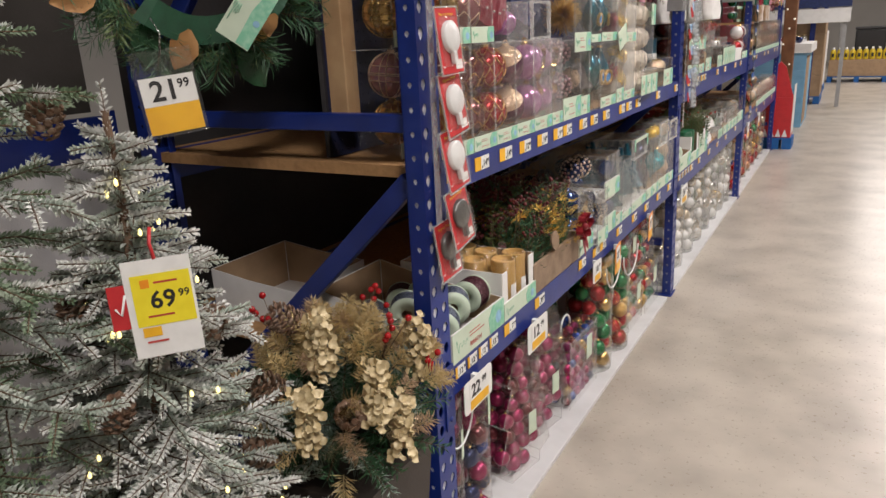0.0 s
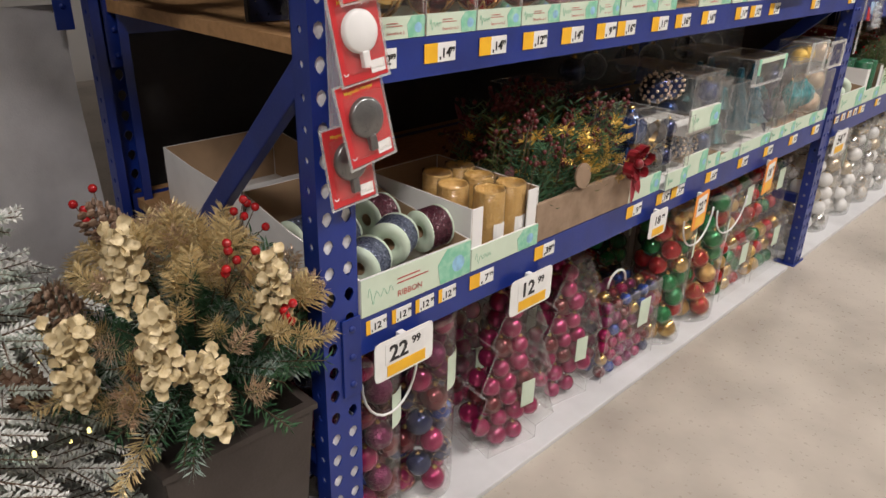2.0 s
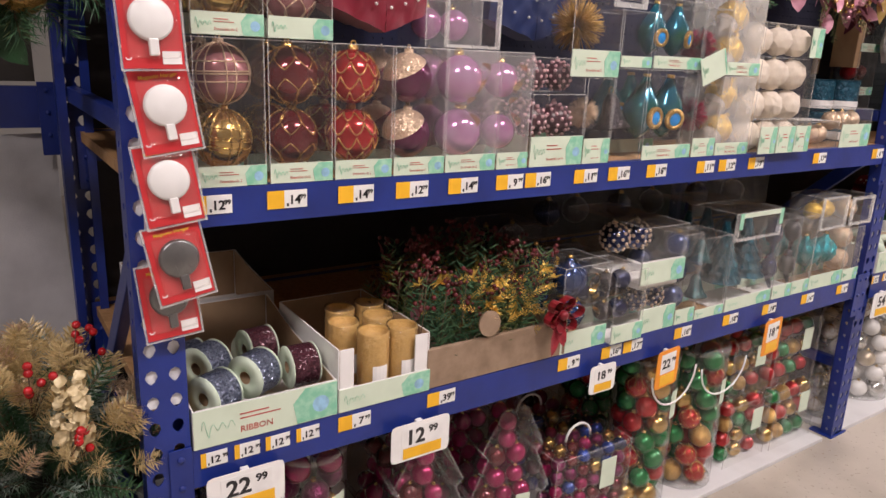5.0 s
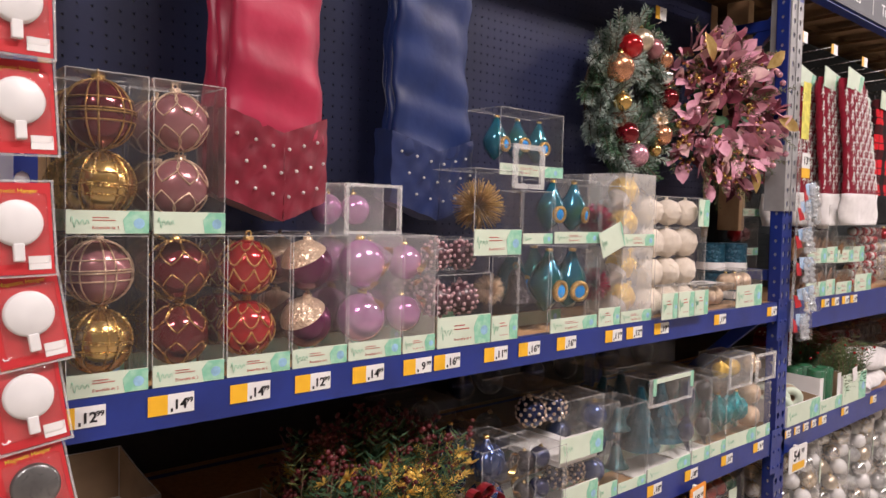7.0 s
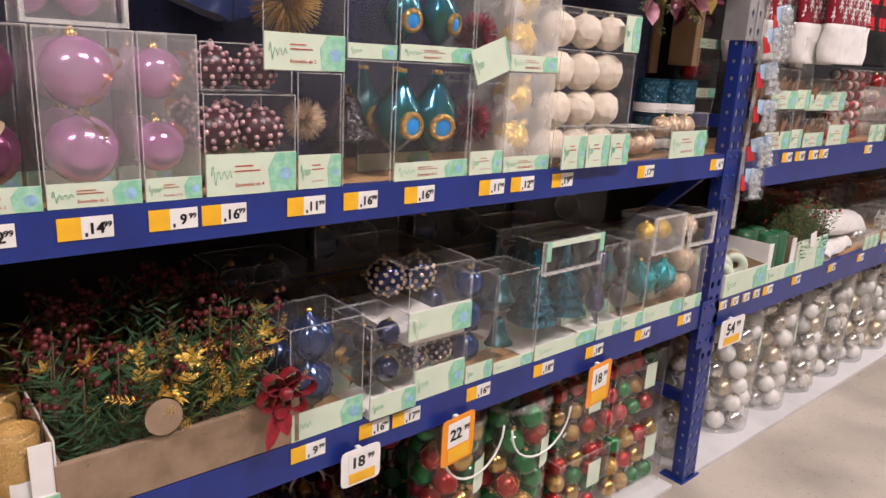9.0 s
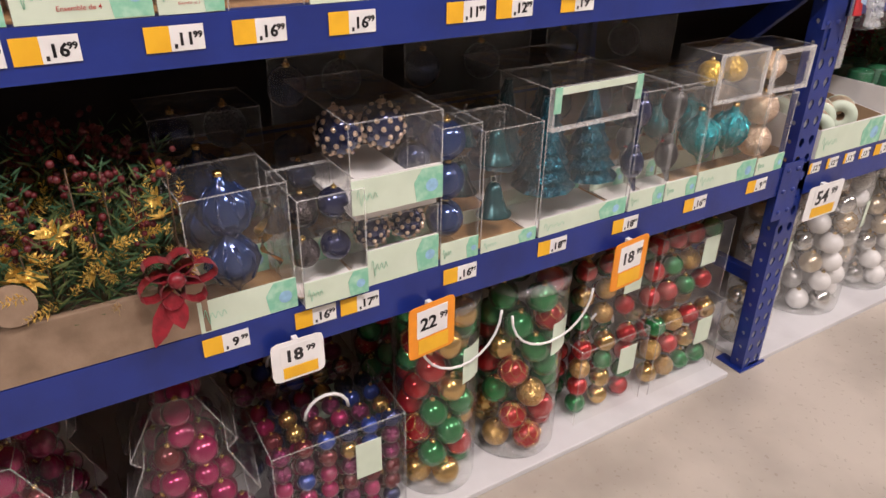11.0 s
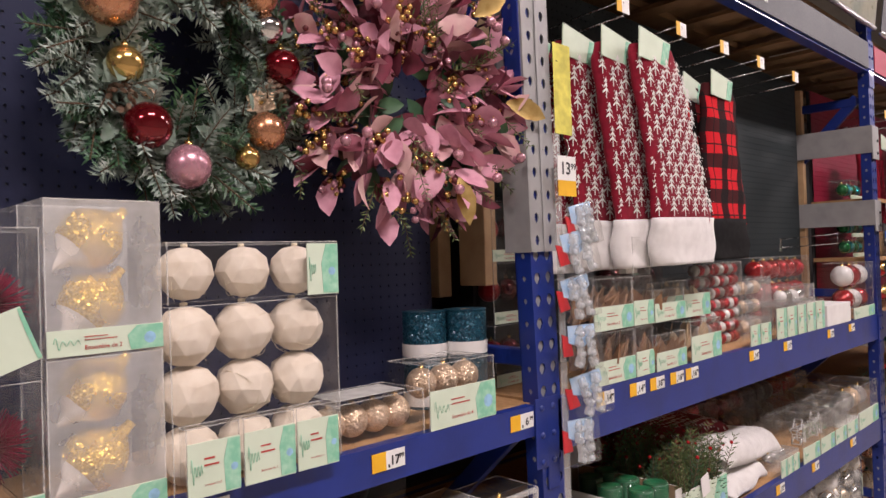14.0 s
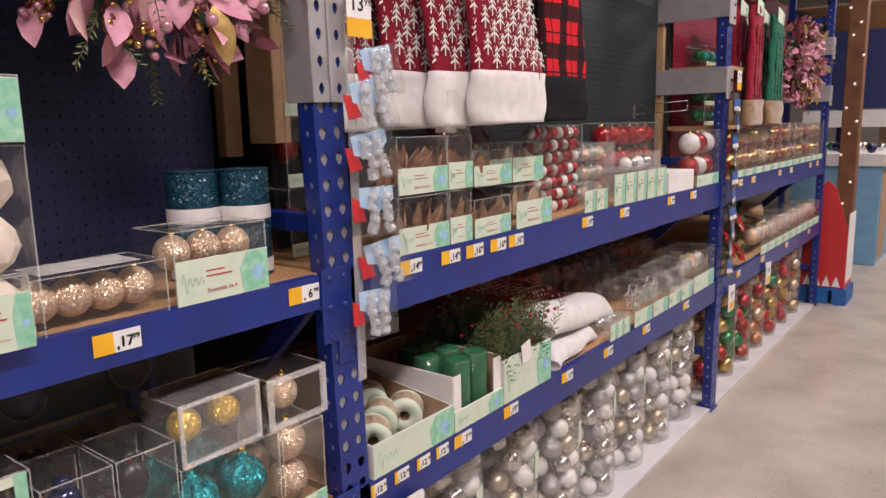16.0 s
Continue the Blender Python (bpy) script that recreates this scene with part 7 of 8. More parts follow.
part("house_shape", Shape().prism([(-0.03, 0), (0.03, 0), (0.03, 0.04), (0.015, 0.06), (0.015, 0.085), (-0.015, 0.085), (-0.015, 0.06), (-0.03, 0.04)], 0, 0.02), KNITWHITE, stuffed_tray(2.89, 2.98, UP + 0.27, 0.1, 0.0001, "", "clear box with a pale house ornament", n=0), (-0.05, 0, 0.003))
stuffed_tray(3.19, 3.4, UP, 0.12, 0.075, "arrow", "mint box of kraft paper tags", n=10, seed=21)
stuffed_tray(3.06, 3.25, UP + 0.125, 0.115, 0.07, "arrow", "mint box of kraft paper tags, stacked", n=10, seed=23, x=-0.05)
stuffed_tray(3.25, 3.42, UP + 0.125, 0.115, 0.07, "arrow", "mint box of kraft paper tags, stacked", n=10, seed=24, x=-0.05)
clear_box(3.43, 3.77, UP, 0.285, ("ball", [[REDGLIT, SILVERCAP], [SILVGLIT, SILVERCAP], [RED, SILVERCAP], [REDGLIT, SILVERCAP], [PEARL, SILVERCAP]], 9, 7, 0.02), "clear box of red glitter baubles", lab=0.0, x=-0.09, d=0.06)
clear_box(3.1, 3.4, UP + 0.0, 0.3, ("ball", [BURG], 3, 3, 0.045), "clear box of burgundy baubles at the back", lab=0.0, x=-0.2, d=0.1)
for k in range(2):
    stuffed_tray(3.61 + 0.09 * k, 3.695 + 0.09 * k, UP, 0.09, 0.07, "", "small mint carton on the shelf", n=0, seed=k, d=0.075)
clear_box(3.81, 4.05, UP, 0.22, ("ball", [[SILVGLIT, SILVERCAP], [CHAMPGLIT, SILVERCAP]], 4, 3, 0.026), "hazy box of pale glitter ornaments", lab=0.0, x=-0.1, film_mat=HAZY)
for k in range(5):
    stuffed_tray(3.84 + 0.1 * k, 3.93 + 0.1 * k, UP, 0.12, 0.11, "", "narrow pale green carton with a mint label", n=0, seed=k)
solid("white_carton", Shape().box(-0.15, 0.0, 4.36, 4.66, UP, UP + 0.085, c=0.002), WHITECARD, "low closed white carton on the shelf", "carton")
clear_box(4.2, 4.46, UP + 0.087, 0.085, ("ball", [PEARL, SILVER], 4, 1, 0.026), "hazy box of white ornaments on a carton", lab=0.0, x=-0.08, film_mat=HAZY)
clear_box(4.1, 4.65, UP, 0.29, ("ball", [[RED, GOLDCAP], REDGLIT], 6, 3, 0.04), "clear box of red baubles at the back", lab=0.0, x=-0.16, d=0.1)
clear_box(4.7, 5.03, UP, 0.25, ("ball", [[RED, GOLDCAP], PEARL], 3, 2, 0.048), "clear box of red baubles with a mint label", lab=0.05, d=0.12, words="")
for k, z in enumerate((UP + 0.27, UP + 0.37, UP + 0.56)):
    clear_box(5.13, 5.4, z, 0.095, ("ball", [GREEN, [TEALGLIT, SILVERCAP]], 4, 1, 0.03), "clear box of green ornaments between the side plates", lab=0.02, words="", x=-0.12, d=0.1)
solid("ledge_board", Shape().box(-0.3, -0.02, 5.13, 5.45, UP + 0.25, UP + 0.268), CHIP, "small chipboard ledge between the side plates", "ledge")
solid("ledge_board", Shape().box(-0.3, -0.02, 5.13, 5.45, UP + 0.54, UP + 0.558), CHIP, "small chipboard ledge between the side plates", "ledge")

# ---- hanging stockings on peg hooks ----


def plaid_mat():
    m = bpy.data.materials.new("buffalo_plaid")
    m.use_nodes = True
    n, l = m.node_tree.nodes, m.node_tree.links
    b = n["Principled BSDF"]
    tc, sp = n.new("ShaderNodeTexCoord"), n.new("ShaderNodeSeparateXYZ")
    l.new(tc.outputs["Object"], sp.inputs[0])
    masks = []
    for ax in ("Y", "Z"):
        mu, fr, gt = n.new("ShaderNodeMath"), n.new("ShaderNodeMath"), n.new("ShaderNodeMath")
        mu.operation, mu.inputs[1].default_value = "MULTIPLY", 1 / 0.112
        fr.operation = "FRACT"
        gt.operation, gt.inputs[1].default_value = "GREATER_THAN", 0.6
        l.new(sp.outputs[ax], mu.inputs[0])
        l.new(mu.outputs[0], fr.inputs[0])
        l.new(fr.outputs[0], gt.inputs[0])
        line, both = n.new("ShaderNodeMath"), n.new("ShaderNodeMath")
        line.operation, both.operation = "COMPARE", "MAXIMUM"
        line.inputs[1].default_value, line.inputs[2].default_value = 0.26, 0.022
        l.new(fr.outputs[0], line.inputs[0])
        l.new(line.outputs[0], both.inputs[0])
        l.new(gt.outputs[0], both.inputs[1])
        masks.append(both)
    a = n.new("ShaderNodeMix")
    a.data_type = "RGBA"
    a.inputs[6].default_value, a.inputs[7].default_value = (0.62, 0.018, 0.026, 1), (0.045, 0.006, 0.008, 1)
    c = n.new("ShaderNodeMix")
    c.data_type = "RGBA"
    c.inputs[7].default_value = (0.012, 0.01, 0.011, 1)
    l.new(masks[0].outputs[0], a.inputs[0])
    l.new(a.outputs[2], c.inputs[6])
    mm = n.new("ShaderNodeMath")
    mm.operation, mm.inputs[1].default_value = "MULTIPLY", 0.92
    l.new(masks[1].outputs[0], mm.inputs[0])
    l.new(mm.outputs[0], c.inputs[0])
    l.new(c.outputs[2], b.inputs["Base Color"])
    ns, bp = n.new("ShaderNodeTexNoise"), n.new("ShaderNodeBump")
    ns.inputs["Scale"].default_value = 400
    bp.inputs["Strength"].default_value, bp.inputs["Distance"].default_value = 0.4, 0.002
    l.new(tc.outputs["Object"], ns.inputs["Vector"])
    l.new(ns.outputs["Fac"], bp.inputs["Height"])
    l.new(bp.outputs[0], b.inputs["Normal"])
    b.inputs["Roughness"].default_value = 0.9
    b.inputs["Specular IOR Level"].default_value = 0.15
    return m


PLAID = plaid_mat()


def knit_stocking(x, y, z, w, h, body, cuff, label, pattern=None, seed=0, group="knit stockings", cables=False, skew=0.0):
    t = thing("stocking", Matrix.Translation((x, y, z)) @ Euler((rng.uniform(-0.03, 0.03), 0, rng.uniform(-0.06, 0.06))).to_matrix().to_4x4(), label, "stocking", group)
    q = w / 2
    ch = 0.13

    def leg_line(n):
        rows = lerp_outline([(ch - 0.02, -q * 0.92, q * 0.92), (h * 0.45, -q * 0.82, q * 0.8), (h * 0.75, -q * 0.76, q * 0.72), (h * 0.93, -q * 0.74, q * 0.6), (h, -q * 0.6, q * 0.4)], n)
        return [(z, a - skew * max(0, z - ch) / h, b - skew * max(0, z - ch) / h) for z, a, b in rows]

    part("leg", cushion(leg_line(20), 0.045, seed=seed, fold=0.004), body, t)
    part("cuff", cushion(lerp_outline([(0.0, -q * 0.92, q * 0.92), (0.03, -q, q), (ch * 0.6, -q * 1.0, q), (ch, -q * 0.95, q * 0.95)], 10), 0.065, seed=seed + 3, fold=0.005), cuff, t)
    if pattern:
        s = Shape()
        line = leg_line(40)
        for j in range(int((h - ch - 0.05) / 0.031)):
            zz = ch + 0.004 + j * 0.031
            _, lo, hi = min(line, key=lambda e: abs(e[0] - zz - 0.02))
            mid, half = (lo + hi) / 2, (hi - lo) / 2
            for i in range(9):
                yy = mid - half + 0.012 + (i + 0.5 * (j % 2)) * 0.056
                rel = abs(yy - mid) / half
                if rel < 0.93:
                    depth = 0.0225 * (1 - min(1.0, rel + 0.06) ** 2.86) ** 0.4 + 0.0075
                    tree_motif(s, yy, zz, 0.036, 0.056, depth)
                    for dy, dz in ((0.017, 0.006), (-0.018, 0.03), (0.02, 0.042), (-0.012, 0.05)):
                        s.add([(depth, yy + dy, zz + dz), (depth, yy + dy + 0.003, zz + dz), (depth, yy + dy + 0.003, zz + dz + 0.003), (depth, yy + dy, zz + dz + 0.003)], [(0, 1, 2, 3)])
        part("knit_pattern", s, pattern, t)
    if cables:
        for i in range(3):
            yy = -q * 0.45 + i * q * 0.4
            s = Shape()
            for sg in (-1, 1):
                s.tube_path([(0.021, yy + sg * 0.008 * math.sin(k * 0.8), ch + 0.01 + k * (h * 0.82 - ch) / 24) for k in range(25)], 0.006, 5)
            part("cable", s, body, t)
    card = part("hang_card", lambda: Shape().prism([(-w * 0.3, h - 0.04), (w * 0.1, h - 0.05), (w * 0.16, h + 0.015), (-w * 0.28, h + 0.04)], -0.002, 0.001), MINT, t, (0.024, -skew * 0.85, 0), key=("hangcard", w, h))
    part("printed_end", lambda: Shape().prism([(0, h - 0.046), (w * 0.1, h - 0.048), (w * 0.155, h + 0.013), (w * 0.05, h + 0.015)], 0.0012, 0.0018), MINTDARK, card, key=("hangprint", w, h))
    return t


def peg_hook(y, z, length, tag=True):
    k = thing("peg_hook", (-0.31, y, z), "steel wire peg hook with a white and yellow price flag", "peg hook", "peg hooks")
    part("wire", Shape().tube_path([(0, 0, 0), (length, 0, 0.012), (length, 0, 0.05)], 0.0025, 6).tube_path([(0, 0, 0.04), (length, 0, 0.055)], 0.0018, 6), STEELWIRE, k)
    part("back_plate", Shape().box(-0.002, 0.004, -0.012, 0.012, -0.02, 0.045, c=0.001), STEELWIRE, k)
    if tag:
        part("price_flag", Shape().box(length, length + 0.0015, -0.01, 0.028, 0.02, 0.062), TAGWHITE, k)
        part("colour_end", Shape().box(length, length + 0.0016, -0.034, -0.0102, 0.02, 0.062), TAGYELLOW, k)


for k in range(4):
    knit_stocking(0.025 - 0.06 * k, 3.12 - 0.1 * k, 1.465 - 0.004 * k, 0.345, 0.59, KNITRED, WHITEPLUSH, "red knit stocking with white fir pattern and plush cuff, hung up", KNITWHITE, k, skew=0.15)
for k in range(2):
    knit_stocking(-0.02 - 0.08 * k, 3.48 - 0.05 * k, 1.47, 0.32, 0.56, PLAID, BLACKFUR, "red and black plaid stocking with a black fur cuff, hung up", None, 10 + k, "plaid stockings")
for k in range(3):
    knit_stocking(0.0 - 0.08 * k, 5.55, 1.44, 0.34, 0.6, KNITRED, TANFUR, "red cable-knit stocking with a tan fur cuff, hung up", None, 20 + k, "cable stockings", True)
    knit_stocking(0.0 - 0.08 * k, 5.98, 1.44, 0.34, 0.6, KNITGREEN, TANFUR, "green cable-knit stocking with a tan fur cuff, hung up", None, 30 + k, "cable stockings", True)
for y in (2.66, 2.95, 3.28, 3.58, 3.88, 4.22):
    peg_hook(y, 2.14, 0.27)
peg_hook(4.72, 1.5, 0.25, False)
for y in (5.5, 5.75, 6.0):
    peg_hook(y, 2.14, 0.27)
peg_hook(1.95, 2.12, 0.1)
peg_hook(2.19, 2.0, 0.2, False)
peg_hook(6.95, 2.01, 0.26, False)
solid("wire_hanger", Shape().tube_path([(-1.0, -0.2, 1.89), (-0.4, -0.2, 1.862), (-0.395, -0.2, 1.885)], 0.006, 6), STEELWIRE, "steel wire hanger that carries the wreath by the rack", "hanger")

# ---- third bay ----
for k in range(12):
    y = 5.3 + k * 0.19
    m = [[RED, GOLDCAP], [COPPER, GOLDCAP], [MAUVE, GOLDCAP], [CHAMPGLIT, GOLDCAP], [REDGLIT, GOLDCAP]][k % 5]
    clear_box(y, y + 0.18, UP, 0.27, ("ball" if k % 2 else "onion", [m], 2, 2, 0.042), "clear box of red and copper ornaments in the far bay", lab=0.035, words="", d=0.12)
for k in range(9):
    y = 5.9 + k * 0.19
    clear_box(y, y + 0.18, LOW, 0.17 + 0.03 * (k % 2), ("ball", [[CHAMPGLIT, GOLDCAP], [SILVGLIT, SILVERCAP]], 2, 1, 0.05), "clear box of pale ornaments in the far bay", lab=0.05, words="", d=0.14)
kg = knit_stocking(0, 0, 0, 0.3, 0.5, KNITGREEN, TANFUR, "green cable-knit stocking lying on the shelf", None, 41, "cable stockings", True)
kg.matrix_basis = Matrix.Translation((-0.06, 6.1, LOW + 0.24)) @ Euler((0.3, -1.35, 0)).to_matrix().to_4x4()
bq = thing("poinsettia_bush", (-0.1, 5.4, LOW), "bunch of artificial green leaves and red flowers on the shelf", "plant")
bs = Shape()
g = random.Random(91)
for k in range(50):
    d = Vector((g.uniform(-0.3, 0.8), g.uniform(-1, 1), g.uniform(0.2, 1))).normalized()
    sprig(bs, (0, g.uniform(-0.1, 0.1), 0.03), Vector((0, g.uniform(-0.1, 0.1), 0.05)) + d * 0.17, 22, 0.035, 0.0015, g)
part("leaves", bs, PINEGREEN, bq)
for k in range(6):
    part("red_flower", lambda: blossom(0.06, 7, g), [BERRYRED, GOLDGLIT], bq, Matrix.Translation((0.08, g.uniform(-0.18, 0.18), g.uniform(0.06, 0.24))) @ Euler((0.2, 1.1, 0.3)).to_matrix().to_4x4(), key="redflower")

# ---- open end before the first upright ----
PLANTERM = mat("dark_brown_planter", (0.035, 0.026, 0.022), 0.5, 0, (0.05, 0.04, 0.035), 10, 200, 0.15)
pl = thing("planter", (-0.14, -0.2, 0.0), "dark brown tapered square planter filled with glittered greenery", "planter")
t, b, hh = 0.14, 0.105, 0.55
ring = lambda q, z: [(q, q, z), (-q, q, z), (-q, -q, z), (q, -q, z)]
ps = Shape()
vs = ring(b, 0) + ring(t, hh - 0.012) + ring(t + 0.006, hh - 0.012) + ring(t + 0.006, hh) + ring(t - 0.012, hh) + ring(t - 0.02, hh - 0.06)
fs = [(3, 2, 1, 0)] + [(i * 4 + k, i * 4 + (k + 1) % 4, i * 4 + 4 + (k + 1) % 4, i * 4 + 4 + k) for i in range(5) for k in range(4)] + [(20, 21, 22, 23)]
part("pot", ps.add(vs, fs), PLANTERM, pl)
g = random.Random(63)
gr, gl2 = Shape(), Shape()
for k in range(190):
    a, e = g.uniform(0, 6.28), g.uniform(-0.2, 1.35)
    d = Vector((math.cos(a) * math.cos(e), math.sin(a) * math.cos(e), math.sin(e))).normalized()
    base = Vector((0, 0, hh + 0.08)) + d * 0.06
    sprig(gr, base, base + d * g.uniform(0.1, 0.2), 80, 0.045, 0.0018, g, g.choice((0, 0, 0, 1)), 2)
tagged(part("pine_foliage", gr, [PINEGREEN, BLUEGREEN, TWIG], pl, label="dark green artificial pine sprigs"), kind="stuff")
for k in range(120):
    a, e = g.uniform(0, 6.28), g.uniform(0.15, 1.5)
    d = Vector((math.cos(a) * math.cos(e), math.sin(a) * math.cos(e), math.sin(e))).normalized()
    base = Vector((0, 0, hh + 0.07)) + d * g.uniform(0.19, 0.25)
    side = (d + Vector((g.uniform(-0.5, 0.5), g.uniform(-0.5, 0.5), g.uniform(-0.3, 0.5)))).normalized()
    sprig(gl2, base, base + side * 0.045, 80, 0.04, 0.0013, g, g.choice((0, 0, 1)), 0, 1.1)
for d, l0 in ((Vector((0.55, -0.75, -0.35)), 0.2), (Vector((0.2, -0.98, 0.1)), 0.2)):
    base = Vector((0, 0, hh + 0.12)) + d.normalized() * 0.18
    sprig(gl2, base, base + d.normalized() * 0.1, 90, 0.04, 0.0015, g, 0, 0)
tagged(part("gold_foliage", gl2, [mat("gold_tinsel", (0.72, 0.57, 0.3), 0.3, 0.2, (0.48, 0.35, 0.16), 160, 900, 0.2), CHAMPGLIT], pl, label="gold glitter pine sprays"), kind="stuff")
for cx, cy, cz in ((0.1, -0.22, 0.26), (0.21, -0.08, 0.2), (0.06, -0.12, 0.36), (0.17, 0.06, 0.3), (0.2, -0.14, 0.3)):
    fl = Shape()
    for k in range(80):
        c = near(g, (cx + 0.018 * math.sin(k * 1.9), cy + 0.018 * math.cos(k * 1.9), cz + hh + 0.03 - 0.13 * k / 80), 0.009)
        m = Matrix.Translation(c) @ Euler((g.uniform(-0.6, 0.6), g.uniform(0.5, 1.5), g.uniform(-1.6, 0.6))).to_matrix().to_4x4()
        rim = [(0.0095 * (1 + 0.18 * math.sin(j * 2.4 + k)) * math.cos(j * 0.7), 0.0095 * math.sin(j * 0.7), 0.003 * math.sin(j * 2.1 + k)) for j in range(9)]
        fl.add([(0, 0, -0.005)] + rim, [(0, 1 + j, 1 + (j + 1) % 9) for j in range(9)], 0, True, m)
    tagged(part("eucalyptus_spray", fl, CREAMPETAL, pl, label="cream gold dusted leaf spray"), kind="stuff")
for k, (cx, cy, cz) in enumerate(((0.12, -0.12, 0.19), (0.02, -0.27, 0.17), (-0.05, -0.1, 0.36), (-0.02, -0.2, 0.26))):
    part("pine_cone", lambda: pine_cone(0.032), CONEBROWN, pl, Matrix.Translation((cx, cy, cz + hh)) @ Euler((0.9, 0.6 + k, k)).to_matrix().to_4x4(), key=("cone", 0.032))
for k, (cx, cy, cz) in enumerate(((0.14, 0.01, 0.33), (-0.1, -0.1, 0.37), (0.19, 0.05, 0.24), (0.02, 0.1, 0.35))):
    s = Shape()
    for j in range(6):
        p = near(g, (cx, cy, cz + hh), 0.03)
        s.ball(p, 0.0075, 9, 6)
        s.rod(p, (cx * 0.8, cy * 0.8, cz + hh - 0.08), 0.001, 4, 1)
    tagged(part("berry_spray", s, [BERRYRED, TWIG], pl), kind="stuff")


def flocked_tree(at, h, label, seed, reach, n, lights, green=False):
    t = thing("christmas_tree", at, label, "christmas tree", "flocked trees")
    g = random.Random(seed)
    part("trunk", Shape().rod((0, 0, 0.06), (0, 0, h * 0.97), 0.024, 8, 0, 0.006), TWIG, t)
    part("stand", Shape().rod((-0.16, 0, 0.008), (0.16, 0, 0.008), 0.008, 6).rod((0, -0.16, 0.012), (0, 0.16, 0.012), 0.008, 6).rod((0, 0, 0), (0, 0, 0.12), 0.02, 8), BLACKPLASTIC, t)
    s = Shape()
    for k in range(n):
        u = (k + 0.5) / n
        z = 0.22 + u * (h - 0.3)
        a = k * 2.4 + g.uniform(-0.3, 0.3)
        ln = (reach * (1 - u) ** 1.05 + 0.04) * g.uniform(0.75, 1.08)
        d = Vector((math.cos(a), math.sin(a), g.uniform(-0.35, 0.1) + 0.35 * u)).normalized()
        tip = Vector((0, 0, z)) + d * ln
        sprig(s, (0, 0, z), tip, int(260 * ln / 0.3) + 40, 0.019, 0.0022, g, g.choice((1, 3) if green else (0, 1)), 2)
        for j in range(int(ln / 0.035)):
            v = 0.25 + 0.72 * j / max(1, int(ln / 0.035))
            p = Vector((0, 0, z)) + d * ln * v
            e = (d * 0.8 + Vector((-d.y, d.x, 0)) * (1 if j % 2 else -1) * g.uniform(0.5, 1.0) + Vector((0, 0, g.uniform(-0.6, 0.15)))).normalized()
            sprig(s, p, p + e * (0.05 + ln * 0.24 * (1.15 - v)), 64, 0.018, 0.0022, g, g.choice((1, 3, 3, 0) if green else (0, 0, 0, 1)), 2)
    sprig(s, (0, 0, h * 0.85), (0, 0, h), 110, 0.022, 0.002, g, 0, 2)
    tagged(part("flocked_foliage", s, [FLOCK, mat("flocked_green_needle", (0.5, 0.54, 0.48), 0.9, 0, (0.26, 0.33, 0.27), 30, 200, 0.2), TWIG, mat("bare_green_needle", (0.12, 0.18, 0.1), 0.7, 0, (0.28, 0.33, 0.25), 30, 200, 0.1)], t, label="snow-flocked artificial fir branches"), kind="stuff")
    for k in range(5):
        a, z = g.uniform(0, 6.28), g.uniform(0.5, 0.8) * h
        r = reach * (1 - z / h) * 0.9
        part("pine_cone", lambda: pine_cone(0.028), CONEBROWN, t, Matrix.Translation((r * math.cos(a), r * math.sin(a), z)) @ Euler((2.6, 0.3, a)).to_matrix().to_4x4(), key=("cone", 0.028))
    for k in range(lights):
        u = g.random()
        a = g.uniform(0, 6.28)
        r = (reach * (1 - u) ** 1.15 + 0.02) * g.uniform(0.7, 1.02)
        part("light_bulb", lambda: Shape().lathe([(1e-5, -0.006), (0.003, -0.004), (0.003, 0.003), (1e-5, 0.007)], 7), glow("warm_bulb", (1.0, 0.82, 0.3), 2.4), t, (r * math.cos(a), r * math.sin(a), 0.25 + u * (h - 0.35)), key="bulb")
    return t


flocked_tree((-0.24, -0.58, 0.0), 1.4, "snow-flocked artificial christmas tree with small warm lights", 17, 0.42, 165, 60)
flocked_tree((-0.38, -0.8, 0.0), 2.45, "tall flocked green christmas tree standing beside a smaller one", 23, 0.44, 130, 10, True)
tt = thing("tree_price_tag", Matrix.Translation((-0.055, -0.672, 1.025)) @ Euler((0.03, -0.1, -0.75)).to_matrix().to_4x4() @ Matrix.Scale(0.72, 4), "white and yellow price card with a red tick tag", "price tag")
part("card", Shape().box(0, 0.0015, -0.065, 0.065, -0.01, 0.19, c=0.0005), TAGWHITE, tt)
part("yellow_field", Shape().box(0.002, 0.003, -0.052, 0.06, 0.055, 0.16), TAGBRIGHT, tt)
write("69", 0.05, BLACKINK, tt, (0.0032, -0.022, 0.09))
write("99", 0.022, BLACKINK, tt, (0.0032, 0.033, 0.107))
for a, b, z in ((-0.01, 0.035, 0.14), (-0.03, 0.02, 0.072), (-0.04, 0.0, 0.02)):
    part("small_print", Shape().box(0.003, 0.0035, a, b, z, z + 0.004), REDINK, tt)
part("orange_square", Shape().box(0.003, 0.0036, -0.035, -0.018, 0.133, 0.15), TAGORANGE, tt)
part("orange_strip", Shape().box(0.002, 0.003, -0.045, -0.01, 0.033, 0.052), TAGYELLOW, tt)
part("red_tag", Shape().box(-0.003, -0.0005, -0.098, -0.052, 0.055, 0.145), REDCARD, tt)
part("tick_mark", Shape().tube_path([(0.0005, -0.088, 0.1), (0.0005, -0.078, 0.085), (0.0005, -0.066, 0.125)], 0.0028, 5), WHITECARD, tt)
part("ribbon", Shape().tube_path([(0, 0.0, 0.188), (-0.01, -0.005, 0.22), (-0.02, 0.0, 0.25)], 0.004, 5), REDCARD, tt)
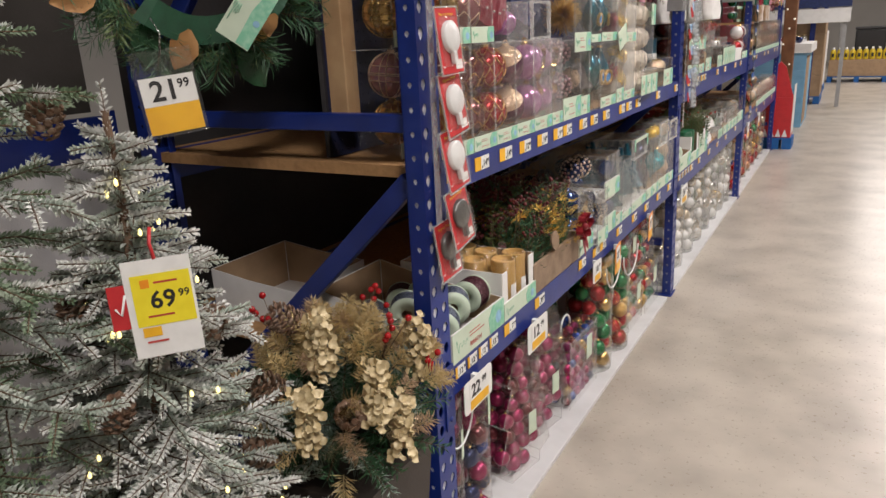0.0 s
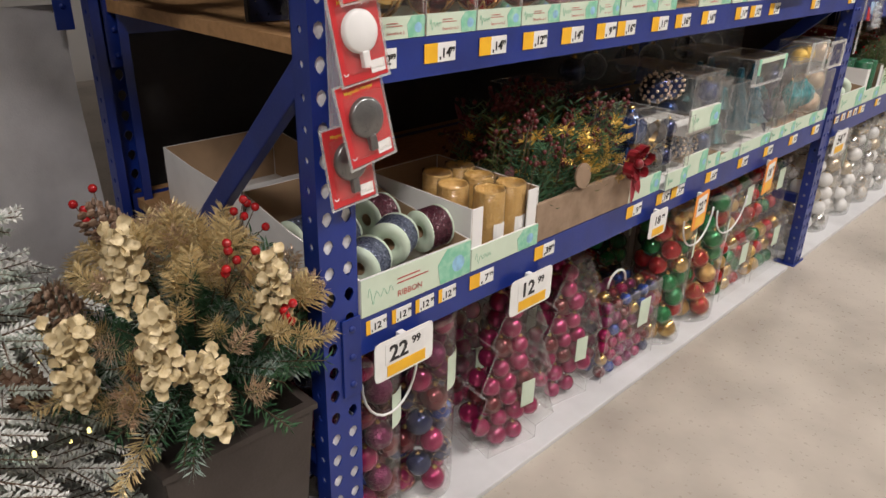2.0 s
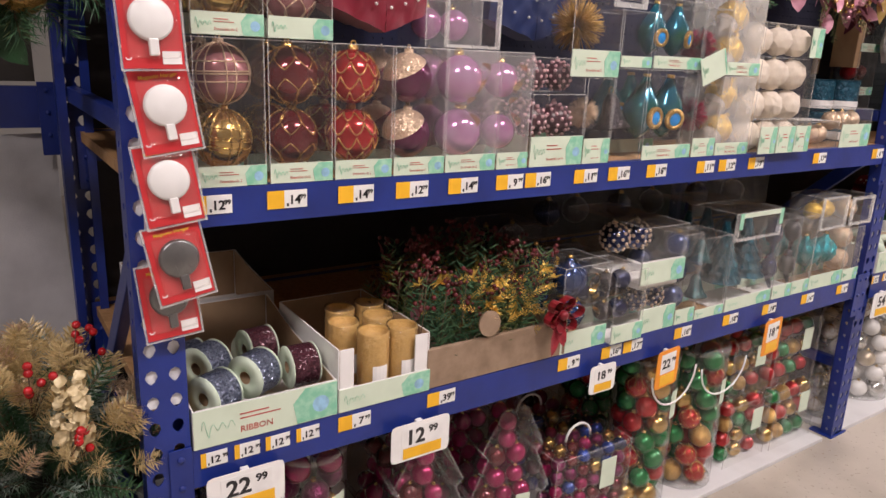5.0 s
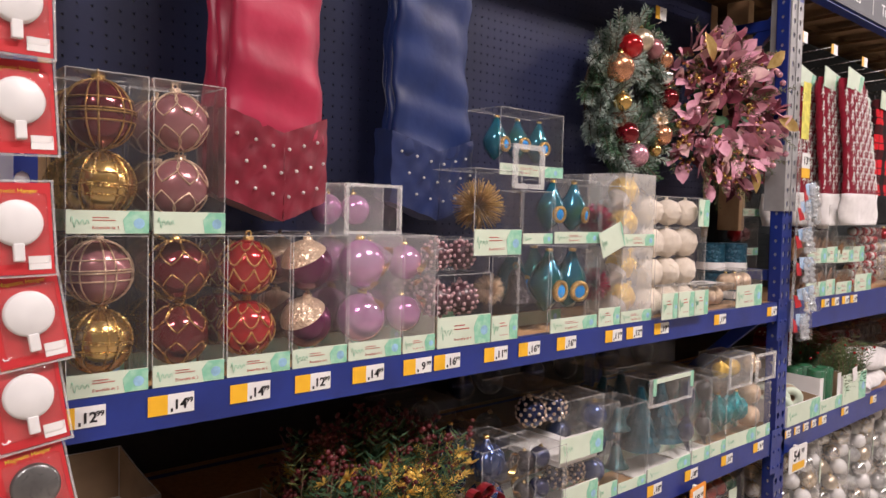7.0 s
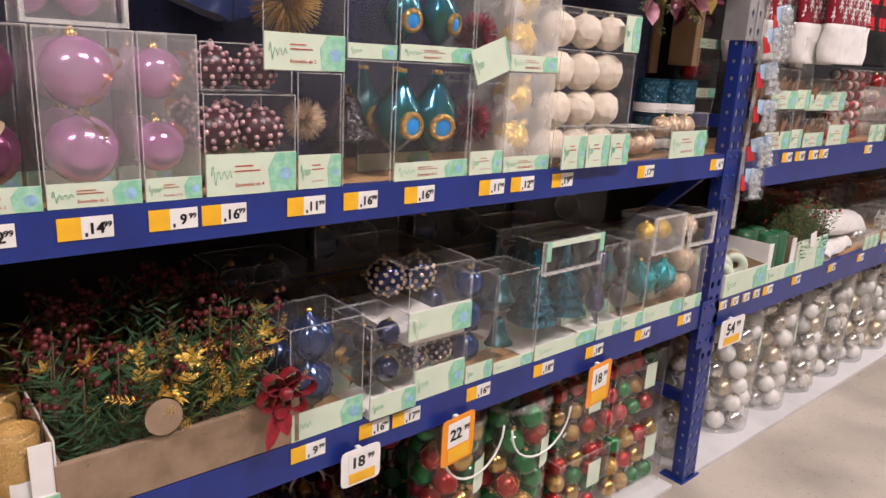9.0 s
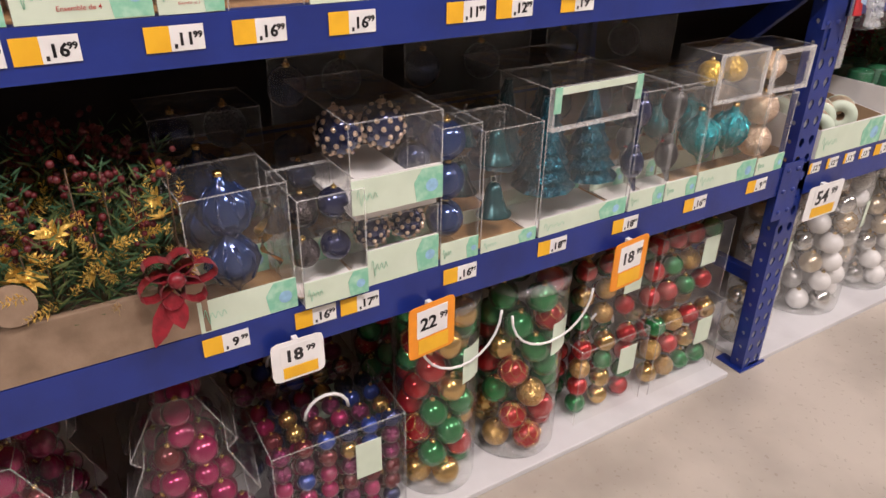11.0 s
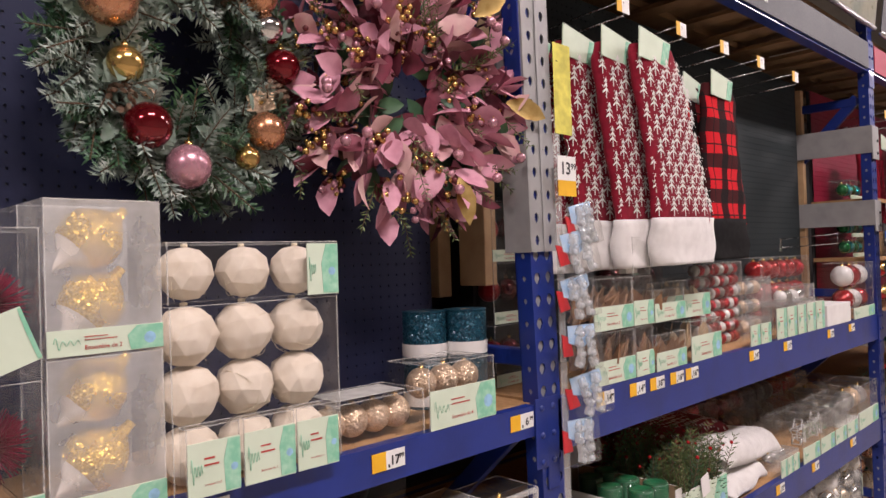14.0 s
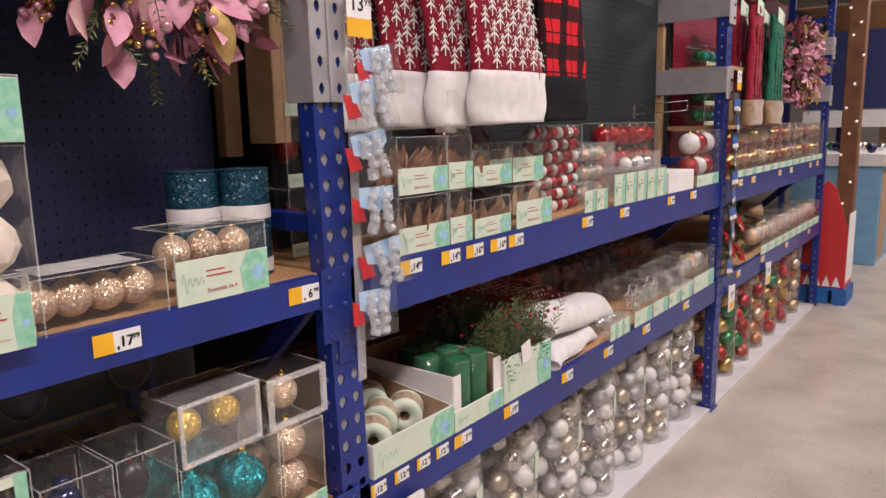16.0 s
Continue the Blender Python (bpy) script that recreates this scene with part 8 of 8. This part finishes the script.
t21 = thing("hanging_price_tag", Matrix.Translation((-0.22, -0.46, 1.31)) @ Euler((0.1, 0, -0.6)).to_matrix().to_4x4() @ Matrix.Scale(0.85, 4), "white and yellow price tag in a clear sleeve under the wreath", "price tag")
part("card", Shape().box(0, 0.0015, -0.052, 0.052, 0.055, 0.11), TAGWHITE, t21)
part("yellow_half", Shape().box(0, 0.0015, -0.052, 0.052, 0.0, 0.0548), TAGYELLOW, t21)
write("21", 0.055, BLACKINK, t21, (0.002, -0.035, 0.065))
write("99", 0.024, BLACKINK, t21, (0.002, 0.018, 0.085))
part("sleeve", Shape().box(-0.002, 0.004, -0.058, 0.058, -0.006, 0.16, c=0.001), CLEAR, t21)
part("hook", Shape().tube_path([(0.001, 0, 0.15), (0.001, 0.01, 0.19), (0.001, 0, 0.22)], 0.002, 5), STEELWIRE, t21)
mt = thing("wreath_hang_tag", Matrix.Translation((-0.3, -0.235, 1.455)) @ Euler((-0.65, 0, -0.9)).to_matrix().to_4x4(), "mint green cardboard hang tag on the wreath", "hang tag")
card_label(mt, 0.07, 0.12, 0.0, 0, 0, "", 0.0, 0.4)
# grey sheet and the neighbouring rack behind it
sheet = Shape()
ny, nz = 30, 16
vs = [(-1.02 + 0.025 * math.sin(i * 0.55) + 0.012 * math.sin(j * 0.6 + i * 0.3), -1.8 + i * (1.775 + 0.05 * (1 - j / nz) ** 2) / ny, 0.01 + j * 1.14 / nz) for i in range(ny + 1) for j in range(nz + 1)]
fs = [(i * (nz + 1) + j, (i + 1) * (nz + 1) + j, (i + 1) * (nz + 1) + j + 1, i * (nz + 1) + j + 1) for i in range(ny) for j in range(nz)]
sheet.add(vs, fs, 0, True).add([(p[0] - 0.008, p[1], p[2]) for p in vs], [f[::-1] for f in fs], 0, True)
solid("grey_cloth", sheet, GREYCLOTH, "grey felt sheet hung below the neighbouring shelf", "cloth")
shelf_beam(-2.4, -0.06, 1.28, 0.11, "blue painted beam of the neighbouring rack", -1.0)
sheet2 = Shape().box(-1.06, -1.04, -2.4, -0.06, 1.29, 2.4)
solid("brown_cloth", sheet2, mat("brown_grey_cloth", (0.075, 0.067, 0.06), 0.9, 0, None, 6, 200, 0.3), "brown-grey cloth above the neighbouring beam", "cloth")

# ---- far end of the aisle ----
PALLETBLUE = mat("blue_pallet_paint", (0.012, 0.12, 0.38), 0.6, 0, (0.01, 0.09, 0.3), 10, 160, 0.1)


def pallet(x, y, w, d, label="blue painted wooden pallet on the floor"):
    p = thing("floor_pallet", (x, y, 0), label, "pallet", "floor pallets")
    for k in range(5):
        part("deck_board", Shape().box(-w / 2, w / 2, -d / 2 + k * d / 5 + 0.005, -d / 2 + (k + 1) * d / 5 - 0.005, 0.11, 0.13), PALLETBLUE, p)
    for xx in (-w / 2, -0.05, w / 2 - 0.1):
        part("block", Shape().box(xx, xx + 0.1, -d / 2, d / 2, 0, 0.11), PALLETBLUE, p)


pallet(0.02, 7.95, 0.36, 0.36)
rb = thing("red_display", (0.02, 7.95, 0.13), "red pointed cardboard display with white print on a pallet", "display")
part("box", Shape().box(-0.16, 0.16, -0.16, 0.16, 0, 0.46, c=0.003), REDCARD, rb)
part("gable", Shape().prism([(-0.16, 0.46), (0.16, 0.46), (0.06, 0.8), (0.0, 0.86), (-0.06, 0.8)], -0.16, -0.145, "y"), REDCARD, rb)
part("white_side", Shape().box(0.161, 0.165, -0.15, 0.15, 0.05, 0.6), WHITECARD, rb)
for k in range(4):
    part("white_point", Shape().prism([(-0.14 + 0.07 * k, 0.01), (-0.08 + 0.07 * k, 0.01), (-0.11 + 0.07 * k, 0.1)], -0.164, -0.161, "y"), WHITECARD, rb)
WOODCOL = mat("brown_wood_column", (0.2, 0.085, 0.035), 0.6, 0, (0.13, 0.05, 0.02), 8, 160, 0.2)
solid("wooden_column", Shape().box(-0.07, 0.07, 8.75, 8.9, 0.0, 4.0, c=0.01), WOODCOL, "tall brown wooden post wound with small lights", "post")
for k in range(15):
    part("post_light", lambda: Shape().ball((0, 0, 0), 0.012, 8, 6), glow("small_post_bulb", (1.0, 0.9, 0.75), 0.5), bpy.data.objects["wooden_column"], (-0.07 + 0.14 * ((k * 0.37) % 1), 8.745, 0.6 + k * 0.17 + 0.06 * math.sin(k * 5.0)), key="postbulb")
DISPLAYBLUE = mat("sky_blue_panel", (0.2, 0.42, 0.62), 0.6, 0, (0.16, 0.36, 0.55), 6, 160, 0.05)
NAVYPANEL = mat("navy_sign_panel", (0.015, 0.03, 0.12), 0.5)
dc = thing("display_counter", (-0.05, 10.3, 0), "pale blue display counter with a cardboard side and white top", "counter")
part("body", Shape().box(-0.6, 0.22, -0.6, 0.6, 0, 1.0, c=0.004), DISPLAYBLUE, dc)
part("side_card", Shape().box(0.221, 0.226, -0.55, 0.0, 0.05, 0.95), CARDBROWN, dc)
part("white_top", Shape().box(-0.65, 0.27, -0.65, 0.65, 1.0, 1.12, c=0.004), WHITECARD, dc)
for k in range(7):
    part("rack_slat", Shape().box(-0.58, 0.2, -0.606, -0.601, 0.1 + 0.12 * k, 0.17 + 0.12 * k), DISPLAYBLUE, dc)
g = random.Random(12)
for k in range(16):
    ornament("ball", 0.045, g.choice([SILVER, CHAMP, RED, NAVY, GREEN]), thing("loose_bauble", (g.uniform(-0.55, 0.2), 10.3 + g.uniform(-0.55, 0.55), 1.165), "loose bauble lying on the display counter", "bauble", "loose baubles"), (0, 0, 0))
sg = thing("store_sign", (0.1, 12.4, 0), "navy sign panel with white lettering bars on posts", "sign")
part("panel", Shape().box(-1.2, 0.5, -0.02, 0.02, 1.6, 2.6, c=0.004), NAVYPANEL, sg)
part("post", Shape().box(-1.15, -1.09, 0.02, 0.08, 0, 2.6), GREYSTEEL, sg)
part("post", Shape().box(0.4, 0.46, 0.02, 0.08, 0, 2.6), GREYSTEEL, sg)
for k in range(6):
    part("lettering_bar", Shape().box(-0.2, 0.2 + 0.1 * (k % 3), -0.026, -0.021, 1.75 + 0.13 * k, 1.8 + 0.13 * k), INKWHITE, sg)
part("white_band", Shape().box(-1.2, 0.5, -0.025, 0.025, 1.36, 1.58), WHITECARD, sg)


def far_stack(x, y, w, d, rows, m, label):
    pallet(x, y, w, d)
    for k in range(rows):
        solid("goods_carton", Shape().box(x - w / 2 + 0.01, x + w / 2 - 0.01, y - d / 2 + 0.01, y + d / 2 - 0.01, 0.131 + k * 0.35, 0.131 + (k + 1) * 0.35 - 0.003, c=0.004), m, label, "carton", "", "cartons on pallets")


far_stack(0.0, 13.3, 0.5, 0.9, 4, CARDBROWN, "brown carton stacked on a blue pallet")
far_stack(-0.05, 15.6, 0.5, 0.9, 3, WHITECARD, "white carton stacked on a blue pallet")
YELLOWJUG = mat("yellow_jug_plastic", (0.75, 0.55, 0.03), 0.4)
pallet(0.78, 18.1, 1.2, 0.9)
solid("jug_carton", Shape().box(0.19, 1.37, 17.7, 18.5, 0.131, 0.5, c=0.005), CARDBROWN, "wide cardboard tray of yellow jugs on a blue pallet", "carton")
for i in range(9):
    for j in range(2):
        jg = thing("jug", (0.26 + i * 0.13, 17.76 + j * 0.14, 0.5), "yellow plastic jug with a white cap", "jug", "yellow jugs")
        part("body", lambda: Shape().lathe([(1e-5, 0), (0.055, 0.0), (0.058, 0.02), (0.058, 0.17), (0.04, 0.21), (0.02, 0.23)], 12), YELLOWJUG, jg, key="jug")
        part("cap", lambda: Shape().lathe([(0.024, 0.225), (0.024, 0.265), (1e-5, 0.266)], 10), WHITEPLASTIC, jg, key="jugcap")
        part("label", lambda: Shape().box(-0.025, 0.025, -0.0605, -0.0585, 0.06, 0.14), BLACKINK, jg, key="juglab")
for k in range(3):
    s = thing("storage_bin", (1.0 + k * 0.75, 21.2, 0), "large black plastic storage bin on the floor", "storage bin", "black bins")
    part("tub", Shape().box(-0.35, 0.35, -0.4, 0.4, 0, 1.1, c=0.03), BLACKPLASTIC, s)
    part("lid", Shape().box(-0.37, 0.37, -0.42, 0.42, 1.1, 1.16, c=0.02), BLACKPLASTIC, s)
solid("steel_column", Shape().box(0.3, 0.45, 19.4, 19.55, 0, 7.0, c=0.01), GREYSTEEL, "grey steel roof column", "column", "structure")
fr = thing("far_rack", (-0.2, 15.0, 0), "far blue pallet rack loaded with cartons", "rack")
for x in (-1.2, 0.25):
    for yy in (-2.2, 2.2):
        part("post", Shape().box(x - 0.04, x + 0.04, yy - 0.04, yy + 0.04, 0, 3.2), BLUE, fr)
for z in (1.7, 2.9):
    for x in (-1.2, 0.25):
        part("beam", Shape().box(x - 0.03, x + 0.03, -2.2, 2.2, z, z + 0.1), BLUE, fr)
    part("deck", Shape().box(-1.2, 0.22, -2.15, 2.15, z + 0.1, z + 0.12), PINE, fr)
for k in range(6):
    solid("goods_carton", Shape().box(-0.7, 0.15, 12.95 + k * 0.7, 13.6 + k * 0.7, 1.822, 2.25 + 0.1 * (k % 2), c=0.004), CARDBROWN, "brown carton on the far rack shelf", "carton", "", "cartons on the far rack")
